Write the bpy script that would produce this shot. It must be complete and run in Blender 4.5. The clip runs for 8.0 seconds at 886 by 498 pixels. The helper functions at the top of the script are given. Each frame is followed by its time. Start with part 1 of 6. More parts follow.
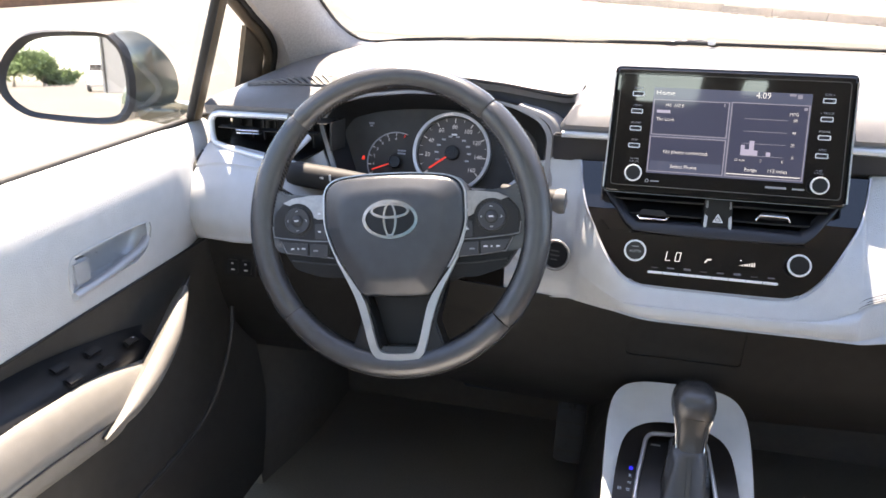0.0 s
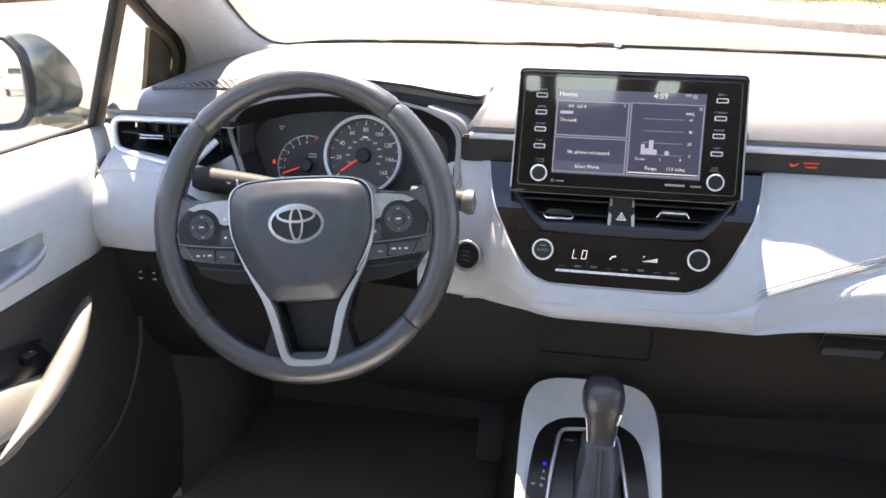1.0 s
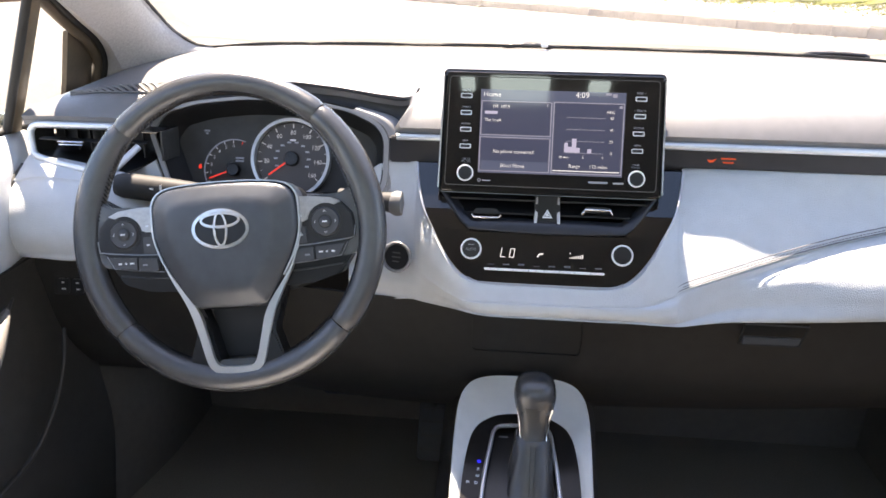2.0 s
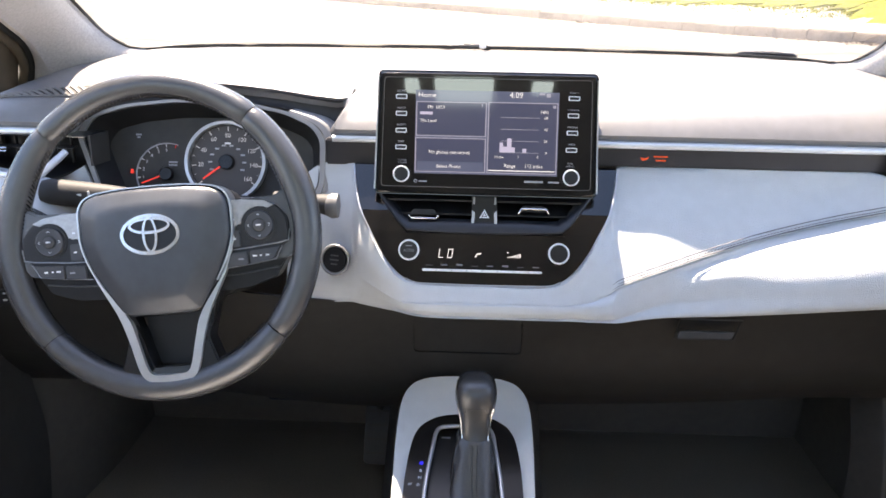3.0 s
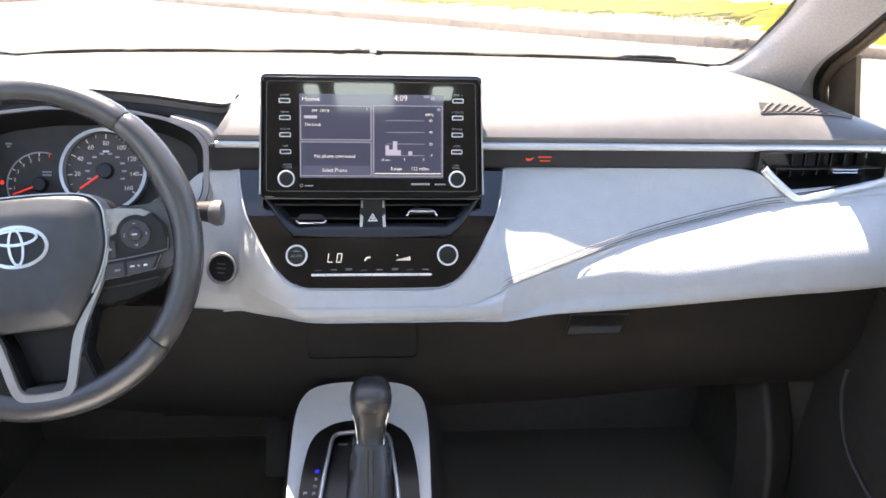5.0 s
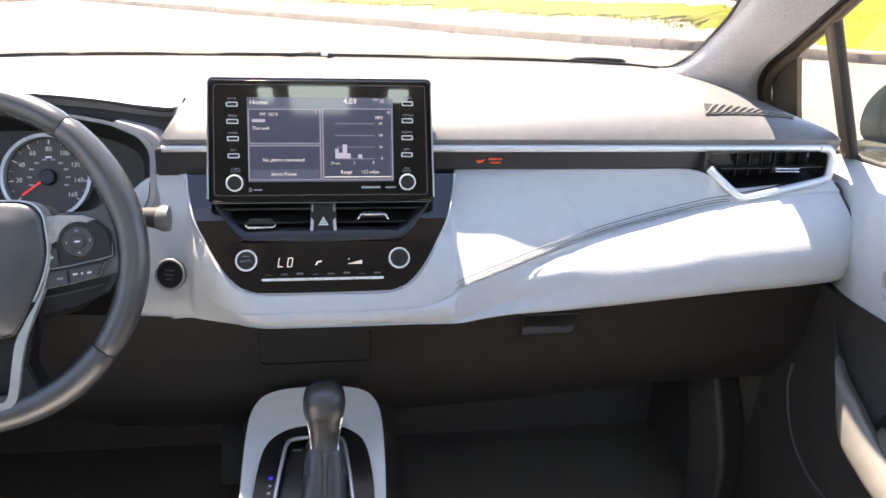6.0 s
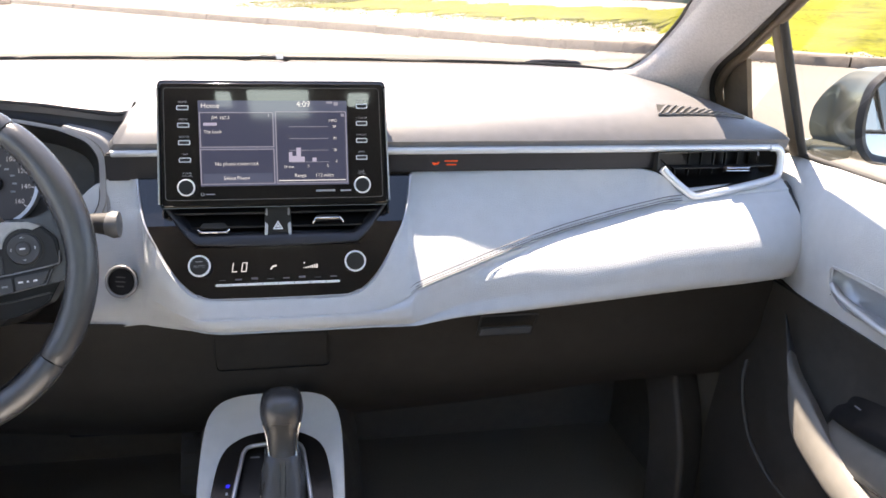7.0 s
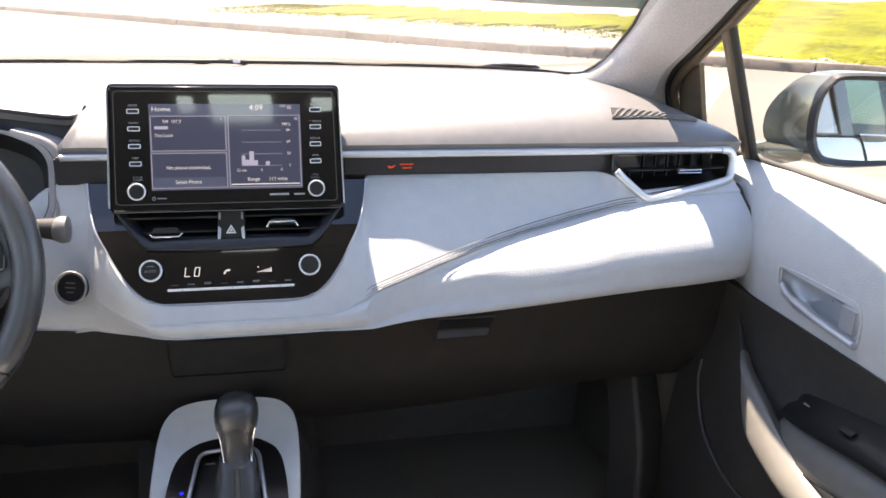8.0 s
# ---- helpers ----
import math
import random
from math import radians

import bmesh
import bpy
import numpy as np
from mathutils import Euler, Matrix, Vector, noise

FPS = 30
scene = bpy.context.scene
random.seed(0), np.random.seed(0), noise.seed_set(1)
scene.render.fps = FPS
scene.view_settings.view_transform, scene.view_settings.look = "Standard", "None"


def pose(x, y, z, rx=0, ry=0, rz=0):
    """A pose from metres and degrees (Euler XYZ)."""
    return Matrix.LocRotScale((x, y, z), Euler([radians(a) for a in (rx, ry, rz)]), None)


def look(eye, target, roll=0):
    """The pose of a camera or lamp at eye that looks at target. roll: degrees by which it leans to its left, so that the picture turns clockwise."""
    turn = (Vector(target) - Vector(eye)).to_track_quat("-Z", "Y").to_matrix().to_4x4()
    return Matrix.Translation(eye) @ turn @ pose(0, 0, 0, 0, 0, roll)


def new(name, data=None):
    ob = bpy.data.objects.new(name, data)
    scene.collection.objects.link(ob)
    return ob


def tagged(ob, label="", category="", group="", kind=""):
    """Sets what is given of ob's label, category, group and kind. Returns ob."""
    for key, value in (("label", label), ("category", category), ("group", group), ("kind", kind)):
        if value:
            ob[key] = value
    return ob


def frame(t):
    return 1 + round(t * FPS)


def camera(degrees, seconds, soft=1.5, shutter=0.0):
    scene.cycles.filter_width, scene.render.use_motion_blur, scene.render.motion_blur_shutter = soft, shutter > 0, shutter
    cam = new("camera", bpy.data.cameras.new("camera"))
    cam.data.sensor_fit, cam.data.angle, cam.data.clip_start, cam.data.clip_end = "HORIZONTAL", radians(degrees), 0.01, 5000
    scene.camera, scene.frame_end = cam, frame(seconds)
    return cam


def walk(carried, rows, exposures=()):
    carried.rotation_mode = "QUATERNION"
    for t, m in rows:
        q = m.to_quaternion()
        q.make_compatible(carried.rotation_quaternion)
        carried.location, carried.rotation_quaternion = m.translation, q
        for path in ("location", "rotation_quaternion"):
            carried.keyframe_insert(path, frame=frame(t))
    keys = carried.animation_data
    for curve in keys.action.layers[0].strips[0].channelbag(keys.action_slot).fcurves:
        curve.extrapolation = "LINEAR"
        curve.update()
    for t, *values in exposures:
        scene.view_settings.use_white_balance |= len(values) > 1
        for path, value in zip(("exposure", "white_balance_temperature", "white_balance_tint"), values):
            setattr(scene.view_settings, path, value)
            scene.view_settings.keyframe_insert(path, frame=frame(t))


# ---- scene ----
cam = camera(60.9, 8.0, soft=1.6)
PATH = [
    (0, (-0.108, -0.920, 1.136), (-0.567, 0.892, 0.425), 0.5),
    (0.5, (-0.088, -0.915, 1.138), (-0.457, 0.917, 0.426), 0.9),
    (1, (-0.073, -0.912, 1.137), (-0.375, 0.935, 0.432), 0.9),
    (1.5, (-0.060, -0.911, 1.138), (-0.294, 0.947, 0.435), 0.9),
    (3, (-0.024, -0.907, 1.135), (-0.080, 0.969, 0.444), 1.0),
    (3.5, (-0.014, -0.904, 1.135), (-0.019, 0.974, 0.447), 1.2),
    (4, (-0.002, -0.905, 1.136), (0.030, 0.973, 0.449), 1.1),
    (4.5, (0.007, -0.907, 1.130), (0.099, 0.973, 0.454), 1.2),
    (6, (0.030, -0.911, 1.131), (0.279, 0.960, 0.471), 1.5),
    (6.5, (0.037, -0.910, 1.129), (0.323, 0.959, 0.476), 1.4),
    (7, (0.045, -0.913, 1.129), (0.377, 0.949, 0.481), 1.5),
    (7.5, (0.056, -0.915, 1.125), (0.415, 0.946, 0.487), 1.5),
    (8, (0.069, -0.920, 1.127), (0.467, 0.936, 0.494), 1.7),
]
walk(cam, [(t, look(eye, target, roll)) for t, eye, target, roll in PATH], exposures=[(0, 2.34, 7700, 16), (1.5, 2.34, 7700, 16), (3, 2.48, 7700, 16), (4.5, 2.48, 7700, 16), (6, 2.36, 7700, 16), (8, 2.12, 7700, 16)])

# ---- light ----
SUN = Vector((-0.17, 0.42, 1.0)).normalized()          # towards the sun
world = bpy.data.worlds.new("sky")
scene.world = world
world.use_nodes = True
wn = world.node_tree.nodes
sky = wn.new("ShaderNodeTexSky")
sky.sky_type = "NISHITA"
sky.sun_disc = False
sky.sun_elevation = math.asin(SUN.z)
sky.sun_rotation = math.atan2(SUN.x, SUN.y)
sky.air_density, sky.dust_density, sky.ozone_density = 1.0, 0.5, 2.5
world.node_tree.links.new(sky.outputs[0], wn["Background"].inputs[0])
wn["Background"].inputs[1].default_value = 0.128
sun = new("sun", bpy.data.lights.new("sun", "SUN"))
sun.data.energy, sun.data.angle, sun.data.color = 5.0, radians(0.53), (1.0, 0.94, 0.85)
sun.matrix_world = look(SUN * 30, (0, 0, 0))


# ---- materials ----
def mat(name, colour, rough=0.5, metal=0.0, vary=0.08, scale=60.0, bump=0.0, bump_scale=600.0, spec=0.5, coat=0.0, stain=0.06, stain_scale=6.0, glow=None, glow_power=0.0):
    """A surface with fine grain, soft large stains and a little relief."""
    m = bpy.data.materials.new(name)
    m.use_nodes = True
    n, l = m.node_tree.nodes, m.node_tree.links
    p = n["Principled BSDF"]
    co = n.new("ShaderNodeTexCoord")
    fine, large = n.new("ShaderNodeTexNoise"), n.new("ShaderNodeTexNoise")
    fine.inputs["Scale"].default_value, large.inputs["Scale"].default_value = scale, stain_scale
    fine.inputs["Detail"].default_value = large.inputs["Detail"].default_value = 4
    mix = n.new("ShaderNodeMix")
    mix.data_type = "FLOAT"
    mix.inputs[0].default_value = stain / max(vary + stain, 1e-6)
    l.new(fine.outputs[0], mix.inputs[2])
    l.new(large.outputs[0], mix.inputs[3])
    l.new(co.outputs["Object"], fine.inputs["Vector"])
    l.new(co.outputs["Object"], large.inputs["Vector"])
    ramp = n.new("ShaderNodeValToRGB")
    k = vary + stain
    ramp.color_ramp.elements[0].position, ramp.color_ramp.elements[1].position = 0.3, 0.7
    ramp.color_ramp.elements[0].color = (*[c * (1 - k) for c in colour], 1)
    ramp.color_ramp.elements[1].color = (*[min(1, c * (1 + k)) for c in colour], 1)
    l.new(mix.outputs[0], ramp.inputs[0])
    l.new(ramp.outputs[0], p.inputs["Base Color"])
    wear = n.new("ShaderNodeMapRange")
    wear.inputs["To Min"].default_value, wear.inputs["To Max"].default_value = max(0.02, rough * 0.85), min(1, rough * 1.15)
    l.new(large.outputs[0], wear.inputs[0])
    l.new(wear.outputs[0], p.inputs["Roughness"])
    p.inputs["Metallic"].default_value = metal
    p.inputs["Specular IOR Level"].default_value = spec
    p.inputs["Coat Weight"].default_value = coat
    if bump:
        b, t = n.new("ShaderNodeBump"), n.new("ShaderNodeTexVoronoi")
        t.inputs["Scale"].default_value = bump_scale
        b.inputs["Strength"].default_value, b.inputs["Distance"].default_value = bump, 0.002
        l.new(co.outputs["Object"], t.inputs["Vector"])
        l.new(t.outputs["Distance"], b.inputs["Height"])
        l.new(b.outputs[0], p.inputs["Normal"])
    if glow:
        p.inputs["Emission Color"].default_value = (*glow, 1)
        p.inputs["Emission Strength"].default_value = glow_power
    return m


def glass_mat(name, tint, gloss=0.06):
    m = bpy.data.materials.new(name)
    m.use_nodes = True
    n, l = m.node_tree.nodes, m.node_tree.links
    n.remove(n["Principled BSDF"])
    clear, shine, edge, curve, mix = n.new("ShaderNodeBsdfTransparent"), n.new("ShaderNodeBsdfGlossy"), n.new("ShaderNodeLayerWeight"), n.new("ShaderNodeMapRange"), n.new("ShaderNodeMixShader")
    clear.inputs[0].default_value = (*tint, 1)
    shine.inputs["Roughness"].default_value = 0.02
    edge.inputs[0].default_value = 0.5
    curve.interpolation_type = "SMOOTHERSTEP"
    curve.inputs["From Min"].default_value, curve.inputs["From Max"].default_value = 0.3, 1.0
    curve.inputs["To Min"].default_value, curve.inputs["To Max"].default_value = gloss * 0.5, gloss * 8
    l.new(edge.outputs["Facing"], curve.inputs[0])
    l.new(curve.outputs[0], mix.inputs[0])
    l.new(clear.outputs[0], mix.inputs[1])
    l.new(shine.outputs[0], mix.inputs[2])
    l.new(mix.outputs[0], n["Material Output"].inputs[0])
    return m


PAD = mat("light_grey_leatherette", (0.545, 0.566, 0.588), 0.46, vary=0.03, bump=0.30, bump_scale=700, stain=0.012)
BEZEL = mat("silver_grey_bezel_paint", (0.33, 0.32, 0.32), 0.42, vary=0.04)
PADSOFT = mat("light_grey_plastic", (0.58, 0.59, 0.60), 0.45, vary=0.03, bump=0.12, bump_scale=1400, stain=0.03)
TOP = mat("slate_soft_plastic", (0.138, 0.134, 0.139), 0.40, spec=1.0, vary=0.08, bump=0.2, bump_scale=1300)
BLACK = mat("black_grained_plastic", (0.034, 0.032, 0.030), 0.5, vary=0.15, bump=0.2, bump_scale=1300, stain=0.15)
DARK = mat("dark_grey_plastic", (0.035, 0.036, 0.04), 0.5, vary=0.12, bump=0.12, bump_scale=1500)
GLOSS = mat("piano_black", (0.006, 0.006, 0.007), 0.03, vary=0.05, coat=0.6)
PODBLACK = mat("matt_black_pod", (0.011, 0.011, 0.012), 0.5, vary=0.1)
SATIN = mat("satin_black", (0.012, 0.012, 0.014), 0.28, vary=0.1)
LEATHER = mat("charcoal_leather", (0.054, 0.0545, 0.058), 0.25, vary=0.07, spec=0.95, bump=0.12, bump_scale=1300, stain=0.03, stain_scale=9)
HUBSKIN = mat("charcoal_airbag_skin", (0.052, 0.057, 0.066), 0.25, vary=0.08, spec=0.6, bump=0.15, bump_scale=1400)
SILVER = mat("satin_silver", (0.58, 0.58, 0.59), 0.30, metal=0.7, vary=0.04)
RINGS = mat("bright_silver_paint", (0.85, 0.85, 0.85), 0.35, metal=0.0, vary=0.03)
CHROME = mat("bright_chrome", (0.85, 0.85, 0.86), 0.08, metal=1.0, vary=0.02, stain=0.02)
PILLAR = mat("grey_woven_pillar_trim", (0.43, 0.41, 0.41), 0.75, vary=0.12, scale=300, bump=0.3, bump_scale=700)
RUBBER = mat("window_rubber", (0.022, 0.021, 0.02), 0.6)
BRONZE = mat("brown_black_frame", (0.13, 0.10, 0.07), 0.45, vary=0.12)
PAINT = mat("grey_green_car_paint", (0.16, 0.162, 0.132), 0.22, metal=0.35, coat=0.8, vary=0.04)
MIRROR = mat("mirror_silver", (0.9, 0.92, 0.92), 0.01, metal=1.0, vary=0.0, stain=0.01)
CLOTH = mat("headliner_cloth", (0.42, 0.41, 0.39), 0.9, vary=0.06, bump=0.2)
# Dark carpet, its colour lifted to stand in for lens glare.
CARPET = mat("glare_lifted_carpet", (0.215, 0.196, 0.172), 0.95, vary=0.14, scale=400, bump=0.5, bump_scale=900)
WHITEPRINT = mat("white_print", (0.75, 0.76, 0.78), 0.5, vary=0.02)
GREYPRINT = mat("grey_print", (0.30, 0.31, 0.33), 0.5, vary=0.02)
STITCH = mat("grey_thread", (0.16, 0.16, 0.17), 0.8, vary=0.1)
LCD = mat("lit_display", (0.02, 0.022, 0.03), 0.06, vary=0.0, stain=0.02, glow=(0.20, 0.245, 0.42), glow_power=0.085)
LCDPANEL = mat("lit_display_panel", (0.02, 0.022, 0.03), 0.07, vary=0.0, stain=0.02, glow=(0.18, 0.21, 0.39), glow_power=0.056)
LCDLINE = mat("lit_display_line", (0.02, 0.02, 0.02), 0.2, vary=0.0, stain=0.0, glow=(0.55, 0.57, 0.78), glow_power=0.12)
LCDBAR = mat("lit_display_bar", (0.02, 0.02, 0.02), 0.2, vary=0.0, stain=0.0, glow=(0.66, 0.66, 0.95), glow_power=0.15)
LCDTEXT = mat("lit_display_text", (0.02, 0.02, 0.02), 0.2, vary=0.0, stain=0.0, glow=(0.9, 0.93, 1.0), glow_power=0.21)
GAUGEWHITE = mat("gauge_print", (0.40, 0.40, 0.41), 0.5, vary=0.0, glow=(0.9, 0.93, 1.0), glow_power=0.06)
RED = mat("lit_red", (0.3, 0.01, 0.01), 0.4, vary=0.0, glow=(1.0, 0.06, 0.03), glow_power=0.15)
ORANGE = mat("lit_orange", (0.3, 0.05, 0.01), 0.4, vary=0.0, glow=(1.0, 0.10, 0.03), glow_power=0.10)
BLUE = mat("lit_blue", (0.01, 0.01, 0.3), 0.4, vary=0.0, glow=(0.005, 0.005, 1.0), glow_power=0.25)
EMBLEM = mat("polished_emblem", (0.66, 0.66, 0.67), 0.16, metal=1.0, vary=0.03)
STRIPBLACK = mat("satin_strip_plastic", (0.030, 0.028, 0.033), 0.42, vary=0.08)
SEAM = mat("grey_seam_groove", (0.17, 0.175, 0.185), 0.7, vary=0.08)
DIMPRINT = mat("dim_grey_print", (0.11, 0.11, 0.115), 0.5, vary=0.02)
STALK = mat("dark_stalk_plastic", (0.042, 0.041, 0.042), 0.6, spec=0.25, vary=0.06)
KEYGREY = mat("dark_grey_key_plastic", (0.052, 0.053, 0.058), 0.42, vary=0.08)
VENTRIM = mat("blue_grey_vent_frame", (0.020, 0.021, 0.026), 0.36, vary=0.08)
EDGELINE = mat("dark_metal_line", (0.30, 0.30, 0.31), 0.35, metal=0.6, vary=0.05)
# Footwell trim, lightened in colour in place of glare over the dark.
KICK = mat("glare_lifted_trim", (0.135, 0.122, 0.107), 0.8, vary=0.06, bump=0.08, bump_scale=900)
LOWDASH = mat("black_lower_dash", (0.0225, 0.0215, 0.0206), 0.6, spec=0.3, vary=0.12, bump=0.2, bump_scale=1300, stain=0.15)
DOORLOW = mat("black_door_plastic", (0.053, 0.050, 0.047), 0.48, vary=0.12, bump=0.2, bump_scale=1300, stain=0.12)
SURROUND = mat("pale_grey_console_paint", (0.70, 0.72, 0.72), 0.32, vary=0.03, bump=0.05, bump_scale=1400)
SWITCHBLACK = mat("black_switch_plastic", (0.017, 0.017, 0.018), 0.35, spec=0.25, vary=0.1)
PLATE = mat("dark_shift_plate", (0.010, 0.009, 0.009), 0.16, spec=0.22, vary=0.06)
TRIM = mat("satin_aluminium_trim", (0.70, 0.72, 0.75), 0.33, metal=0.5, vary=0.04)
STALKCAP = mat("grey_stalk_cap", (0.135, 0.134, 0.136), 0.45, vary=0.05)
ARM = mat("beige_grey_door_padding", (0.19, 0.181, 0.168), 0.40, vary=0.05, bump=0.1, bump_scale=900)
HANDLE = mat("satin_grey_handle", (0.50, 0.52, 0.55), 0.34, metal=0.35, vary=0.04)
GUNMETAL = mat("gunmetal_plate", (0.10, 0.098, 0.096), 0.33, metal=0.5, vary=0.06)
BRUSHED = mat("brushed_grey_spoke", (0.42, 0.405, 0.40), 0.34, metal=0.6, vary=0.1, scale=200)
TEALGLASS = glass_mat("tinted_rear_glass", (0.10, 0.17, 0.17), 0.014)
GLASS = glass_mat("clear_glass", (0.9, 0.9, 0.9))
ASPHALT = mat("sunlit_worn_asphalt", (0.172, 0.157, 0.134), 0.9, spec=0.2, vary=0.14, scale=30, stain=0.14, stain_scale=0.3, bump=0.3, bump_scale=60)
CONCRETE = mat("kerb_concrete", (0.135, 0.108, 0.088), 0.9, vary=0.15, scale=12, stain=0.2, stain_scale=1.2)
DIRT = mat("pale_dry_soil", (0.26, 0.228, 0.19), 0.95, vary=0.15, scale=6, stain=0.2, stain_scale=0.5)
GRASS = mat("yellow_green_grass", (0.175, 0.182, 0.008), 0.85, spec=0.1, vary=0.40, scale=5, stain=0.30, stain_scale=0.9)
TURF = mat("matted_turf", (0.120, 0.122, 0.008), 0.9, spec=0.1, vary=0.45, scale=9, stain=0.35, stain_scale=0.8, bump=0.4, bump_scale=30)
LEAF = mat("tree_leaves", (0.06, 0.10, 0.03), 0.7, vary=0.3, scale=1.5)
BARK = mat("bark", (0.12, 0.09, 0.06), 0.9, vary=0.3)
WIRE = mat("green_coated_wire", (0.05, 0.09, 0.075), 0.5, vary=0.1)
SCREEN = mat("green_fence_screen", (0.03, 0.075, 0.06), 0.8, vary=0.2, scale=2)
WALLWOOD = mat("reddish_brown_wall", (0.23, 0.12, 0.07), 0.85, vary=0.3, scale=2, stain=0.2)
VANWHITE = mat("white_van_paint", (0.7, 0.7, 0.7), 0.3, coat=0.5)


# ---- mesh tools ----
def part(name, bm, material, parent=None, label="", smooth=None):
    """Links a bmesh as one mesh object; smooth: the angle in degrees under which edges are shaded smooth."""
    bmesh.ops.recalc_face_normals(bm, faces=bm.faces)
    if smooth is not None:
        lim = radians(smooth)
        for f in bm.faces:
            f.smooth = True
        for e in bm.edges:
            e.smooth = len(e.link_faces) == 2 and e.calc_face_angle(0) < lim
    me = bpy.data.meshes.new(name)
    bm.to_mesh(me)
    bm.free()
    me.materials.append(material)
    ob = new(name, me)
    if parent is not None:
        ob.parent = parent
        ob.matrix_parent_inverse = parent.matrix_world.inverted()
    if label:
        tagged(ob, label)
    return ob


def thing(name, label, category, kind="", group="", at=(0, 0, 0)):
    ob = new(name)
    ob.location = at
    ob.empty_display_size = 0.02
    bpy.context.view_layer.update()
    return tagged(ob, label, category, group, kind)


def tilted(x, y, z, tilt, spin=0.0, yaw=0.0):
    """A frame at a point: X to the right, Y up the face, Z out of it to the rear; tilt leans the face's top forward."""
    s, c = math.sin(radians(tilt)), math.cos(radians(tilt))
    base = Matrix(((1, 0, 0, x), (0, s, -c, y), (0, c, s, z), (0, 0, 0, 1)))
    turn = Matrix.Translation((x, y, z)) @ Matrix.Rotation(radians(yaw), 4, "Z") @ Matrix.Translation((-x, -y, -z))
    return turn @ base @ Matrix.Rotation(radians(spin), 4, "Z")


def prism(outline, lo, hi, m=Matrix(), bevel=0.0, seg=2, holes=()):
    """A plate: a closed outline in local XY, from height lo to hi, its edges rounded."""
    bm = bmesh.new()
    vs = [bm.verts.new((x, y, lo)) for x, y in outline]
    f = bm.faces.new(vs)
    up = bmesh.ops.extrude_face_region(bm, geom=[f])
    top = [v for v in up["geom"] if isinstance(v, bmesh.types.BMVert)]
    bmesh.ops.translate(bm, verts=top, vec=(0, 0, hi - lo))
    bmesh.ops.recalc_face_normals(bm, faces=bm.faces)
    if bevel:
        es = [e for e in bm.edges if all(abs(v.co.z - hi) < 1e-7 for v in e.verts)]
        bmesh.ops.bevel(bm, geom=es, offset=bevel, segments=seg, affect="EDGES", clamp_overlap=True)
    bm.transform(m)
    return bm


def band(outer, inner, lo, hi, m=Matrix(), closed=True):
    """A flat ring between two outlines of as many points each, from height lo to hi."""
    bm = bmesh.new()
    n = len(outer)
    rows = [[bm.verts.new((x, y, h)) for x, y in o] for o, h in ((outer, lo), (outer, hi), (inner, hi), (inner, lo))]
    for a in range(4):
        r, q = rows[a], rows[(a + 1) % 4]
        for i in range(n if closed else n - 1):
            j = (i + 1) % n
            bm.faces.new((r[i], r[j], q[j], q[i]))
    if not closed:
        bm.faces.new([rows[a][0] for a in range(4)])
        bm.faces.new([rows[a][-1] for a in range(4)])
    bm.transform(m)
    return bm


def rrect(w, h, r, n=5, cx=0.0, cy=0.0):
    pts = []
    for k, (sx, sy) in enumerate(((1, 1), (-1, 1), (-1, -1), (1, -1))):
        for i in range(n + 1):
            a = math.pi / 2 * (k + i / n)
            pts.append((cx + sx * (w / 2 - r) + r * math.cos(a), cy + sy * (h / 2 - r) + r * math.sin(a)))
    return pts


def disc(r, n=40, cx=0.0, cy=0.0, ry=None):
    return [(cx + r * math.cos(2 * math.pi * i / n), cy + (ry or r) * math.sin(2 * math.pi * i / n)) for i in range(n)]


def rounded(pts, r, n=4):
    """An outline with its corners rounded."""
    out, k = [], len(pts)
    for i in range(k):
        p, a, b = Vector(pts[i]), Vector(pts[i - 1]), Vector(pts[(i + 1) % k])
        da, db = (a - p), (b - p)
        ra, rb = min(r, da.length * 0.45), min(r, db.length * 0.45)
        s, e = p + da.normalized() * ra, p + db.normalized() * rb
        for j in range(n + 1):
            t = j / n
            q = s * (1 - t) ** 2 + p * 2 * t * (1 - t) + e * t * t
            out.append((q.x, q.y))
    return out


def spline(pts, n, closed=False):
    """n points on a smooth curve through pts (Catmull-Rom)."""
    p = np.array(pts, float)
    k = len(p)
    out = []
    for i in range(n):
        u = i * k / n if closed else i * (k - 1) / (n - 1)
        j = min(int(u), k - 1 if closed else k - 2)
        t = u - j
        g = (lambda a: p[a % k]) if closed else (lambda a: p[a] if 0 <= a < k else (2 * p[0] - p[1] if a < 0 else 2 * p[-1] - p[-2]))
        a, b, c, d = g(j - 1), g(j), g(j + 1), g(j + 2)
        out.append(0.5 * (2 * b + (c - a) * t + (2 * a - 5 * b + 4 * c - d) * t * t + (3 * b - a - 3 * c + d) * t ** 3))
    return np.array(out)


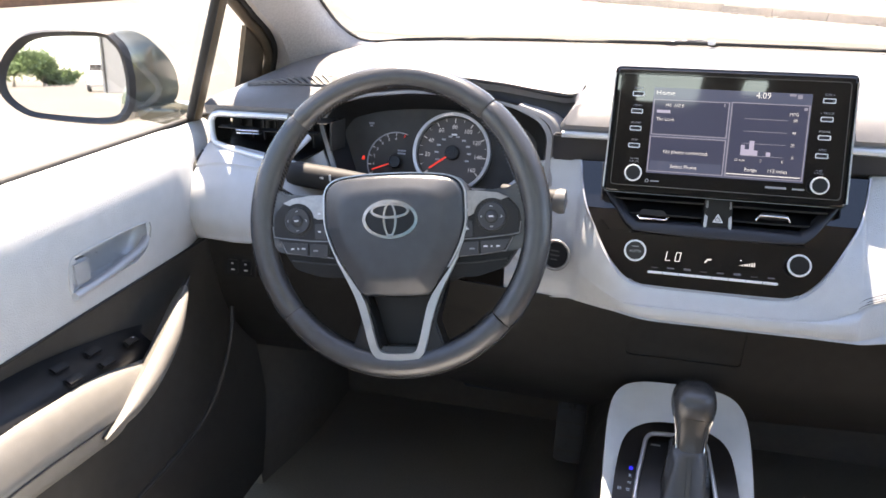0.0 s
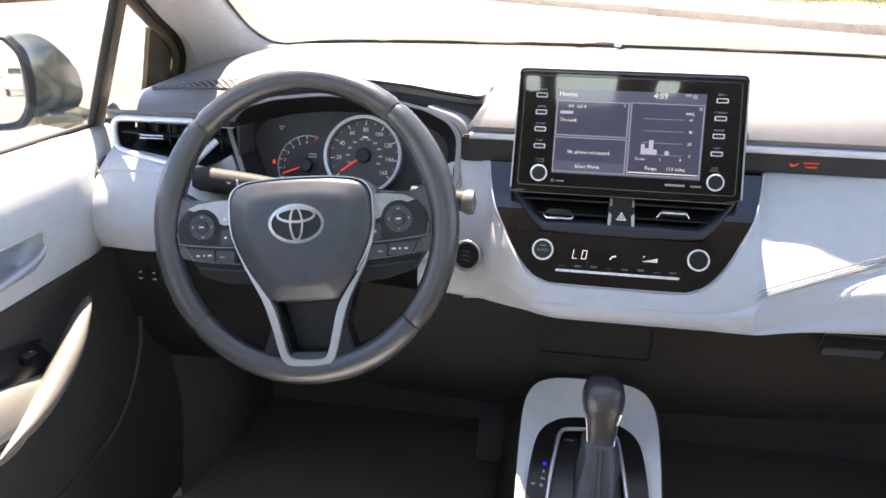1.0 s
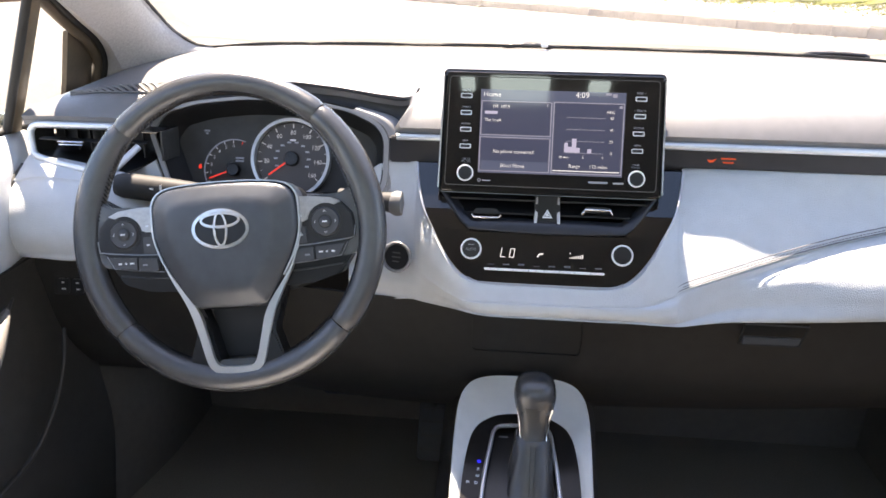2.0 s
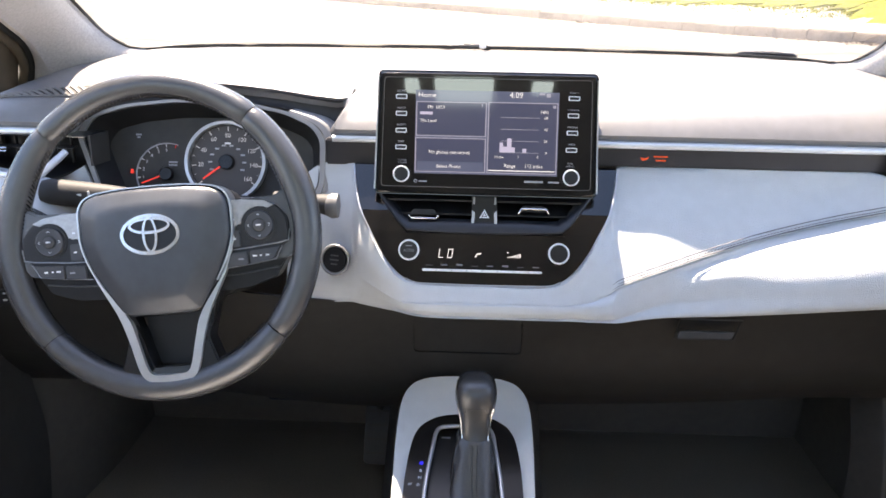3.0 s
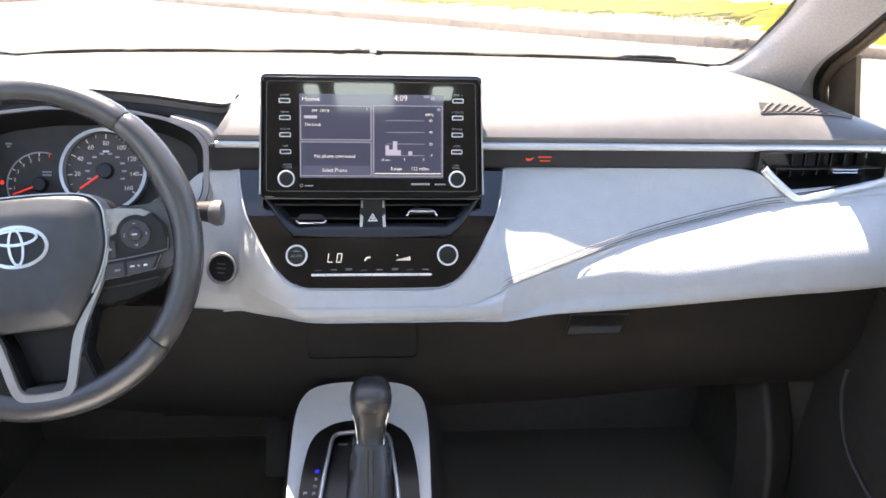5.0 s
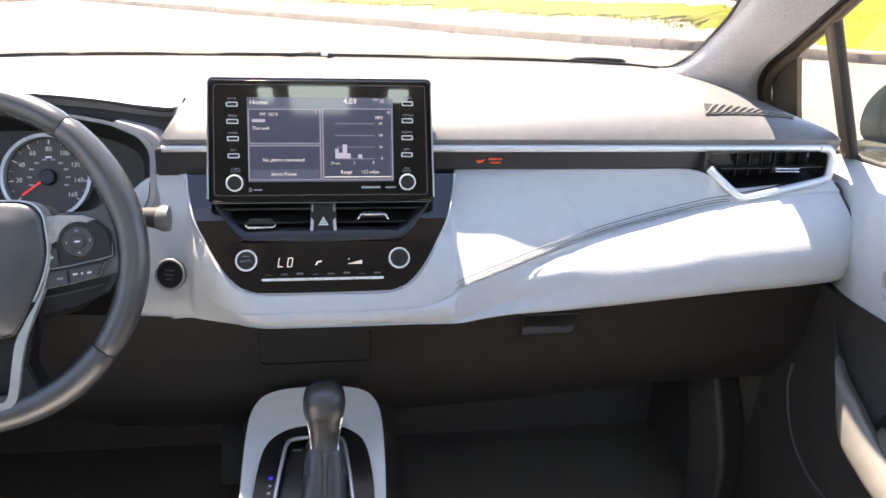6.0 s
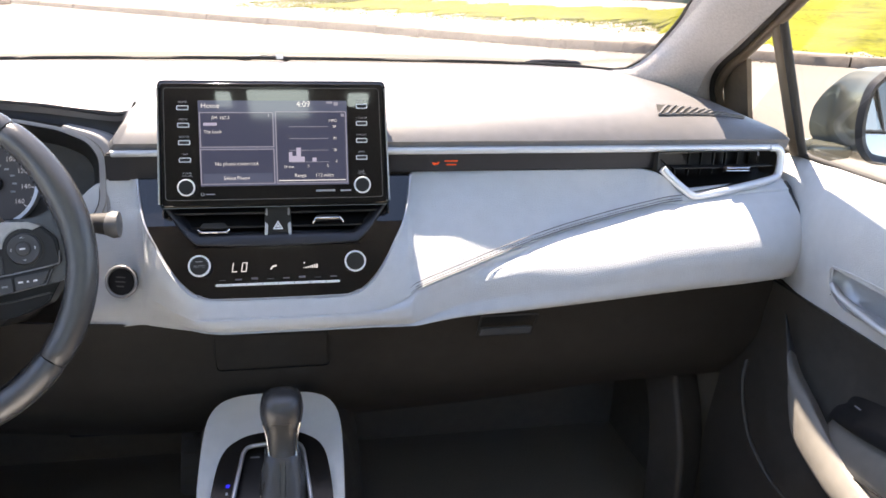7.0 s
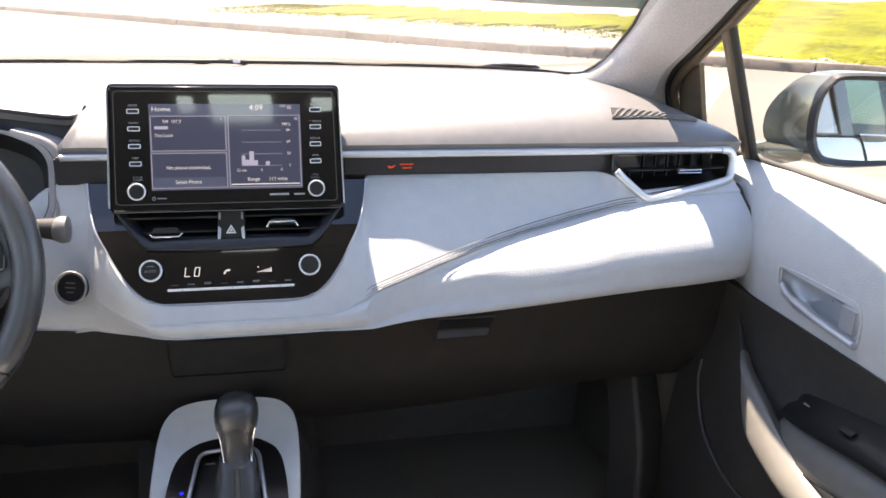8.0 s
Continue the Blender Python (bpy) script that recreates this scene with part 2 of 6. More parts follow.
def skin(rows, nu=0, nv=0, thick=0.0, back=None):
    """A sheet over rows of points, made smooth along (nv) and across (nu) them, with a back side thick metres behind."""
    r = [spline(x, nv) if nv else np.array(x, float) for x in rows]
    if nu:
        r = np.transpose([spline([x[i] for x in r], nu) for i in range(len(r[0]))], (1, 0, 2))
    g = np.array(r)
    bm = bmesh.new()
    vs = [[bm.verts.new(p) for p in row] for row in g]
    a, b = len(vs), len(vs[0])
    for i in range(a - 1):
        for j in range(b - 1):
            bm.faces.new((vs[i][j], vs[i][j + 1], vs[i + 1][j + 1], vs[i + 1][j]))
    if thick:
        if back is None:
            du, dv = np.gradient(g, axis=0), np.gradient(g, axis=1)
            nrm = np.cross(du, dv)
            nrm /= np.linalg.norm(nrm, axis=2, keepdims=True) + 1e-12
        else:
            nrm = np.zeros_like(g) + np.array(back, float)
        h = g + nrm * thick
        ws = [[bm.verts.new(p) for p in row] for row in h]
        for i in range(a - 1):
            for j in range(b - 1):
                bm.faces.new((ws[i][j], ws[i + 1][j], ws[i + 1][j + 1], ws[i][j + 1]))
        edge = [(i, 0) for i in range(a)] + [(a - 1, j) for j in range(1, b)] + [(i, b - 1) for i in range(a - 2, -1, -1)] + [(0, j) for j in range(b - 2, 0, -1)]
        for k, (i, j) in enumerate(edge):
            u, v = edge[(k + 1) % len(edge)]
            bm.faces.new((vs[i][j], vs[u][v], ws[u][v], ws[i][j]))
    return bm


def tube(path, radius, sides=8, closed=False, flat=1.0, up=(0, 0, 1)):
    """A bar along a path; flat squeezes its section along up; radius may be a list."""
    p = [Vector(q) for q in path]
    n = len(p)
    rr = [float(q) for q in radius] if isinstance(radius, (list, tuple)) else [float(radius)] * n
    bm = bmesh.new()
    rings = []
    for i in range(n):
        a, b = p[i - 1] if (i or closed) else p[0], p[(i + 1) % n] if (i < n - 1 or closed) else p[-1]
        t = (b - a).normalized()
        s = t.cross(Vector(up)).normalized()
        w = s.cross(t)
        rings.append([bm.verts.new(p[i] + rr[i] * (s * math.cos(2 * math.pi * k / sides) + w * flat * math.sin(2 * math.pi * k / sides))) for k in range(sides)])
    for i in range(n if closed else n - 1):
        q, r = rings[i], rings[(i + 1) % n]
        for k in range(sides):
            bm.faces.new((q[k], q[(k + 1) % sides], r[(k + 1) % sides], r[k]))
    if not closed:
        bm.faces.new(rings[0]), bm.faces.new(rings[-1])
    return bm


def box(sx, sy, sz, m=Matrix(), bevel=0.0, seg=2):
    bm = bmesh.new()
    bmesh.ops.create_cube(bm, size=1)
    bmesh.ops.scale(bm, vec=(sx, sy, sz), verts=bm.verts)
    if bevel:
        bmesh.ops.bevel(bm, geom=list(bm.edges), offset=bevel, segments=seg, affect="EDGES", clamp_overlap=True)
    bm.transform(m)
    return bm


def torus(r, t, m=Matrix(), n=48, k=10, squash=1.0):
    bm = bmesh.new()
    rings = []
    for i in range(n):
        a = 2 * math.pi * i / n
        rings.append([bm.verts.new(((r + t * math.cos(2 * math.pi * j / k)) * math.cos(a), (r + t * math.cos(2 * math.pi * j / k)) * math.sin(a), squash * t * math.sin(2 * math.pi * j / k))) for j in range(k)])
    for i in range(n):
        for j in range(k):
            bm.faces.new((rings[i][j], rings[i][(j + 1) % k], rings[(i + 1) % n][(j + 1) % k], rings[(i + 1) % n][j]))
    bm.transform(m)
    return bm


def lathe(profile, m=Matrix(), n=32):
    """Turned about local Z: profile of (radius, height)."""
    bm = bmesh.new()
    rings = [[bm.verts.new((r * math.cos(2 * math.pi * i / n), r * math.sin(2 * math.pi * i / n), h)) for i in range(n)] for r, h in profile]
    for a, b in zip(rings, rings[1:]):
        for i in range(n):
            bm.faces.new((a[i], a[(i + 1) % n], b[(i + 1) % n], b[i]))
    bm.faces.new(rings[0]), bm.faces.new(rings[-1])
    bm.transform(m)
    return bm


def lettering(name, body, size, m, material, parent, align="LEFT", shear=0.0, squeeze=1.0):
    """Words in the built-in font, as a flat mesh; size is about the height of a capital."""
    cu = bpy.data.curves.new(name, "FONT")
    cu.body, cu.size, cu.align_x, cu.align_y, cu.shear, cu.resolution_u = body, size * 1.42, align, "CENTER", shear, 2
    tmp = bpy.data.objects.new(name, cu)
    me = bpy.data.meshes.new_from_object(tmp)
    bpy.data.objects.remove(tmp)
    bm = bmesh.new()
    bm.from_mesh(me)
    bpy.data.meshes.remove(me)
    bm.transform(m @ Matrix.Diagonal((squeeze, 1, 1, 1)))
    return part(name, bm, material, parent)


def at(m, x, y, z=0.0, spin=0.0):
    return m @ Matrix.Translation((x, y, z)) @ Matrix.Rotation(radians(spin), 4, "Z")


def rect(m, x0, y0, x1, y1, z, h=0.0003):
    return prism([(x0, y0), (x1, y0), (x1, y1), (x0, y1)], z, z + h, m)


def joined(*parts):
    """Several bmeshes of one part, as one."""
    bm = bmesh.new()
    for b in parts:
        me = bpy.data.meshes.new("tmp")
        b.to_mesh(me)
        b.free()
        bm.from_mesh(me)
        bpy.data.meshes.remove(me)
    return bm


def mirrored(bm):
    bm.transform(Matrix.Diagonal((-1, 1, 1, 1)))
    return bm


# ---- ground and street ----
def kerb_line():
    """The kerb's foot: it comes near on the car's right and runs off ahead to the left."""
    p = spline([(20.0, 0.6, 0), (8.75, 12.35, 0), (5.05, 15.95, 0), (0.25, 22.3, 0), (-5.3, 29.2, 0), (-14, 41, 0), (-40, 76, 0)], 241)
    return p


KERB = kerb_line()
KT = np.gradient(KERB, axis=0)
KN = np.stack([-KT[:, 1], KT[:, 0], KT[:, 2]], 1)
KN /= np.linalg.norm(KN, axis=1, keepdims=True)
KN *= -1 if KN[120] @ np.array([1, 1, 0]) < 0 else 1

bm = bmesh.new()
bm.faces.new([bm.verts.new(p) for p in ((-900, -900, 0), (900, -900, 0), (900, 900, 0), (-900, 900, 0))])
ground = tagged(part("ground", bm, ASPHALT), "pale sunlit worn asphalt street", "road", kind="structure")

kerb = thing("kerb", "low weathered concrete kerb along the street", "kerb", kind="structure")
for i in range(20, 220, 8):
    chip = np.random.default_rng(i)
    rows = []
    for f in np.linspace(0.006, 0.994, 15):
        u = i + 8 * f
        k = int(u)
        q = KERB[k] + (KERB[k + 1] - KERB[k]) * (u - k)
        h = 0.202 + 0.010 * math.sin(i * 1.7) + chip.normal(0, 0.003)
        sec = [(0.0, -0.02), (0.025 + chip.normal(0, 0.004), h - 0.035), (0.055 + chip.normal(0, 0.006), h - abs(chip.normal(0, 0.004))), (0.20, h + 0.004), (0.20, -0.02)]
        rows.append([tuple(q + KN[k] * s + np.array([0, 0, z])) for s, z in sec])
    bmk = skin(rows)
    for end in (0, -1):
        bmk.faces.new([bmk.verts.new(p) for p in rows[end]])
    part("kerb_stone", bmk, CONCRETE, kerb, smooth=40)


def bank(d, s):
    return 0.20 + 0.055 * d + 0.03 * math.sin(s * 0.31 + d) + 0.02 * math.sin(s * 0.9 - d * 1.7)


def turf(i0, i1, lo_d, hi_d, seed):
    """A ragged patch of turf lying on the bank."""
    rr = []
    for i in range(i0, i1, 1):
        a = lo_d(i) + 0.5 * math.sin(i * 0.9 + seed) + 0.3 * math.sin(i * 2.3)
        b = hi_d(i) + 0.6 * math.sin(i * 0.7 - seed)
        a = max(a, 0.25)
        rr.append([tuple(KERB[i] + KN[i] * d + np.array([0, 0, bank(d, i * 0.4) + (0.05 if 0 < k < 35 else -0.02)])) for k, d in enumerate(np.linspace(a, b, 36))])
    return skin(rr)


rows = [[tuple(KERB[i] + KN[i] * d + np.array([0, 0, bank(d, i * 0.4) - (0.03 if d < 0.3 else 0)])) for d in (0.19, 0.4, *np.arange(0.7, 24, 0.6), 26, 60)] for i in range(0, 241, 2)]
tagged(part("verge", skin(rows), DIRT, smooth=60), "bank of pale dry soil behind the kerb", "ground", kind="structure")


tagged(part("turf", turf(0, 76, lambda i: 0.3 + max(0, i - 44) * 0.16, lambda i: 22, 1.0), TURF, smooth=60), "yellow-green turf on the bank", "grass", kind="structure")
tagged(part("turf", turf(60, 150, lambda i: 4.2, lambda i: 9.0, 2.0), TURF, smooth=60), "yellow-green turf below the fence", "grass", kind="structure")


def grass_stuff(name, n, pick, hgt, label):
    rng = np.random.default_rng(7)
    verts, faces = [], []
    for _ in range(n):
        i, d = pick(rng)
        i = min(max(i, 0), 239.0)
        k = int(i)
        base = KERB[k] + (KERB[k + 1] - KERB[k]) * (i - k) + KN[k] * d
        z = bank(d, i * 0.4) - 0.02
        for _b in range(5):
            a, r = rng.uniform(0, 6.28), rng.uniform(0.0, 0.12)
            px, py = base[0] + r * math.cos(a), base[1] + r * math.sin(a)
            w, h, lean = rng.uniform(0.012, 0.03), hgt * rng.uniform(0.5, 1.3), rng.uniform(-0.06, 0.06)
            c, s = math.cos(a * 3), math.sin(a * 3)
            v = len(verts)
            verts += [(px - w * c, py - w * s, z), (px + w * c, py + w * s, z), (px + lean, py + lean * s, z + h)]
            faces.append((v, v + 1, v + 2))
    me = bpy.data.meshes.new(name)
    me.from_pydata(verts, [], faces)
    me.materials.append(GRASS)
    return tagged(new(name, me), label, "grass", kind="stuff")


def pick_lawn(rng):
    i = rng.uniform(0, 78)
    return i, rng.uniform(0.45, 14) if i < 40 else rng.uniform(1.5 + (i - 40) * 0.11, 13)


def pick_tufts(rng):
    i = rng.uniform(60, 165)
    return i, 1.6 + abs(rng.normal(0, 1.0)) + 5.6 * rng.random() ** 0.45


# ---- cabin shell ----
floor_bm = box(1.6, 2.95, 0.04, Matrix.Translation((0, -0.87, 0.24)), 0.01)
tagged(part("floor", floor_bm, CARPET, smooth=40), "black carpeted cabin floor", "floor", kind="structure")
tagged(part("wall_front", skin([[(-0.80, 0.42, 0.22), (0.80, 0.42, 0.22)], [(-0.80, 0.42, 0.70), (0.80, 0.42, 0.70)], [(-0.72, 0.40, 0.985), (0.72, 0.40, 0.985)]], thick=0.03, back=(0, 1, 0)), KICK), "black bulkhead ahead of the footwell", "wall", kind="structure")
tagged(part("wall_rear", box(1.5, 0.05, 0.72, Matrix.Translation((0, -2.32, 0.60)), 0.01), BLACK), "plain dark rear wall of the cabin", "wall", kind="structure")
rows = []
for y, z, w in ((-0.42, 1.395, 0.50), (-0.7, 1.44, 0.54), (-1.2, 1.455, 0.55), (-1.7, 1.42, 0.53), (-2.02, 1.36, 0.50)):
    rows.append([(-w - 0.03, y, z - 0.07), (-w, y, z - 0.02), (-0.3, y, z), (0.3, y, z), (w, y, z - 0.02), (w + 0.03, y, z - 0.07)])
tagged(part("ceiling", skin(rows, 12, 21, 0.03, (0, 0, 1)), CLOTH, smooth=50), "pale cloth headliner under the roof", "ceiling", kind="structure")
for sgn in (-1, 1):
    kick = [[(sgn * 0.655, 0.43, 0.24), (sgn * 0.665, 0.43, 0.60), (sgn * 0.68, 0.43, 0.95)], [(sgn * 0.66, 0.25, 0.24), (sgn * 0.67, 0.25, 0.60), (sgn * 0.69, 0.25, 0.94)], [(sgn * 0.69, 0.08, 0.24), (sgn * 0.70, 0.08, 0.60), (sgn * 0.705, 0.08, 0.90)]]
    tagged(part("wall_kick", skin(kick, 12, 12, 0.09, (sgn, 0, 0)), KICK, smooth=50), "black side wall of the footwell", "wall", kind="structure")
    for k, (y0, y1, ty) in enumerate(((-0.80, -0.92, -0.12), (-1.72, -1.95, -0.02))):
        b = skin([[(sgn * 0.735, y0, 0.90), (sgn * 0.735, y1, 0.90)], [(sgn * 0.57, y0 + ty, 1.385), (sgn * 0.57, y1 + ty, 1.385)]], thick=0.04, back=(-sgn, 0, 0))
        tagged(part("pillar_rear", b, BLACK), "dark plain side pillar behind the front seats", "pillar", kind="structure")
    b = skin([[(sgn * 0.74, -0.98, 0.28), (sgn * 0.74, -0.98, 0.92)], [(sgn * 0.74, -2.3, 0.28), (sgn * 0.74, -2.3, 0.92)]], thick=0.03, back=(sgn, 0, 0))
    tagged(part("wall_side", b, BLACK), "plain dark lower side wall behind the doors", "wall", kind="structure")

    rear = thing("wall_rear_door", "grey-green flank behind the front door with a tinted window", "car body", kind="structure")
    sec = [(0.765, 0.30), (0.80, 0.55), (0.800, 0.80), (0.762, 0.916), (0.745, 0.916)]
    part("outer_skin", skin([[(sgn * x, y, z) for x, z in sec] for y in (-0.965, -2.45)], 0, 16), PAINT, rear, smooth=60)
    part("pillar_cover", skin([[(sgn * 0.749, y, 0.917) for y in (-0.80, -0.935)], [(sgn * 0.582, y, 1.375) for y in (-0.915, -1.055)]], thick=0.004, back=(-sgn, 0, 0)), SWITCHBLACK, rear, "black pillar cover between the windows")
    pane = part("tinted_window", skin([[(sgn * 0.745, y, 0.918) for y in (-0.93, -2.30)], [(sgn * 0.575, y, 1.375) for y in (-1.05, -2.00)]]), TEALGLASS, rear, "dark teal tinted glass")
    pane.visible_shadow = False
b = part("window_rear", skin([[(-0.62, -2.33, 0.955), (0.62, -2.33, 0.955)], [(-0.50, -2.03, 1.36), (0.50, -2.03, 1.36)]], 4, 8), GLASS)
b.visible_shadow = False
tagged(b, "clear rear window of the car", "window", kind="structure")


# ---- unseen glowing roof panels, added for the reflections on the screen ----
# Added glow, so that the screen glass shows pale reflected patches.
GLOWPANEL = mat("added_glow_panel", (0.8, 0.82, 0.82), 0.4, vary=0.0, stain=0.02, glow=(0.72, 0.95, 1.0), glow_power=1.5)
roof_glow = thing("roof_glow", "unseen roof console with glowing panels added for screen reflections", "ceiling lamp", at=(-0.01, -0.91, 1.44))
part("console_shell", prism(rrect(0.46, 0.30, 0.03, 6, -0.01, -0.91), 1.428, 1.452, Matrix(), 0.0), CLOTH, roof_glow, "pale grey console shell", smooth=40)
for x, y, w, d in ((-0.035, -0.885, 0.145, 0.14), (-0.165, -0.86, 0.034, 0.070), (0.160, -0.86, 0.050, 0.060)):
    part("glow_panel", prism(rrect(w, d, 0.008, 4, x, y), 1.420, 1.430), GLOWPANEL, roof_glow, "pale glowing panel added for the screen reflections", smooth=40)


# ---- windshield, pillars, quarter windows ----
def ws_edge(sgn):
    """The windshield's edge along the pillar, from its lower corner up."""
    p = [(0.535, 0.318, 1.012), (0.566, 0.306, 1.016), (0.592, 0.286, 1.038), (0.603, 0.262, 1.064), (0.598, 0.200, 1.098), (0.580, 0.13, 1.131), (0.555, -0.03, 1.208), (0.525, -0.22, 1.300), (0.495, -0.42, 1.395)]
    return [(sgn * x, y, z) for x, y, z in p]


windshield = thing("windshield", "curved clear windshield with a black printed edge", "window", kind="structure")
rows = []
for f in np.linspace(0, 1, 9):
    y, z = 0.375 - f * 0.795, 1.012 + f * 0.383
    w = 0.60 - 0.10 * f
    rows.append([(u * w, y - 0.055 * (abs(u) ** 2.4), z) for u in np.linspace(-1, 1, 17)])
pane = part("pane", skin(rows), GLASS, windshield, smooth=60)
pane.visible_shadow = False
base = spline([(-0.535, 0.318, 1.012), (-0.44, 0.338, 1.0165), (-0.25, 0.352, 1.019), (0, 0.357, 1.020), (0.25, 0.352, 1.019), (0.44, 0.338, 1.0165), (0.535, 0.318, 1.012)], 40)
loop = [*ws_edge(-1)[::-1], *[tuple(q) for q in base[1:-1]], *ws_edge(1)]
# Pale block added in place of a bright gap in the black edge.
part("notch_block", box(0.011, 0.005, 0.007, Matrix.Translation((-0.003, 0.3535, 1.0225)), 0.001), RINGS, windshield, "small pale block for the bright notch at the windshield's foot")
part("black_edge", tube(spline(loop, 110), 0.0029, 6), RUBBER, windshield, smooth=60)

QX = lambda z: 0.733 - (z - 0.925) * 0.405           # the side glass leans inwards
for sgn in (-1, 1):
    pil = thing("windshield_pillar", "grey woven trim of the slanted windshield pillar", "pillar", kind="structure", group="windshield pillars")
    A = spline(ws_edge(1), 40)
    B = spline([(0.668, 0.262, 0.962), (0.664, 0.235, 0.995), (0.655, 0.195, 1.026), (0.638, 0.105, 1.066), (0.612, -0.045, 1.131), (0.580, -0.22, 1.215), (0.545, -0.42, 1.31)], 40)
    rows = []
    for f in np.linspace(0, 1, 9):
        bulge = math.sin(math.pi * f) * 0.016
        rows.append([tuple((1 - f) * a + f * b + np.array([-0.7, -0.6, 0.25]) * bulge) for a, b in zip(A, B)])
    b = skin(rows, thick=0.012, back=(0.4, 0.8, 0.2))
    part("pillar_trim", b if sgn > 0 else mirrored(b), PILLAR, pil, smooth=60)
    # side return of the trim to the window seal
    C = spline([(QX(z) - 0.008, y, z) for y, z in ((0.268, 0.955), (0.258, 0.995), (0.214, 1.030), (0.135, 1.066), (0.0, 1.132), (-0.18, 1.222), (-0.42, 1.325))], 40)
    rows = [[tuple((1 - f) * a + f * b) for a, b in zip(B, C)] for f in (0, 0.5, 1)]
    b = skin(rows, thick=0.008, back=(0.1, 0.9, 0.2))
    part("side_trim", b if sgn > 0 else mirrored(b), PILLAR, pil, smooth=60)
    b = tube(C, 0.0065, 8)
    part("window_seal", b if sgn > 0 else mirrored(b), RUBBER, pil, "black rubber seal", smooth=60)
    seal2 = [(p[0] + 0.012, p[1] - 0.003, p[2] - 0.006) for p in C]
    b = tube(seal2, 0.008, 8)
    part("glass_frame", b if sgn > 0 else mirrored(b), BRONZE, pil, smooth=60)
    # brown trim inside the quarter window's front corner
    b = prism(rounded([(0.196, 0.925), (0.186, 0.962), (0.156, 1.046), (0.205, 1.036), (0.240, 1.010), (0.262, 0.950), (0.262, 0.925)], 0.004), -0.004, 0.004, Matrix(((0, 0, 1, 0), (1, 0, 0, 0), (0, 1, 0, 0), (0, 0, 0, 1))))
    for v in b.verts:
        v.co.x += QX(v.co.z) + 0.01
    part("corner_panel", b if sgn > 0 else mirrored(b), BRONZE, pil, smooth=40)


# ---- dashboard ----
dash = thing("dashboard", "light grey and slate dashboard with stitched pads", "dashboard")
# slate top
def dash_z(x, y):
    """Height of the dash top: a rounded brow at the front, then a gentle rise to the windshield."""
    e = abs(x) / 0.705
    z = float(np.interp(y, [0.04, 0.046, 0.055, 0.068, 0.084, 0.11, 0.15, 0.22, 0.30, 0.37], [0.9445, 0.9530, 0.9625, 0.9735, 0.9825, 0.9895, 0.9965, 1.0045, 1.011, 1.015]))
    if e > 0.72:
        z = 0.9445 + (z - 0.9445) * (1 - 0.62 * ((e - 0.72) / 0.28) ** 1.6) - 0.010 * max(0, (e - 0.9) / 0.1) ** 2 * min(1, (y - 0.03) / 0.1)
    return z


# hood over the instruments: the top runs out to its edge, a shaded face falls from it, the end curls up
HX = [-0.535, -0.515, -0.49, -0.46, -0.40, -0.33, -0.277, -0.235, -0.200, -0.183, -0.174]
HT = [0.982, 0.985, 0.990, 0.996, 0.995, 0.990, 0.985, 0.979, 0.975, 0.978, 0.991]
HB = [0.966, 0.967, 0.968, 0.972, 0.975, 0.972, 0.966, 0.956, 0.946, 0.957, 0.973]
xs = sorted({round(v, 4) for v in [*np.linspace(-0.705, 0.705, 61), *np.linspace(-0.54, -0.47, 12), *np.linspace(-0.235, -0.125, 23)]})
rows = []
for x in xs:
    e = abs(x) / 0.705
    yb = 0.36 - 0.045 * e ** 2.2 - (0.050 * (e - 0.82) / 0.18 if e > 0.82 else 0)
    a = min(1, max(0, (-0.178 - x) / 0.014)) * min(1, max(0, (x + 0.535) / 0.055))
    hood = a * a * (3 - 2 * a)
    yf = 0.040 + 0.052 * hood
    ht = float(np.interp(x, HX, HT))
    row = []
    for f in (0, 0.1, 0.25, 0.4, 0.55, 0.68, 0.78, 0.86, 0.92, 0.96, 0.985, 1.0):
        y = yb + (yf - yb) * f
        z = dash_z(x, max(y, 0.04))
        if hood:
            lift = ht - dash_z(x, yf)
            z += hood * lift * max(0, 1 - (y - yf) / 0.16) ** 1.5
        row.append((x, y, z))
    row.append((x, yf + 0.003, row[-1][2] - 0.007))
    lean = max(0, 1 - abs(x + 0.180) / 0.055)
    rows.append([(u + 0.85 * lean * min(1, max(0, (0.15 - v) / 0.05)) * (w - 0.966), v, w) for u, v, w in row])
part("dash_top", skin(rows, thick=0.006, back=(0, 0.3, -1)), TOP, dash, "slate grey soft dash top", smooth=50)
rows = [[(x, 0.091, t - 0.003), (x, 0.101, (t + b) / 2), (x, 0.098, b), (x, 0.092, b - 0.004)] for x, t, b in zip(HX, HT, HB)]
part("hood_face", skin(rows, 44, 10, 0.004, (0, 1, 0)), DARK, dash, "dark shaded face under the hood", smooth=50)

# light grey pads: lines across the car (depths, heights), fitted to the camera's view and its sun patches, from the top
# edge over the crease to the foot
PAD_X = [0.698, 0.66, 0.6, 0.54, 0.516, 0.49, 0.438, 0.365, 0.2986, 0.2284, 0.172, 0.158, 0.133, 0.108, 0.075, 0, -0.06, -0.088, -0.108, -0.133, -0.158, -0.172, -0.2, -0.235, -0.258]
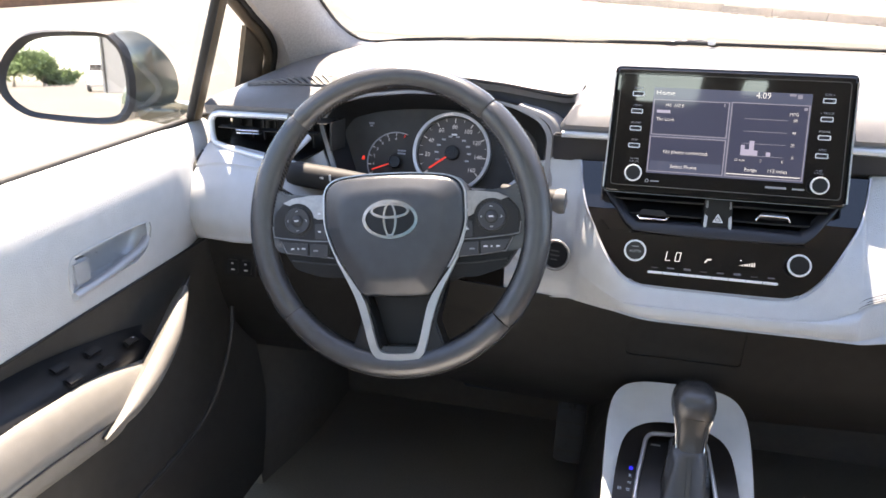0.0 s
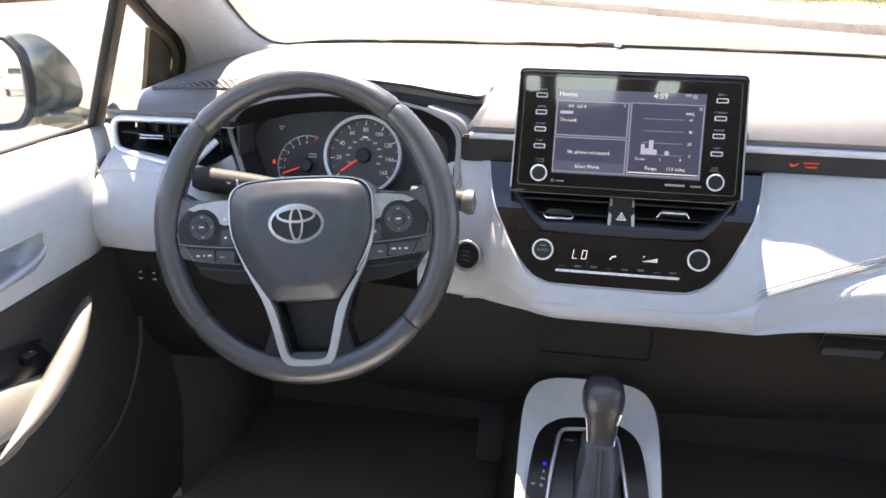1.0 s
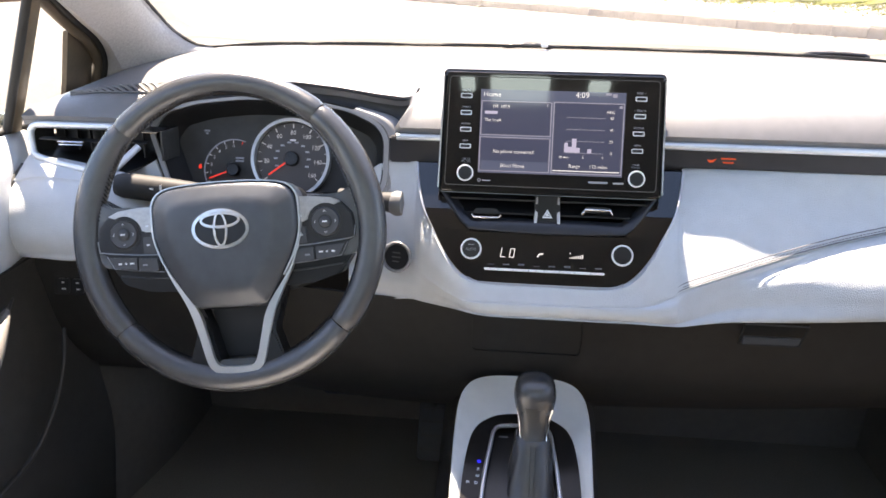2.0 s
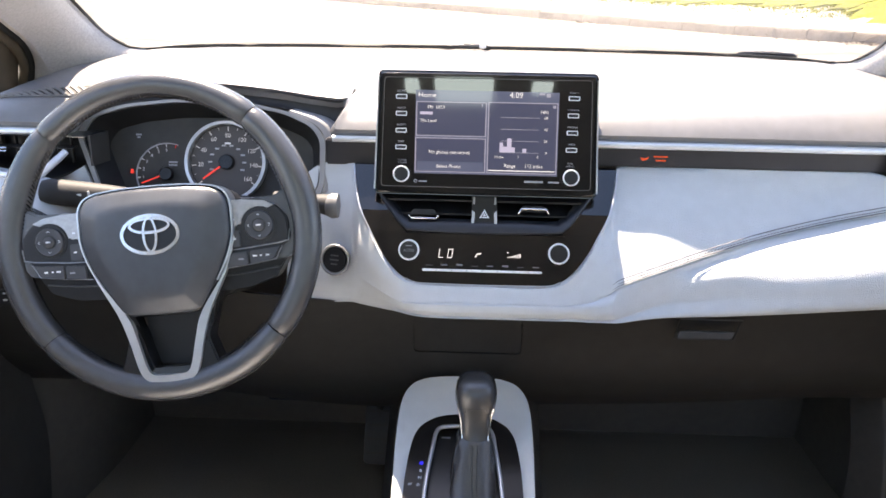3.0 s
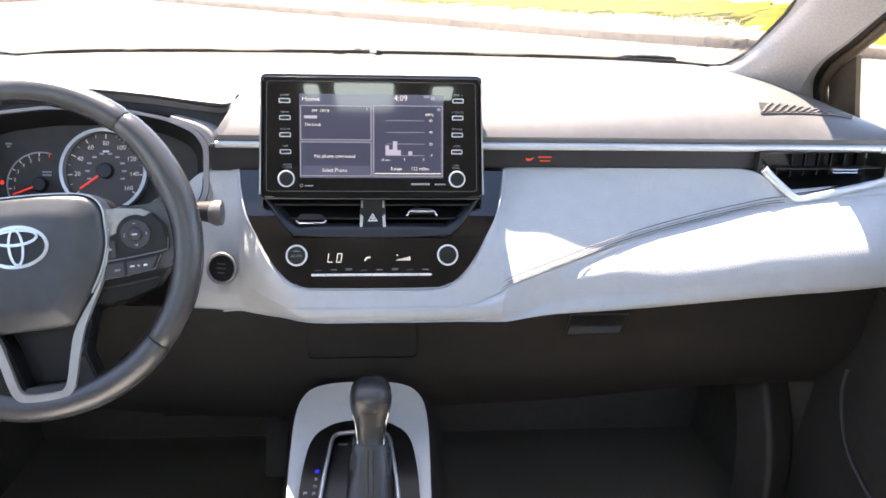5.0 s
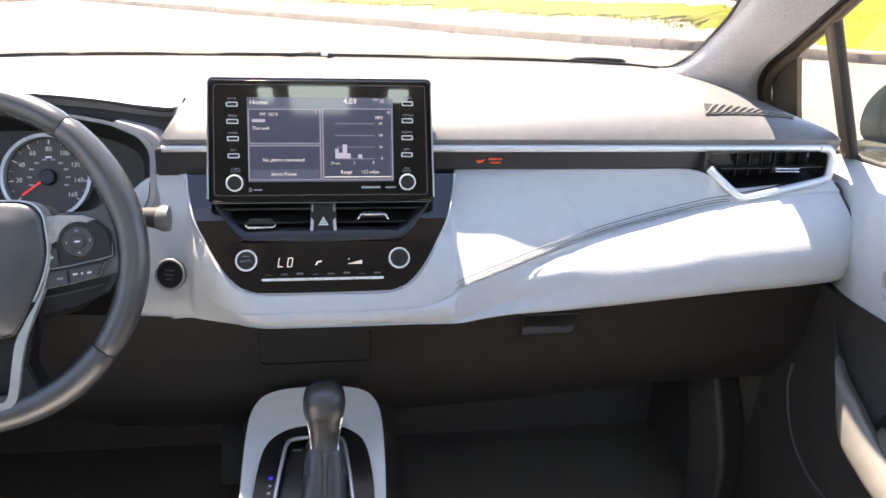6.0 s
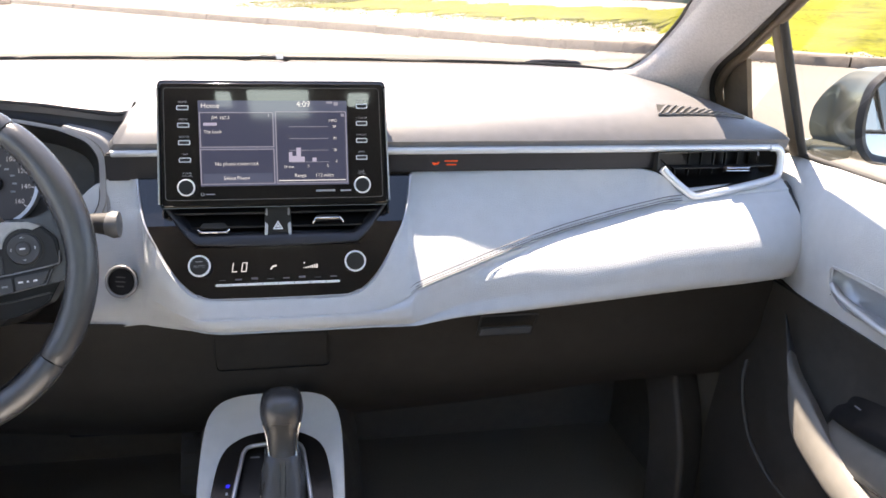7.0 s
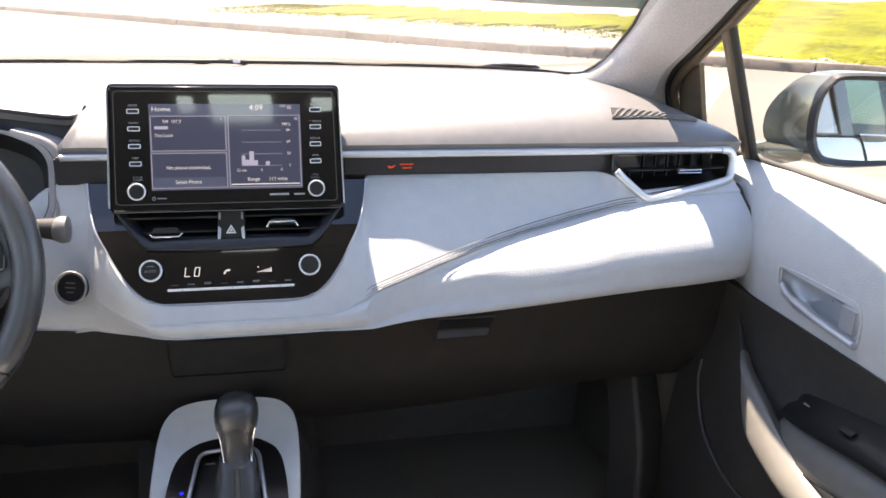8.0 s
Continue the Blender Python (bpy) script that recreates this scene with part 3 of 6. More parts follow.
PAD_TOP = [0.04, 0.03, 0.024, 0.022, 0.026, 0.046, 0.05, 0.05, 0.05, 0.05, 0.05, 0.007, -0.034, -0.048, -0.053, -0.053, -0.053, -0.052, -0.048, -0.034, 0.007, 0.051, 0.056, 0.058, 0.05], [0.893, 0.888, 0.882, 0.88, 0.897, 0.902, 0.902, 0.902, 0.902, 0.902, 0.9, 0.858, 0.814, 0.783, 0.771, 0.771, 0.771, 0.774, 0.783, 0.814, 0.858, 0.899, 0.899, 0.88, 0.842]
PAD_HALF = [0.025, 0.022, 0.02, 0.018, 0.021, 0.032, 0.036, 0.03, 0.02, 0.003, -0.003, -0.028, -0.046, -0.053, -0.057, -0.057, -0.057, -0.057, -0.051, -0.04, -0.015, 0.02, 0.038, 0.045, 0.042], [0.886, 0.884, 0.878, 0.874, 0.882, 0.881, 0.874, 0.867, 0.859, 0.845, 0.838, 0.816, 0.786, 0.769, 0.764, 0.764, 0.764, 0.766, 0.769, 0.788, 0.814, 0.838, 0.838, 0.834, 0.812]
PAD_CREASE = [0.012, 0.014, 0.014, 0.011, 0.012, 0.011, 0.014, 0.001, -0.014, -0.032, -0.048, -0.052, -0.056, -0.06, -0.062, -0.062, -0.062, -0.061, -0.052, -0.038, -0.02, 0.002, 0.02, 0.028, 0.03], [0.88, 0.878, 0.874, 0.865, 0.862, 0.857, 0.8437, 0.829, 0.813, 0.793, 0.777, 0.769, 0.76, 0.757, 0.756, 0.756, 0.756, 0.756, 0.755, 0.763, 0.774, 0.784, 0.782, 0.782, 0.782]
PAD_BROW = [0.004, 0.01, 0.008, 0.005, 0.0033, 0.0008, -0.0045, -0.0116, -0.0168, -0.033, -0.0505, -0.06, -0.062, -0.063, -0.065, -0.065, -0.065, -0.064, -0.052, -0.034, -0.019, -0.004, 0.012, 0.018, 0.02], [0.871, 0.873, 0.8685, 0.8615, 0.8562, 0.8508, 0.8385, 0.8216, 0.803, 0.785, 0.77, 0.761, 0.755, 0.753, 0.752, 0.752, 0.752, 0.752, 0.75, 0.752, 0.76, 0.766, 0.764, 0.765, 0.766]
PAD_SWELL = [-0.022, -0.024, -0.027, -0.029, -0.03, -0.031, -0.031, -0.0315, -0.031, -0.035, -0.0535, -0.063, -0.064, -0.065, -0.066, -0.066, -0.066, -0.064, -0.05, -0.03, -0.017, -0.006, 0.006, 0.01, 0.012], [0.851, 0.853, 0.851, 0.844, 0.8405, 0.8365, 0.824, 0.812, 0.7965, 0.776, 0.76, 0.753, 0.749, 0.747, 0.746, 0.746, 0.746, 0.746, 0.744, 0.744, 0.749, 0.753, 0.753, 0.754, 0.754]
PAD_BELLY = [-0.04, -0.048, -0.0535, -0.0533, -0.053, -0.0525, -0.0513, -0.047, -0.04, -0.0375, -0.0565, -0.064, -0.064, -0.064, -0.065, -0.065, -0.065, -0.062, -0.046, -0.026, -0.014, -0.006, 0.003, 0.006, 0.008], [0.826, 0.824, 0.825, 0.8205, 0.818, 0.8155, 0.8047, 0.797, 0.788, 0.765, 0.748, 0.745, 0.742, 0.742, 0.741, 0.741, 0.741, 0.741, 0.739, 0.739, 0.742, 0.744, 0.743, 0.745, 0.745]
PAD_UNDER = [-0.041, -0.054, -0.061, -0.0612, -0.061, -0.0605, -0.0585, -0.055, -0.045, -0.0395, -0.0565, -0.06, -0.06, -0.06, -0.06, -0.06, -0.06, -0.056, -0.038, -0.018, -0.008, -0.002, 0.005, 0.007, 0.009], [0.79, 0.795, 0.796, 0.792, 0.79, 0.788, 0.78, 0.773, 0.764, 0.75, 0.738, 0.7355, 0.735, 0.736, 0.735, 0.735, 0.735, 0.736, 0.733, 0.729, 0.729, 0.73, 0.727, 0.729, 0.729]
PAD_FOOT = [-0.012, -0.036, -0.046, -0.048, -0.049, -0.049, -0.049, -0.049, -0.0462, -0.0415, -0.051, -0.051, -0.051, -0.051, -0.051, -0.051, -0.051, -0.048, -0.03, -0.01, 0, 0.003, 0.008, 0.01, 0.012], [0.757, 0.764, 0.7632, 0.7602, 0.7585, 0.7565, 0.752, 0.7455, 0.739, 0.733, 0.7312, 0.7316, 0.7318, 0.732, 0.732, 0.732, 0.732, 0.733, 0.728, 0.722, 0.722, 0.723, 0.719, 0.721, 0.721]


def pad_sections(xs, *fit_lines):
    """At each station the points down the pad: three to the crease, five below it."""
    return [(x, [(y[i], z[i]) for y, z in fit_lines[:3]], [(y[i], z[i]) for y, z in fit_lines[3:]]) for i, x in enumerate(xs)]


def pad_skin(sections, per):
    out = []
    for x, a, b in sections:
        up = spline([(x, y, z) for y, z in a], 14)
        g = min(1.0, max(0.0, (x - 0.13) / 0.05)) if x < 0.53 else 0.0
        groove = np.array([[x, a[-1][0] + 0.0030 * g - 0.0004 * (1 - g), a[-1][1] - 0.0016]])
        low = spline([(x, y, z) for y, z in ((a[-1][0] - 0.0005, a[-1][1] - 0.0032), *b, (0.06, b[-1][1] + 0.001))], 48)
        out.append(np.concatenate([up, groove, low]))
    return skin(out, per, 0, 0.006, (0, 1, 0.15))


SEC = pad_sections(PAD_X, PAD_TOP, PAD_HALF, PAD_CREASE, PAD_BROW, PAD_SWELL, PAD_BELLY, PAD_UNDER, PAD_FOOT)
part("lower_pad", pad_skin(SEC, 420), PAD, dash, "light grey padded leatherette lower dash", smooth=45)
END_X = [-0.700, -0.66, -0.6, -0.54, -0.5, -0.44, -0.3, -0.236]
END_TOP = [0.04, 0.028, 0.01, -0.008, 0.024, 0.05, 0.055, 0.058], [0.893, 0.889, 0.885, 0.88, 0.866, 0.838, 0.838, 0.878]
END_HALF = [0.018, 0.011, 0, -0.012, 0.01, 0.041, 0.046, 0.045], [0.882, 0.884, 0.881, 0.878, 0.857, 0.831, 0.831, 0.834]
END_CREASE = [-0.006, -0.008, -0.014, -0.017, -0.006, 0.028, 0.033, 0.03], [0.867, 0.874, 0.873, 0.875, 0.845, 0.822, 0.822, 0.788]
END_BROW = [-0.026, -0.034, -0.034, -0.034, -0.024, 0.022, 0.026, 0.022], [0.848, 0.847, 0.851, 0.853, 0.834, 0.818, 0.818, 0.776]
END_SWELL = [-0.04, -0.046, -0.052, -0.052, -0.034, 0.016, 0.02, 0.016], [0.825, 0.82, 0.825, 0.823, 0.82, 0.814, 0.814, 0.768]
END_BELLY = [-0.042, -0.05, -0.058, -0.059, -0.036, 0.014, 0.018, 0.014], [0.8, 0.8, 0.805, 0.808, 0.812, 0.808, 0.808, 0.762]
END_UNDER = [-0.026, -0.042, -0.055, -0.056, -0.03, 0.016, 0.02, 0.016], [0.773, 0.78, 0.787, 0.803, 0.805, 0.802, 0.802, 0.757]
END_FOOT = [-0.012, -0.03, -0.043, -0.046, -0.02, 0.022, 0.026, 0.02], [0.762, 0.769, 0.7735, 0.79, 0.797, 0.798, 0.798, 0.754]
left_end = pad_sections(END_X, END_TOP, END_HALF, END_CREASE, END_BROW, END_SWELL, END_BELLY, END_UNDER, END_FOOT)
part("driver_pad", pad_skin(left_end, 60), PAD, dash, "light grey pad beside the driver's vent", smooth=45)
# dark joints between the dash ends and the doors
for ends in (SEC[0], left_end[0]):
    x = ends[0] * 1.002
    path = [(x, y + 0.002, z) for y, z in (*ends[1][1:], *ends[2])]
    part("end_joint", tube(spline(path, 30), 0.0026, 6), RUBBER, dash, "dark joint", smooth=60)
# stitching above the crease
cre = [(x, a[-1][0], a[-1][1]) for x, a, b in SEC[3:12]]
sp = spline(cre, 400)
st = bmesh.new()
for i in range(4, 360, 3):
    p, q = Vector(sp[i]), Vector(sp[i + 2])
    off = Vector((0, -0.0004, 0.0055))
    bb = tube([p + off, (p + q) / 2 + off + Vector((0, -0.0006, 0)), q + off], 0.00055, 5)
    me = bpy.data.meshes.new("tmp")
    bb.to_mesh(me), bb.free()
    st.from_mesh(me), bpy.data.meshes.remove(me)
tagged(part("stitching", st, STITCH, dash, "grey seam stitching"), kind="stuff")
for off, nm in (((0, 0.0002, 0.0095), "seam"), ((0, 0.0002, 0.0020), "seam")):
    part(nm, tube([Vector(p) + Vector(off) for p in sp[::5]], [0.0007 * min(1, 0.12 + (79 - k) / 14) for k in range(80)], 6), SEAM, dash, smooth=60)

# black strip with the chrome moulding
part("strip", box(0.395, 0.014, 0.026, Matrix.Translation((0.339, 0.055, 0.916)), 0.002), STRIPBLACK, dash, "satin black strip", smooth=40)
part("strip", box(0.075, 0.014, 0.034, Matrix.Translation((-0.170, 0.058, 0.913)), 0.002), STRIPBLACK, dash, "satin black strip", smooth=40)
part("moulding", tube([(x, 0.0415 , 0.9325) for x in np.linspace(0.136, 0.690, 30)], 0.0052, 8, flat=0.95), TRIM, dash, "satin silver moulding", smooth=60)
part("moulding", tube([(x, 0.0410, 0.9325) for x in np.linspace(-0.196, -0.136, 8)], 0.0046, 8, flat=0.95), TRIM, dash, "satin silver moulding", smooth=60)
part("moulding", tube([(x, 0.0405, 0.9325) for x in np.linspace(-0.684, -0.575, 14)], 0.0052, 8, flat=0.95), TRIM, dash, "satin silver moulding", smooth=60)
part("strip_end", prism(rounded([(0.530, 0.905), (0.508, 0.926), (0.545, 0.926), (0.560, 0.905)], 0.003), 0, 0.006, Matrix(((1, 0, 0, 0), (0, 0, -1, 0.050), (0, 1, 0, 0), (0, 0, 0, 1))), 0.001), SATIN, dash, smooth=40)
STRIP = Matrix(((1, 0, 0, 0), (0, 0, -1, 0.0476), (0, 1, 0, 0), (0, 0, 0, 1)))
lamp = part("airbag_lamp", prism(rounded([(0.198, 0.916), (0.204, 0.9145), (0.210, 0.917), (0.206, 0.9125), (0.201, 0.9115)], 0.001), 0, 0.0003, STRIP), ORANGE, dash, "lit orange airbag warning")
part("airbag_lamp", rect(STRIP, 0.215, 0.9163, 0.233, 0.9180, 0), ORANGE, dash, "lit orange airbag warning")
part("airbag_lamp", rect(STRIP, 0.218, 0.9113, 0.231, 0.9130, 0), ORANGE, dash, "lit orange airbag warning")

# defroster grilles at both ends of the top
for sgn in (-1, 1):
    c0, c1 = (0.518, 0.068), (0.655, 0.081)
    dx, dy = c1[0] - c0[0], c1[1] - c0[1]
    wx, wy = 0.004, 0.022

    def on_top(u, v, h):
        x, y = c0[0] + dx * u + wx * v, c0[1] + dy * u + wy * v * (1 - 0.72 * u)
        return (sgn * x, y, dash_z(x, y) + h)

    part("defroster_well", skin([[on_top(u, v, 0.0008) for v in (0, 0.5, 1)] for u in np.linspace(0, 1, 12)], thick=0.0006, back=(0, 0, 1)), RUBBER, dash, "black defroster slot")
    for k in range(12):
        u = -0.01 + 0.08 * k
        part("defroster_slat", skin([[on_top(min(1, max(0, u + 0.13 * v)), v, 0.0014) for v in (0, 0.5, 1)], [on_top(min(1, max(0, u + 0.030 + 0.13 * v)), v, 0.0014) for v in (0, 0.5, 1)]], thick=0.002, back=(0, 0, 1)), TOP, dash)
    loop = [on_top(u, 0, 0.001) for u in np.linspace(0, 1, 10)] + [on_top(u, 1, 0.001) for u in np.linspace(1, 0, 10)]
    part("defroster_rim", tube(loop, 0.0010, 6, closed=True), TOP, dash, smooth=60)

# black lower dash and footwell
lowrows = []
for x in np.linspace(-0.70, 0.70, 15):
    zt = float(np.interp(x, [-0.70, -0.5, -0.25, -0.1, 0.1, 0.3, 0.5, 0.7], [0.752, 0.752, 0.724, 0.722, 0.735, 0.745, 0.762, 0.768]))
    lowrows.append([(x, 0.002, zt), (x, 0.012, zt - 0.035), (x, 0.022, zt - 0.075), (x, 0.035, zt - 0.14), (x, 0.10, zt - 0.22), (x, 0.22, zt - 0.27), (x, 0.40, zt - 0.30)])
part("lower_panel", skin(lowrows, 30, 16, 0.005, (0, 1, 0)), LOWDASH, dash, "black grained lower dash", smooth=50)
cheek = spline([(0.630, 0.150, 0.600), (0.629, 0.138, 0.576), (0.627, 0.105, 0.515), (0.624, 0.066, 0.447), (0.622, 0.05, 0.38), (0.622, 0.05, 0.27)], 30)
rows = [[(x + a, y + b, z) for x, y, z in cheek] for a, b in ((-0.030, 0.060), (-0.011, 0.012), (-0.006, 0.002), (0.000, 0.0), (0.007, 0.004), (0.012, 0.014), (0.060, 0.050))]
part("footwell_cheek", skin(rows, 24), DOORLOW, dash, "black rounded cheek beside the footwell", smooth=60)
glove = thing("glovebox_latch", "black recessed glovebox latch under the dash pad", "latch")
GM = tilted(0.300, 0.004, 0.695, 12)
part("latch_frame", band(rounded([(-0.044, -0.014), (0.036, -0.013), (0.046, 0.016), (-0.036, 0.016)], 0.004), rounded([(-0.042, -0.012), (0.034, -0.011), (0.043, 0.014), (-0.033, 0.014)], 0.003), 0, 0.002, GM), LOWDASH, glove, smooth=40)
part("latch_lever", prism(rounded([(-0.040, -0.011), (0.032, -0.010), (0.036, 0.000), (-0.037, 0.000)], 0.003), 0.0, 0.006, GM, 0.002), KEYGREY, glove, smooth=40)
part("latch_lip", tube([GM @ Vector((x, 0.0155, 0.003)) for x in (-0.036, 0.0, 0.045)], 0.0012, 6), KEYGREY, glove, "grey upper lip")


# ---- head unit ----
UM = tilted(0, 0, 0.9, 16.7)
unit = thing("head_unit", "gloss black touchscreen head unit standing on the dash", "touchscreen", at=(0, 0.02, 0.875))
part("housing", prism(rounded([(-0.1378, -0.026), (0.1378, -0.026), (0.1355, 0.1268), (-0.1350, 0.1268)], 0.007), -0.034, 0.0, UM, 0.0045, 3), GLOSS, unit, "gloss black housing", smooth=50)
part("front_glass", prism(rounded([(-0.1295, -0.0165), (0.1295, -0.0165), (0.1275, 0.1175), (-0.1275, 0.1175)], 0.005), 0.0, 0.0012, UM, 0.0008), GLOSS, unit, "gloss black front glass", smooth=40)
for sgn in (-1, 1):
    part("edge_strip", prism([(sgn * 0.1365, -0.020), (sgn * 0.1385, -0.020), (sgn * 0.1357, 0.118), (sgn * 0.1340, 0.118)], -0.010, -0.001, UM, 0.0005), SILVER, unit, "thin satin edge strip")
# Grey band drawn in place of the highlight along the glass bevel.
part("glass_edge_highlight", band(rounded([(-0.1297, -0.0167), (0.1297, -0.0167), (0.1277, 0.1177), (-0.1277, 0.1177)], 0.005), rounded([(-0.1287, -0.0157), (0.1287, -0.0157), (0.1267, 0.1167), (-0.1267, 0.1167)], 0.0045), 0.0004, 0.0016, UM), GUNMETAL, unit, "thin grey line drawn as the glass edge's highlight", smooth=40)
part("lower_lip", prism(rounded([(-0.120, -0.0235), (0.120, -0.0235), (0.1235, -0.0185), (-0.1235, -0.0185)], 0.002), 0.0, 0.003, UM, 0.001), GLOSS, unit, smooth=40)
DZ = 0.0014
disp = part("display", rect(UM, -0.0885, 0.0, 0.0875, 0.1022, DZ, 0.0003), LCD, unit, "lit blue-grey display")


def dr(name, x0, y0, x1, y1, material, z=DZ + 0.0004):
    return part(name, rect(UM, x0, y0, x1, y1, z, 0.0001), material, disp)


def tx(body, x, y, cap, align="LEFT", material=LCDTEXT, squeeze=0.95):
    return lettering("display_text", body, cap, at(UM, x, y, DZ + 0.0008), material, disp, align, squeeze=squeeze)


for x0, y0, x1, y1 in ((-0.0862, 0.0472, -0.0022, 0.0872), (-0.0866, 0.0032, -0.0022, 0.0432), (0.0022, 0.0032, 0.0852, 0.0880)):
    dr("panel", x0, y0, x1, y1, LCDPANEL)
    part("panel_border", band([(x0 - 0.0013, y0 - 0.0011), (x1 + 0.0013, y0 - 0.0011), (x1 + 0.0013, y1 + 0.0011), (x0 - 0.0013, y1 + 0.0011)], [(x0, y0), (x1, y0), (x1, y1), (x0, y1)], DZ + 0.0004, DZ + 0.0006, UM), LCDLINE, disp)
dr("button_bar", -0.0850, 0.0036, -0.0036, 0.0150, LCD, DZ + 0.0006)
tx("Home", -0.0855, 0.0958, 0.0055, squeeze=1.12)
tx("4:09", 0.0350, 0.0976, 0.0072, "CENTER")
tx("FM  107.9", -0.0734, 0.0813, 0.0039)
dr("display_bar", -0.0828, 0.0722, -0.0673, 0.0758, LCDBAR, DZ + 0.0007)
tx("The Look", -0.0828, 0.0648, 0.0039)
tx("No phone connected.", -0.0453, 0.0265, 0.0043, "CENTER")
tx("Select Phone", -0.0463, 0.0093, 0.0043, "CENTER")
tx("MPG", 0.0750, 0.0776, 0.0036, "RIGHT")
for v, y in (("60", 0.0706), ("40", 0.0562), ("20", 0.0420), ("0", 0.0278)):
    tx(v, 0.0742, y + 0.0002, 0.0033, "RIGHT")
    dr("scale_line", 0.0170, y - 0.0003, 0.0640, y + 0.0003, LCDLINE, DZ + 0.0007)
for x0, x1, y1 in ((0.0160, 0.0203, 0.0400), (0.0203, 0.0251, 0.0352), (0.0251, 0.0305, 0.0452), (0.0305, 0.0349, 0.0343), (0.0441, 0.0490, 0.0330)):
    dr("chart_bar", x0, 0.0282, x1, y1, LCDBAR, DZ + 0.0008)
tx("10 min", 0.0157, 0.0222, 0.0032, "CENTER")
tx("5", 0.0393, 0.0225, 0.0032, "CENTER")
tx("0", 0.0628, 0.0228, 0.0032, "CENTER")
tx("Range", 0.0293, 0.0115, 0.0043, "CENTER")
tx("112 miles", 0.0583, 0.0115, 0.0043, "CENTER")
dr("underline", 0.0030, 0.0050, 0.0840, 0.0062, LCDTEXT, DZ + 0.0007)
dr("status_icon", 0.0630, 0.0985, 0.0700, 0.1012, LCDLINE, DZ + 0.0007)
dr("status_icon", 0.0717, 0.0960, 0.0768, 0.1004, LCDLINE, DZ + 0.0007)
dr("status_icon", 0.0800, 0.0828, 0.0838, 0.0862, LCDLINE, DZ + 0.0007)
dr("status_icon", -0.0072, 0.0826, -0.0058, 0.0862, LCDLINE, DZ + 0.0007)
for k, (left, right) in enumerate((("HOME", "SEEK >"), ("MENU", "< TRACK"), ("AUDIO", "PHONE"), ("MAP", "APPS"))):
    for sgn, word in ((-1, left), (1, right)):
        u, v = (0.1056 - 0.0005 * k, 0.0953 - 0.0209 * k) if sgn > 0 else (-0.1060 + 0.0002 * k, 0.0935 - 0.0206 * k)
        b = part("button", prism(rrect(0.0130, 0.0048, 0.0010, 3, u, v), 0.0012, 0.0022, UM, 0.0004), SATIN, unit, smooth=40)
        part("button_rim", band(rrect(0.0138, 0.0056, 0.0012, 3, u, v), rrect(0.0116, 0.0036, 0.0008, 3, u, v), 0.0018, 0.0025, UM), WHITEPRINT, b)
        lettering("button_word", word, 0.0026, at(UM, u, v + 0.0068, 0.0014), GREYPRINT, b, "CENTER")
for sgn, w1, w2 in ((-1, "POWER", "VOLUME"), (1, "TUNE", "SCROLL")):
    km = at(UM, sgn * 0.1035, -0.0015)
    knob = part("knob", lathe([(0.0086, 0.001), (0.0086, 0.013), (0.0078, 0.0142), (0.0, 0.0142)], km), SATIN, unit, smooth=40)
    part("knob_ring", torus(0.0092, 0.0011, at(km, 0, 0, 0.0125), 40, 8), RINGS, knob, "chrome ring", smooth=60)
    lettering("knob_word", w1, 0.0021, at(UM, sgn * 0.1035, 0.0158, 0.0014), GREYPRINT, unit, "CENTER")
    lettering("knob_word", w2, 0.0021, at(UM, sgn * 0.1035, 0.0127, 0.0014), GREYPRINT, unit, "CENTER")
part("maker_mark", band(disc(0.0022, 16, -0.0865, -0.0095), disc(0.0014, 16, -0.0865, -0.0095), 0.0013, 0.0016, UM), GREYPRINT, unit)
part("maker_mark", rect(UM, -0.0825, -0.0103, -0.0725, -0.0088, 0.0013), GREYPRINT, unit)
part("maker_mark", rect(UM, 0.0475, -0.0085, 0.0705, -0.0060, 0.0013), GREYPRINT, unit)
part("maker_mark", rect(UM, 0.0770, -0.0085, 0.0900, -0.0064, 0.0013), GREYPRINT, unit)

# ---- climate panel with the centre vents ----
clim = thing("climate_panel", "gloss black climate control panel with centre vents", "control panel", at=(0, -0.03, 0.78))
PROF = [(0.900, 0.0405, 0.1685), (0.876, 0.0175, 0.163), (0.853, -0.0045, 0.1550), (0.830, -0.0175, 0.142), (0.8125, -0.0258, 0.132), (0.796, -0.0336, 0.120), (0.784, -0.0392, 0.108), (0.776, -0.0430, 0.096), (0.7715, -0.0451, 0.080)]
INN = {0.900: 0.139, 0.876: 0.137, 0.853: 0.1200, 0.830: 0.096}
for sgn in (-1, 1):
    rows = [[(sgn * (INN[z] + (w - INN[z]) * f), y - 0.001 * math.sin(math.pi * f), z) for f in np.linspace(0, 1, 5)] for z, y, w in PROF[:4]]
    part("side_wing", skin(rows, 0, 0, 0.008, (0, 1, 0)), GLOSS, clim, "gloss black side wing", smooth=12)
    edge = [(sgn * (w + 0.0006), y - 0.0015, z) for z, y, w in PROF]
    part("edge_trim", tube(spline(edge, 30), 0.0016, 6), SILVER, clim, "thin silver edge trim", smooth=60)
part("edge_trim", tube(spline([(-0.096, -0.0452, 0.7768), (-0.088, -0.0472, 0.7735), (-0.076, -0.0482, 0.7718), (0.0, -0.0487, 0.7712), (0.076, -0.0482, 0.7718), (0.088, -0.0472, 0.7735), (0.096, -0.0452, 0.7768)], 40), 0.0023, 8), BEZEL, clim, "thin silver edge trim", smooth=60)
rows = [[(w * f, y, z) for f in np.linspace(-1, 1, 21)] for z, y, w in PROF[3:]]
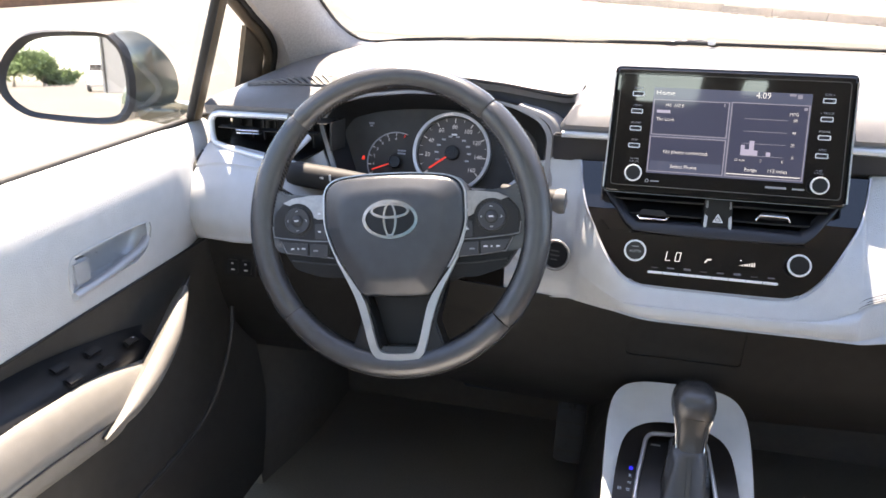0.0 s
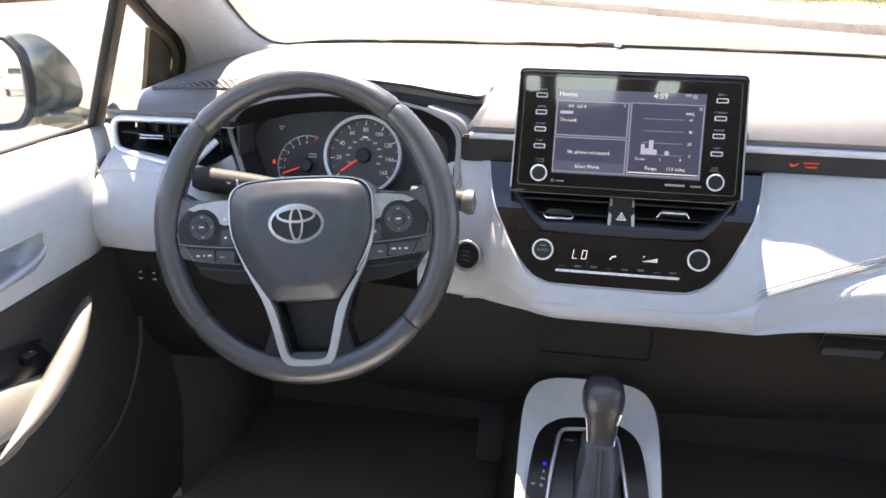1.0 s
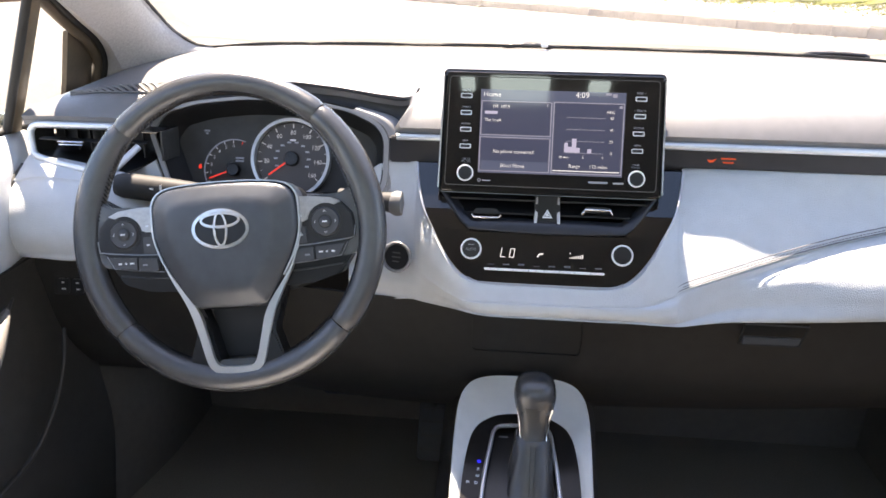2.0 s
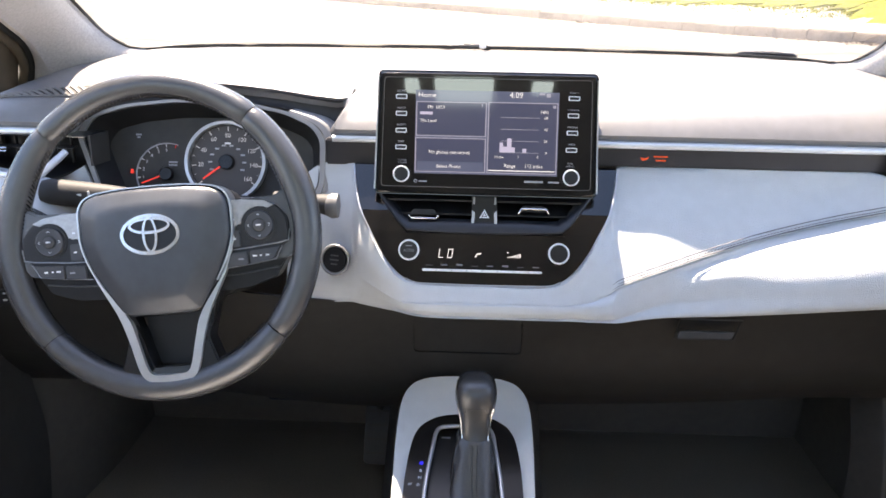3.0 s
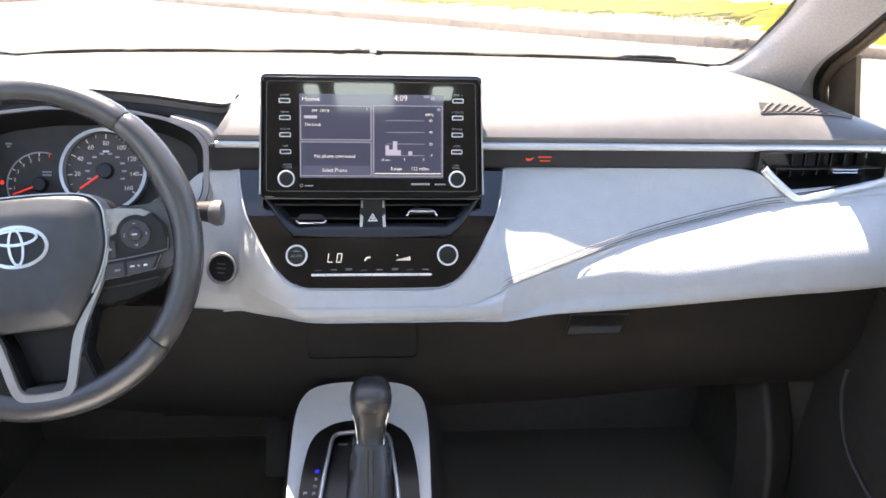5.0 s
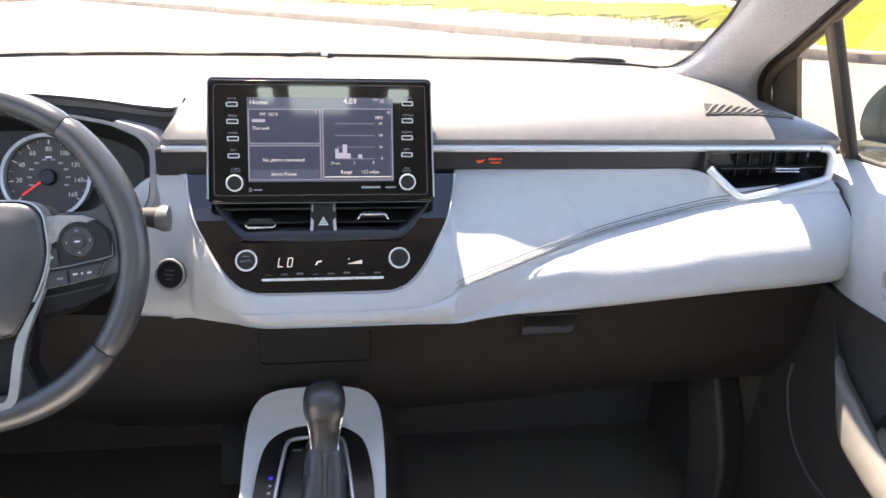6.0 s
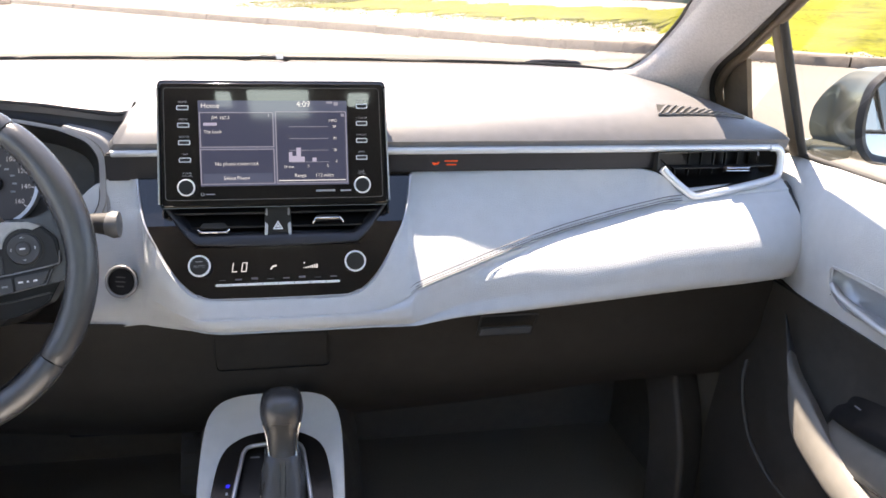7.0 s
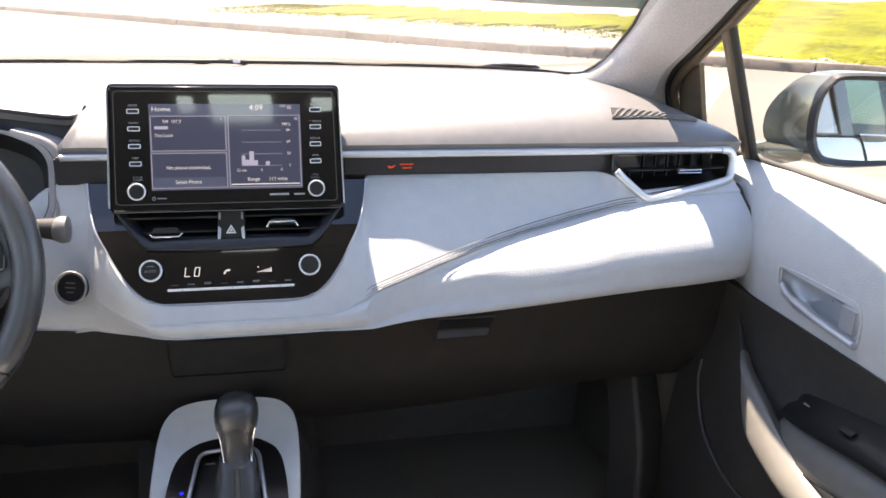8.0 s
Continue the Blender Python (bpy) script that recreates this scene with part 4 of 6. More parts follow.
part("control_face", skin(rows, 18, 0, 0.008, (0, 1, 0)), GLOSS, clim, "gloss black control face", smooth=60)
rim = [(-0.1385, 0.016, 0.8735), (-0.128, 0.004, 0.861), (-0.112, -0.011, 0.843), (-0.100, -0.019, 0.8335), (-0.085, -0.022, 0.8300), (0, -0.0235, 0.8285), (0.085, -0.022, 0.8300), (0.100, -0.019, 0.8335), (0.112, -0.011, 0.843), (0.128, 0.004, 0.861), (0.1385, 0.016, 0.8735)]
rim = [(x, y, z + 0.0035) for x, y, z in rim]
edge = spline(rim, 60)
lip = [(x * 0.955, y + 0.007, z + 0.0105 * (1 - (abs(x) / 0.15) ** 3)) for x, y, z in edge]
rows = [[(x, y + 0.003, z - 0.0025) for x, y, z in edge], [(x, y - 0.0012, z - 0.0005) for x, y, z in edge], [(x * 0.985, y + 0.0004, z + 0.0030) for x, y, z in edge], lip, [(x, y + 0.012, z + 0.001) for x, y, z in lip]]
part("vent_rim", skin(rows, 14), VENTRIM, clim, "dark blue-grey vent frame", smooth=60)
rows = [[(x, -0.020, 0.829) for x in np.linspace(-0.10, 0.10, 9)], [(x * 1.1, 0.030, 0.836) for x in np.linspace(-0.10, 0.10, 9)], [(x * 1.3, 0.045, 0.855) for x in np.linspace(-0.10, 0.10, 9)], [(x * 1.36, 0.045, 0.885) for x in np.linspace(-0.10, 0.10, 9)]]
part("vent_well", skin(rows, 10, 0, 0.004, (0, 1, -0.3)), SATIN, clim, smooth=60)
for z, y, w in ((0.8635, 0.004, 0.130), (0.8480, -0.004, 0.113)):
    for sgn in (-1, 1):
        part("vent_blade", skin([[(sgn * 0.016, y, z), (sgn * w, y, z)], [(sgn * 0.016, y + 0.03, z + 0.006), (sgn * w, y + 0.03, z + 0.006)]], thick=0.0022, back=(0, 0, 1)), PODBLACK, clim, "satin black vent blade")
for x, y, z, e in ((-0.0755, -0.006, 0.8510, -0.0045), (0.0610, -0.003, 0.8575, 0.0035)):
    tab = part("vent_tab", prism(rounded([(-0.0175, -0.0035), (0.0175, -0.0035), (0.013, 0.0035), (-0.013, 0.0035)], 0.002), 0, 0.008, tilted(x, y, z, 25), 0.001), PODBLACK, clim, smooth=40)
    part("tab_edge", tube([(x - 0.0185, y - 0.0075, z - (0.001 if e < 0 else 0.003)), (x - 0.0150, y - 0.0085, z + e), (x + 0.0150, y - 0.0085, z + e), (x + 0.0185, y - 0.0075, z - (0.001 if e < 0 else 0.003))], 0.0014, 8), CHROME, tab, "chrome edge", smooth=60)
HM = tilted(0.0, -0.006, 0.8508, 25)
haz = part("hazard_button", prism(rounded([(-0.0165, -0.0235), (0.0165, -0.0235), (0.0155, 0.024), (-0.0155, 0.024)], 0.003), -0.02, 0.004, HM, 0.001), SWITCHBLACK, clim, "black hazard button", smooth=40)
part("triangle", band([(-0.0062, -0.0052), (0.0062, -0.0052), (0, 0.0056)], [(-0.0036, -0.0035), (0.0036, -0.0035), (0, 0.0024)], 0.0042, 0.0046, HM), WHITEPRINT, haz, "white warning triangle")
part("triangle", prism([(-0.0024, -0.0028), (0.0024, -0.0028), (0, 0.0014)], 0.0042, 0.0045, HM), WHITEPRINT, haz)
for sgn in (-1, 1):
    part("chrome_edge", prism(rounded([(sgn * 0.0132, -0.0225), (sgn * 0.0166, -0.0190), (sgn * 0.0152, 0.004), (sgn * 0.0118, 0.001)], 0.0008), 0.002, 0.006, HM, 0.0006), HANDLE, haz, "chrome edge", smooth=40)
    part("chrome_edge", prism(rounded([(sgn * 0.0120, 0.012), (sgn * 0.0148, 0.012), (sgn * 0.0140, 0.021), (sgn * 0.0122, 0.021)], 0.0008), 0.002, 0.006, HM, 0.0006), EDGELINE, haz, smooth=40)
CM = tilted(0, -0.0258, 0.8125, 25.3)
for sgn in (-1, 1):
    km = at(CM, sgn * 0.0920, -0.0052)
    knob = part("climate_knob", lathe([(0.0112, -0.002), (0.0112, 0.013), (0.0104, 0.0142), (0.0, 0.0142)], km), SATIN, clim, smooth=40)
    part("knob_ring", torus(0.0118, 0.0014, at(km, 0, 0, 0.0125), 40, 8), RINGS, knob, "chrome ring", smooth=60)
    if sgn < 0:
        lettering("knob_word", "AUTO", 0.0034, at(km, 0, -0.001, 0.0145), GREYPRINT, knob, "CENTER")
        part("knob_mark", rect(km, -0.004, 0.0045, 0.004, 0.0055, 0.0144), GREYPRINT, knob)
FACE = 0.0010
def segments(x, y, on):
    """One slanted seven-segment digit: the segments that are lit."""
    w, h, t = 0.0052, 0.0052, 0.0005
    bars = {"a": (0, 2 * h, w, 2 * h), "g": (0, h, w, h), "d": (0, 0, w, 0), "f": (0, h, 0, 2 * h), "e": (0, 0, 0, h), "b": (w, h, w, 2 * h), "c": (w, 0, w, h)}
    for s in on:
        x0, y0, x1, y1 = bars[s]
        o = [(x0 - t, y0 - t), (x1 + t, y0 - t), (x1 + t, y1 + t), (x0 - t, y1 + t)]
        part("readout", prism([(x + a + 0.14 * b, y + b) for a, b in o], FACE, FACE + 0.0003, CM), LCDTEXT, clim)


segments(-0.0555, -0.0125, "fed")
segments(-0.0445, -0.0125, "abcdef")
part("readout", prism([(-0.0040, -0.0040), (-0.0015, -0.0040), (-0.0005, -0.0010), (0.0040, -0.0005), (0.0040, 0.0015), (-0.0010, 0.0008)], FACE, FACE + 0.0003, at(CM, -0.0070, -0.0072)), LCDTEXT, clim)
for k in range(7):
    part("readout", rect(CM, 0.0290 + 0.0026 * k, -0.0108, 0.0306 + 0.0026 * k, -0.0100 + 0.0007 * k, FACE), LCDTEXT, clim)
part("readout", rect(CM, 0.0295, -0.0052, 0.0310, -0.0036, FACE), LCDTEXT, clim)
BM2 = tilted(-0.0012, -0.0379, 0.7868, 25.3)
bar = part("button_bar", prism(rrect(0.148, 0.0030, 0.0014, 4), 0.0, 0.0045, BM2, 0.0010), RINGS, clim, "satin silver button bar", smooth=40)
for k in range(8):
    u = -0.066 + 0.0189 * k
    part("button_mark", rect(BM2, u - 0.004, 0.0055, u + 0.004, 0.0063 + 0.001 * (k % 3), 0.0012), DIMPRINT, clim)
    part("button_joint", rect(BM2, u + 0.0092, -0.0021, u + 0.0096, 0.0021, 0.0044, 0.0003), SATIN, bar)

# ---- start button ----
SM = tilted(-0.1898, -0.0010, 0.7825, 17, yaw=-14) @ Matrix.Scale(1.12, 4)
startb = thing("start_button", "round black start button with a chrome ring", "button", at=(-0.1925, 0.03, 0.7775))
part("ring", torus(0.0166, 0.0018, at(SM, 0, 0, 0.003), 40, 8), EDGELINE, startb, "chrome ring", smooth=60)
part("cap", lathe([(0.0152, -0.010), (0.0152, 0.0025), (0.0140, 0.0042), (0.0, 0.0036)], SM), SATIN, startb, smooth=40)
for v, w in ((0.0050, 0.010), (0.0, 0.011), (-0.0050, 0.008)):
    part("word_bar", rect(SM, -w / 2, v - 0.0008, w / 2, v + 0.0008, 0.0044), DIMPRINT, startb)

# ---- instrument cluster ----
clus = thing("instrument_cluster", "dark instrument cluster with a silver-ringed speedometer", "gauge cluster", at=(-0.36, 0.09, 0.84))
KM = tilted(-0.36, 0.062, 0.9, 20)
OUT = [(-0.150, -0.055), (-0.183, 0.025), (-0.166, 0.052), (-0.120, 0.066), (-0.056, 0.074), (0.000, 0.0745), (0.048, 0.071), (0.100, 0.061), (0.136, 0.045), (0.150, 0.025), (0.150, -0.035), (0.140, -0.055)]
out = rounded(OUT, 0.012, 5)
inn = [(x * 0.957 - 0.0005, y * 0.955 - 0.0005) for x, y in out]
part("bezel", band(out, inn, -0.004, 0.004, KM), BEZEL, clus, "silver-grey bezel", smooth=40)
wall = [[tuple(KM @ Vector((x, y, 0.0))) for x, y in inn + inn[:1]], [tuple(KM @ Vector((x * 0.9, y * 0.88 - 0.004, -0.034))) for x, y in inn + inn[:1]]]
rows = [[tuple(KM @ Vector((x + dx * k, y + dy * k, 0.002 - dz))) for x, y, k in [(0.100, 0.0615, 0.5), (0.137, 0.0455, 0.9), (0.1515, 0.025, 1.0), (0.152, -0.005, 0.8), (0.151, -0.045, 0.6)]] for dx, dy, dz in ((-0.002, -0.001, 0.0), (0.006, 0.005, 0.001), (0.014, 0.010, 0.010), (0.018, 0.012, 0.030))]
part("shoulder", skin(rows, 12, 24, 0.003, (0, 1, 0)), BEZEL, clus, "silver-grey cluster shoulder", smooth=60)
part("side_plate", skin([[(-0.592, 0.044, 0.858), (-0.592, 0.036, 0.840)], [(-0.555, 0.046, 0.872), (-0.555, 0.038, 0.842)], [(-0.530, 0.050, 0.886), (-0.512, 0.040, 0.848)]], 8, 6, 0.004, (0, 1, 0)), PADSOFT, clus, "light grey plate beside the cluster", smooth=60)
part("inner_wall", skin(wall, thick=0.002), PODBLACK, clus, "black inner shroud", smooth=50)
part("face", prism([(x * 0.905, y * 0.885 - 0.004) for x, y in inn], -0.040, -0.034, KM), BLACK, clus, "black gauge face")
GF = -0.0335
SC = (0.0088, -0.0042)
ring = part("speedometer", band(disc(0.0555, 64, *SC), disc(0.0512, 64, *SC), GF, GF + 0.012, KM), SILVER, clus, "satin silver ring", smooth=40)
part("dial", prism(disc(0.0500, 64, *SC), GF, GF + 0.001, KM), mat("dial_face", (0.02, 0.021, 0.025), 0.5, glow=(0.5, 0.55, 0.7), glow_power=0.009), ring)


def mark(c, r0, r1, deg, w, z, material, parent, name="tick"):
    a = radians(deg)
    t, n = Vector((math.cos(a), math.sin(a))), Vector((-math.sin(a), math.cos(a)))
    q = [Vector(c) + t * r0 - n * w, Vector(c) + t * r1 - n * w, Vector(c) + t * r1 + n * w, Vector(c) + t * r0 + n * w]
    return part(name, prism([(p.x, p.y) for p in q], z, z + 0.0003, KM), material, parent)


for k in range(17):
    deg = 218 - 256 * k / 16
    mark(SC, 0.0430 if k % 2 == 0 else 0.0455, 0.0490, deg, 0.0006 if k % 2 == 0 else 0.0003, GF + 0.0012, GAUGEWHITE, ring)
    if k % 2 == 0 and k:
        a = radians(deg)
        lettering("dial_number", str(k * 10), 0.0060, at(KM, SC[0] + 0.0365 * math.cos(a), SC[1] + 0.0365 * math.sin(a), GF + 0.0014), GAUGEWHITE, ring, "CENTER", squeeze=0.95)
for k in range(10):
    a = radians(205 - 230 * k / 9)
    part("dial_bar", rect(at(KM, SC[0] + 0.0235 * math.cos(a), SC[1] + 0.0235 * math.sin(a)), -0.0028, -0.0012, 0.0028, 0.0012, GF + 0.0013), GREYPRINT, ring)
part("dial_bar", rect(at(KM, SC[0], SC[1] + 0.026), -0.004, -0.0012, 0.004, 0.0012, GF + 0.0014), WHITEPRINT, ring)
mark(SC, 0.008, 0.0390, 217, 0.0011, GF + 0.006, RED, ring, "needle")
part("needle_hub", lathe([(0.0105, 0), (0.0105, 0.006), (0.009, 0.008), (0, 0.008)], at(KM, *SC, GF + 0.001)), SATIN, ring, smooth=40)
TC = (-0.0740, -0.0222)
tach = part("tachometer", band([(TC[0] + 0.0430 * math.cos(radians(a)), TC[1] + 0.0430 * math.sin(radians(a))) for a in range(70, 215, 6)], [(TC[0] + 0.0415 * math.cos(radians(a)), TC[1] + 0.0415 * math.sin(radians(a))) for a in range(70, 215, 6)], GF, GF + 0.002, KM, False), GREYPRINT, clus, "grey tachometer arc")
for k in range(8):
    deg = 207 - 19 * k
    mark(TC, 0.0370, 0.0412, deg, 0.0006, GF + 0.0012, GAUGEWHITE if k < 7 else RED, tach)
    if 0 < k < 7:
        a = radians(deg)
        lettering("dial_number", str(k), 0.0045, at(KM, TC[0] + 0.0330 * math.cos(a), TC[1] + 0.0330 * math.sin(a), GF + 0.0014), GAUGEWHITE, tach, "CENTER")
mark(TC, 0.008, 0.0360, 202, 0.0009, GF + 0.005, RED, tach, "needle")
part("needle_hub", lathe([(0.0095, 0), (0.0095, 0.005), (0.008, 0.007), (0, 0.007)], at(KM, *TC, GF + 0.001)), SATIN, tach, smooth=40)
for y in (0.0165, 0.0125):
    part("dial_bar", rect(at(KM, TC[0] + 0.008, TC[1] + y), -0.006, -0.0012, 0.006, 0.0012, GF + 0.0013), GREYPRINT, tach)
part("lamp_and_glint_mark", prism(rounded([(-0.1255, -0.022), (-0.1205, -0.022), (-0.1215, -0.016), (-0.1245, -0.016)], 0.001), GF, GF + 0.0004, KM), RED, clus, "lit red seat belt warning")
part("lamp_and_glint_mark", rect(KM, 0.0985, -0.0325, 0.1065, -0.0305, GF + 0.0002), LCDTEXT, clus)
part("lamp_and_glint_mark", rect(KM, 0.0995, -0.0285, 0.1055, -0.0270, GF + 0.0002), LCDTEXT, clus)
# Two grey bars painted where a reflection shows on the cluster.
part("lamp_and_glint_mark", rect(KM, -0.1190, 0.0300, -0.1110, 0.0325, GF + 0.0002), GREYPRINT, clus)
part("lamp_and_glint_mark", rect(KM, -0.1170, 0.0265, -0.1130, 0.0290, GF + 0.0002), GREYPRINT, clus)
part("arc_glow", band([(SC[0] + 0.0575 * math.cos(radians(a)), SC[1] + 0.0575 * math.sin(radians(a))) for a in range(212, 250, 4)], [(SC[0] + 0.0563 * math.cos(radians(a)), SC[1] + 0.0563 * math.sin(radians(a))) for a in range(212, 250, 4)], GF, GF + 0.002, KM, False), RED, clus)

# ---- steering column and stalks ----
col = thing("steering_column", "black steering column shroud with two control stalks", "steering column", at=(-0.37, 0.0, 0.80))
WM = tilted(-0.377, -0.0965, 0.841, 18.5, spin=6.3)
WC = tilted(-0.377, -0.0965, 0.841, 18.5)
part("shroud", prism(rrect(0.165, 0.105, 0.03, 6, 0.0, -0.020), -0.16, -0.045, WC, 0.012, 3), BLACK, col, "black column shroud", smooth=50)
for pts, rad, lab in (([(-0.445, -0.010, 0.862), (-0.470, -0.014, 0.864), (-0.500, -0.018, 0.8665), (-0.548, -0.024, 0.872)], [0.012, 0.0145, 0.0165, 0.0165], "light"), ([(-0.262, -0.010, 0.866), (-0.240, -0.014, 0.8645), (-0.215, -0.016, 0.863), (-0.182, -0.018, 0.8605)], [0.009, 0.010, 0.0105, 0.0150], "wiper")):
    p = spline(pts, 16)
    r = list(np.interp(np.linspace(0, 1, 16), np.linspace(0, 1, 4), rad))
    r[-1] *= 0.8
    stalk = part("stalk", tube([tuple(q) for q in p], r, 14), STALK, col, "black %s stalk" % lab, smooth=50)
    if lab == "light":
        for k in (6, 8, 10):
            q = p[k]
            part("stalk_mark", box(0.010 if k != 8 else 0.003, 0.001, 0.003 if k != 8 else 0.012, Matrix.Translation((q[0], q[1] - 0.0152, q[2] + 0.004)), 0.0003), WHITEPRINT, stalk)
    else:
        part("stalk_cap", lathe([(0.0125, -0.006), (0.0162, 0.002), (0.0150, 0.009), (0.0, 0.012)], Matrix.Translation((-0.190, -0.018, 0.8607)) @ Matrix.Rotation(radians(90), 4, "Y")), STALKCAP, stalk, "grey stalk cap", smooth=50)

# ---- steering wheel ----
wheel = thing("steering_wheel", "charcoal leather steering wheel with silver trim", "steering wheel", at=(-0.377, -0.0965, 0.841))
R0 = 0.1728
RIM = 0.1897          # outer radius of the rim


def rim_arc(a0, a1, n, rr):
    return [tuple(WM @ Vector(((RIM - r) * math.cos(radians(a)), (RIM - r) * math.sin(radians(a)), 0))) for a, r in zip(np.linspace(a0, a1, n), rr)]


def grip(a):
    """The rim's half thickness: slim at the top, full at the sides."""
    s = math.sin(radians(a))
    return 0.0166 - 0.0026 * max(0, s) ** 2 + 0.0012 * math.exp(-((s - 0.35) / 0.22) ** 2)


ax_w = tuple((WM.to_3x3() @ Vector((0, 0, 1))))
SEAMS = (48, 133, 220, 318)
for k in range(4):
    a0, a1 = SEAMS[k], SEAMS[(k + 1) % 4] + (360 if k == 3 else 0)
    n = 40
    rad = [grip(a) for a in np.linspace(a0 + 0.25, a1 - 0.25, n)]
    path = rim_arc(a0 + 0.25, a1 - 0.25, n, rad)
    rad[0], rad[-1] = rad[0] - 0.0014, rad[-1] - 0.0014
    part("rim_section", tube(path, rad, 20, up=ax_w), LEATHER, wheel, "charcoal leather rim section", smooth=60)
part("rim_core", torus(R0 + 0.0006, 0.0126, WM, 72, 10), SATIN, wheel, smooth=60)
for a0, a1 in ((52, 129), (136, 172), (8, 46), (222, 250), (290, 316)):
    st = bmesh.new()
    for a in np.arange(a0, a1, 1.7):
        q0 = WM @ (Matrix.Rotation(radians(a), 4, "Z") @ Vector((RIM - 2 * grip(a) + 0.0009, -0.0012, 0.0072)))
        q1 = WM @ (Matrix.Rotation(radians(a + 0.6), 4, "Z") @ Vector((RIM - 2 * grip(a) - 0.0008, 0.0012, 0.0004)))
        bb = tube([q0, q1], 0.0007, 5)
        me = bpy.data.meshes.new("tmp")
        bb.to_mesh(me), bb.free()
        st.from_mesh(me), bpy.data.meshes.remove(me)
    tagged(part("rim_stitching", st, SATIN, wheel, "dark seam stitching"), kind="stuff")
HUB = [(0.0, 0.0590), (0.045, 0.0575), (0.074, 0.0525), (0.0865, 0.040), (0.0885, 0.020), (0.0875, -0.004), (0.079, -0.030), (0.066, -0.054), (0.050, -0.079), (0.041, -0.088), (0.020, -0.0905)]
hub = HUB + [(-x, y) for x, y in HUB[:0:-1]]
hub = [(x + 0.004, y) for x, y in hub]
hub = [tuple(q) for q in spline(hub, 80, True)]


def shrink(o, k, dy=0.0):
    return [(0.004 + (x - 0.004) * k, -0.012 + (y + 0.012) * k + dy) for x, y in o]


def dome(outline, levels, m):
    """A cushion: an outline that closes in, level by level of (scale, height)."""
    bm = bmesh.new()
    rings = [[bm.verts.new((x, y, z)) for x, y in shrink(outline, k)] for k, z in levels]
    n = len(outline)
    for a, b in zip(rings, rings[1:]):
        for i in range(n):
            bm.faces.new((a[i], a[(i + 1) % n], b[(i + 1) % n], b[i]))
    bm.faces.new(rings[0]), bm.faces.new(rings[-1])
    bm.transform(m)
    return bm


top = [(x + 0.004, y) for x, y in [(-p[0], p[1]) for p in HUB[7::-1]] + HUB[1:8]]
top = [tuple(q) for q in spline(top, 60)]
part("hub_ring", band(shrink(top, 1.0), shrink(top, 0.980), -0.004, 0.0195, WM, False), SILVER, wheel, "thin satin silver hub edge", smooth=30)
part("hub_shell", dome(hub, [(0.97, -0.040), (0.99, -0.010), (0.985, 0.012), (0.96, 0.014)], WM), SATIN, wheel, "black hub shell", smooth=50)
airbag = part("hub_pad", dome(hub, [(0.965, 0.010), (0.965, 0.0190), (0.950, 0.0225), (0.92, 0.0248), (0.88, 0.0266), (0.76, 0.0316), (0.72, 0.0332), (0.67, 0.0344), (0.60, 0.0350), (0.40, 0.0357), (0.2, 0.036)], WM), HUBSKIN, wheel, "charcoal padded airbag cover", smooth=60)
EM = at(WM, 0.0055, 0.0035, 0.0350)
part("badge", prism(disc(0.0325, 48, ry=0.0222), -0.002, 0.0012, EM), SATIN, airbag)
part("badge", band(disc(0.0335, 56, ry=0.0228), disc(0.0297, 56, ry=0.0190), 0.0, 0.0032, EM), EMBLEM, airbag, "chrome oval badge", smooth=40)
part("badge", band(disc(0.0235, 48, 0, 0.0095, ry=0.0090), disc(0.0205, 48, 0, 0.0100, ry=0.0062), 0.0, 0.0030, EM), EMBLEM, airbag, "chrome oval badge", smooth=40)
part("badge", band(disc(0.0085, 40, 0, -0.0005, ry=0.0198), disc(0.0056, 40, 0, -0.0002, ry=0.0172), 0.0, 0.0034, EM), EMBLEM, airbag, "chrome oval badge", smooth=40)
# silver V at the lower spoke
VO = [(0.0885, -0.006), (0.0760, -0.042), (0.0535, -0.086), (0.0430, -0.118), (0.0360, -0.146), (0.0300, -0.1595), (0.0180, -0.1650)]
VI = [(0.0873, -0.006), (0.0735, -0.043), (0.0430, -0.088), (0.0332, -0.118), (0.0272, -0.143), (0.0225, -0.1535), (0.0140, -0.1573)]
vo = [(x + 0.004, y) for x, y in VO] + [(-x + 0.004, y) for x, y in VO[::-1]]
vi = [(x + 0.004, y) for x, y in VI] + [(-x + 0.004, y) for x, y in VI[::-1]]
vo, vi = [tuple(q) for q in spline(vo, 48)], [tuple(q) for q in spline(vi, 48)]
part("silver_trim", band(vo, vi, 0.006, 0.0145, WM, False), SILVER, wheel, "satin silver V-shaped trim", smooth=30)
for sgn in (-1, 1):
    o = [(0.004 + sgn * x, y) for x, y in [(0.062, -0.060), (0.0560, -0.086), (0.0470, -0.118), (0.060, -0.158), (0.030, -0.170), (0.018, -0.158), (0.0225, -0.146), (0.0300, -0.118), (0.040, -0.090), (0.030, -0.060)]]
    part("lower_spoke", prism(rounded(o, 0.004), -0.020, 0.009, WM, 0.003), SATIN, wheel, "black lower spoke", smooth=50)
part("lower_spoke", prism(rounded([(-0.024, -0.166), (0.032, -0.166), (0.028, -0.150), (-0.020, -0.150)], 0.003), -0.020, 0.008, WM, 0.003), LEATHER, wheel, smooth=50)
part("lower_spoke_back", prism(rounded([(-0.036, -0.060), (0.044, -0.060), (0.032, -0.15), (-0.024, -0.15)], 0.004), -0.030, -0.018, WM, 0.002), PODBLACK, wheel, smooth=50)
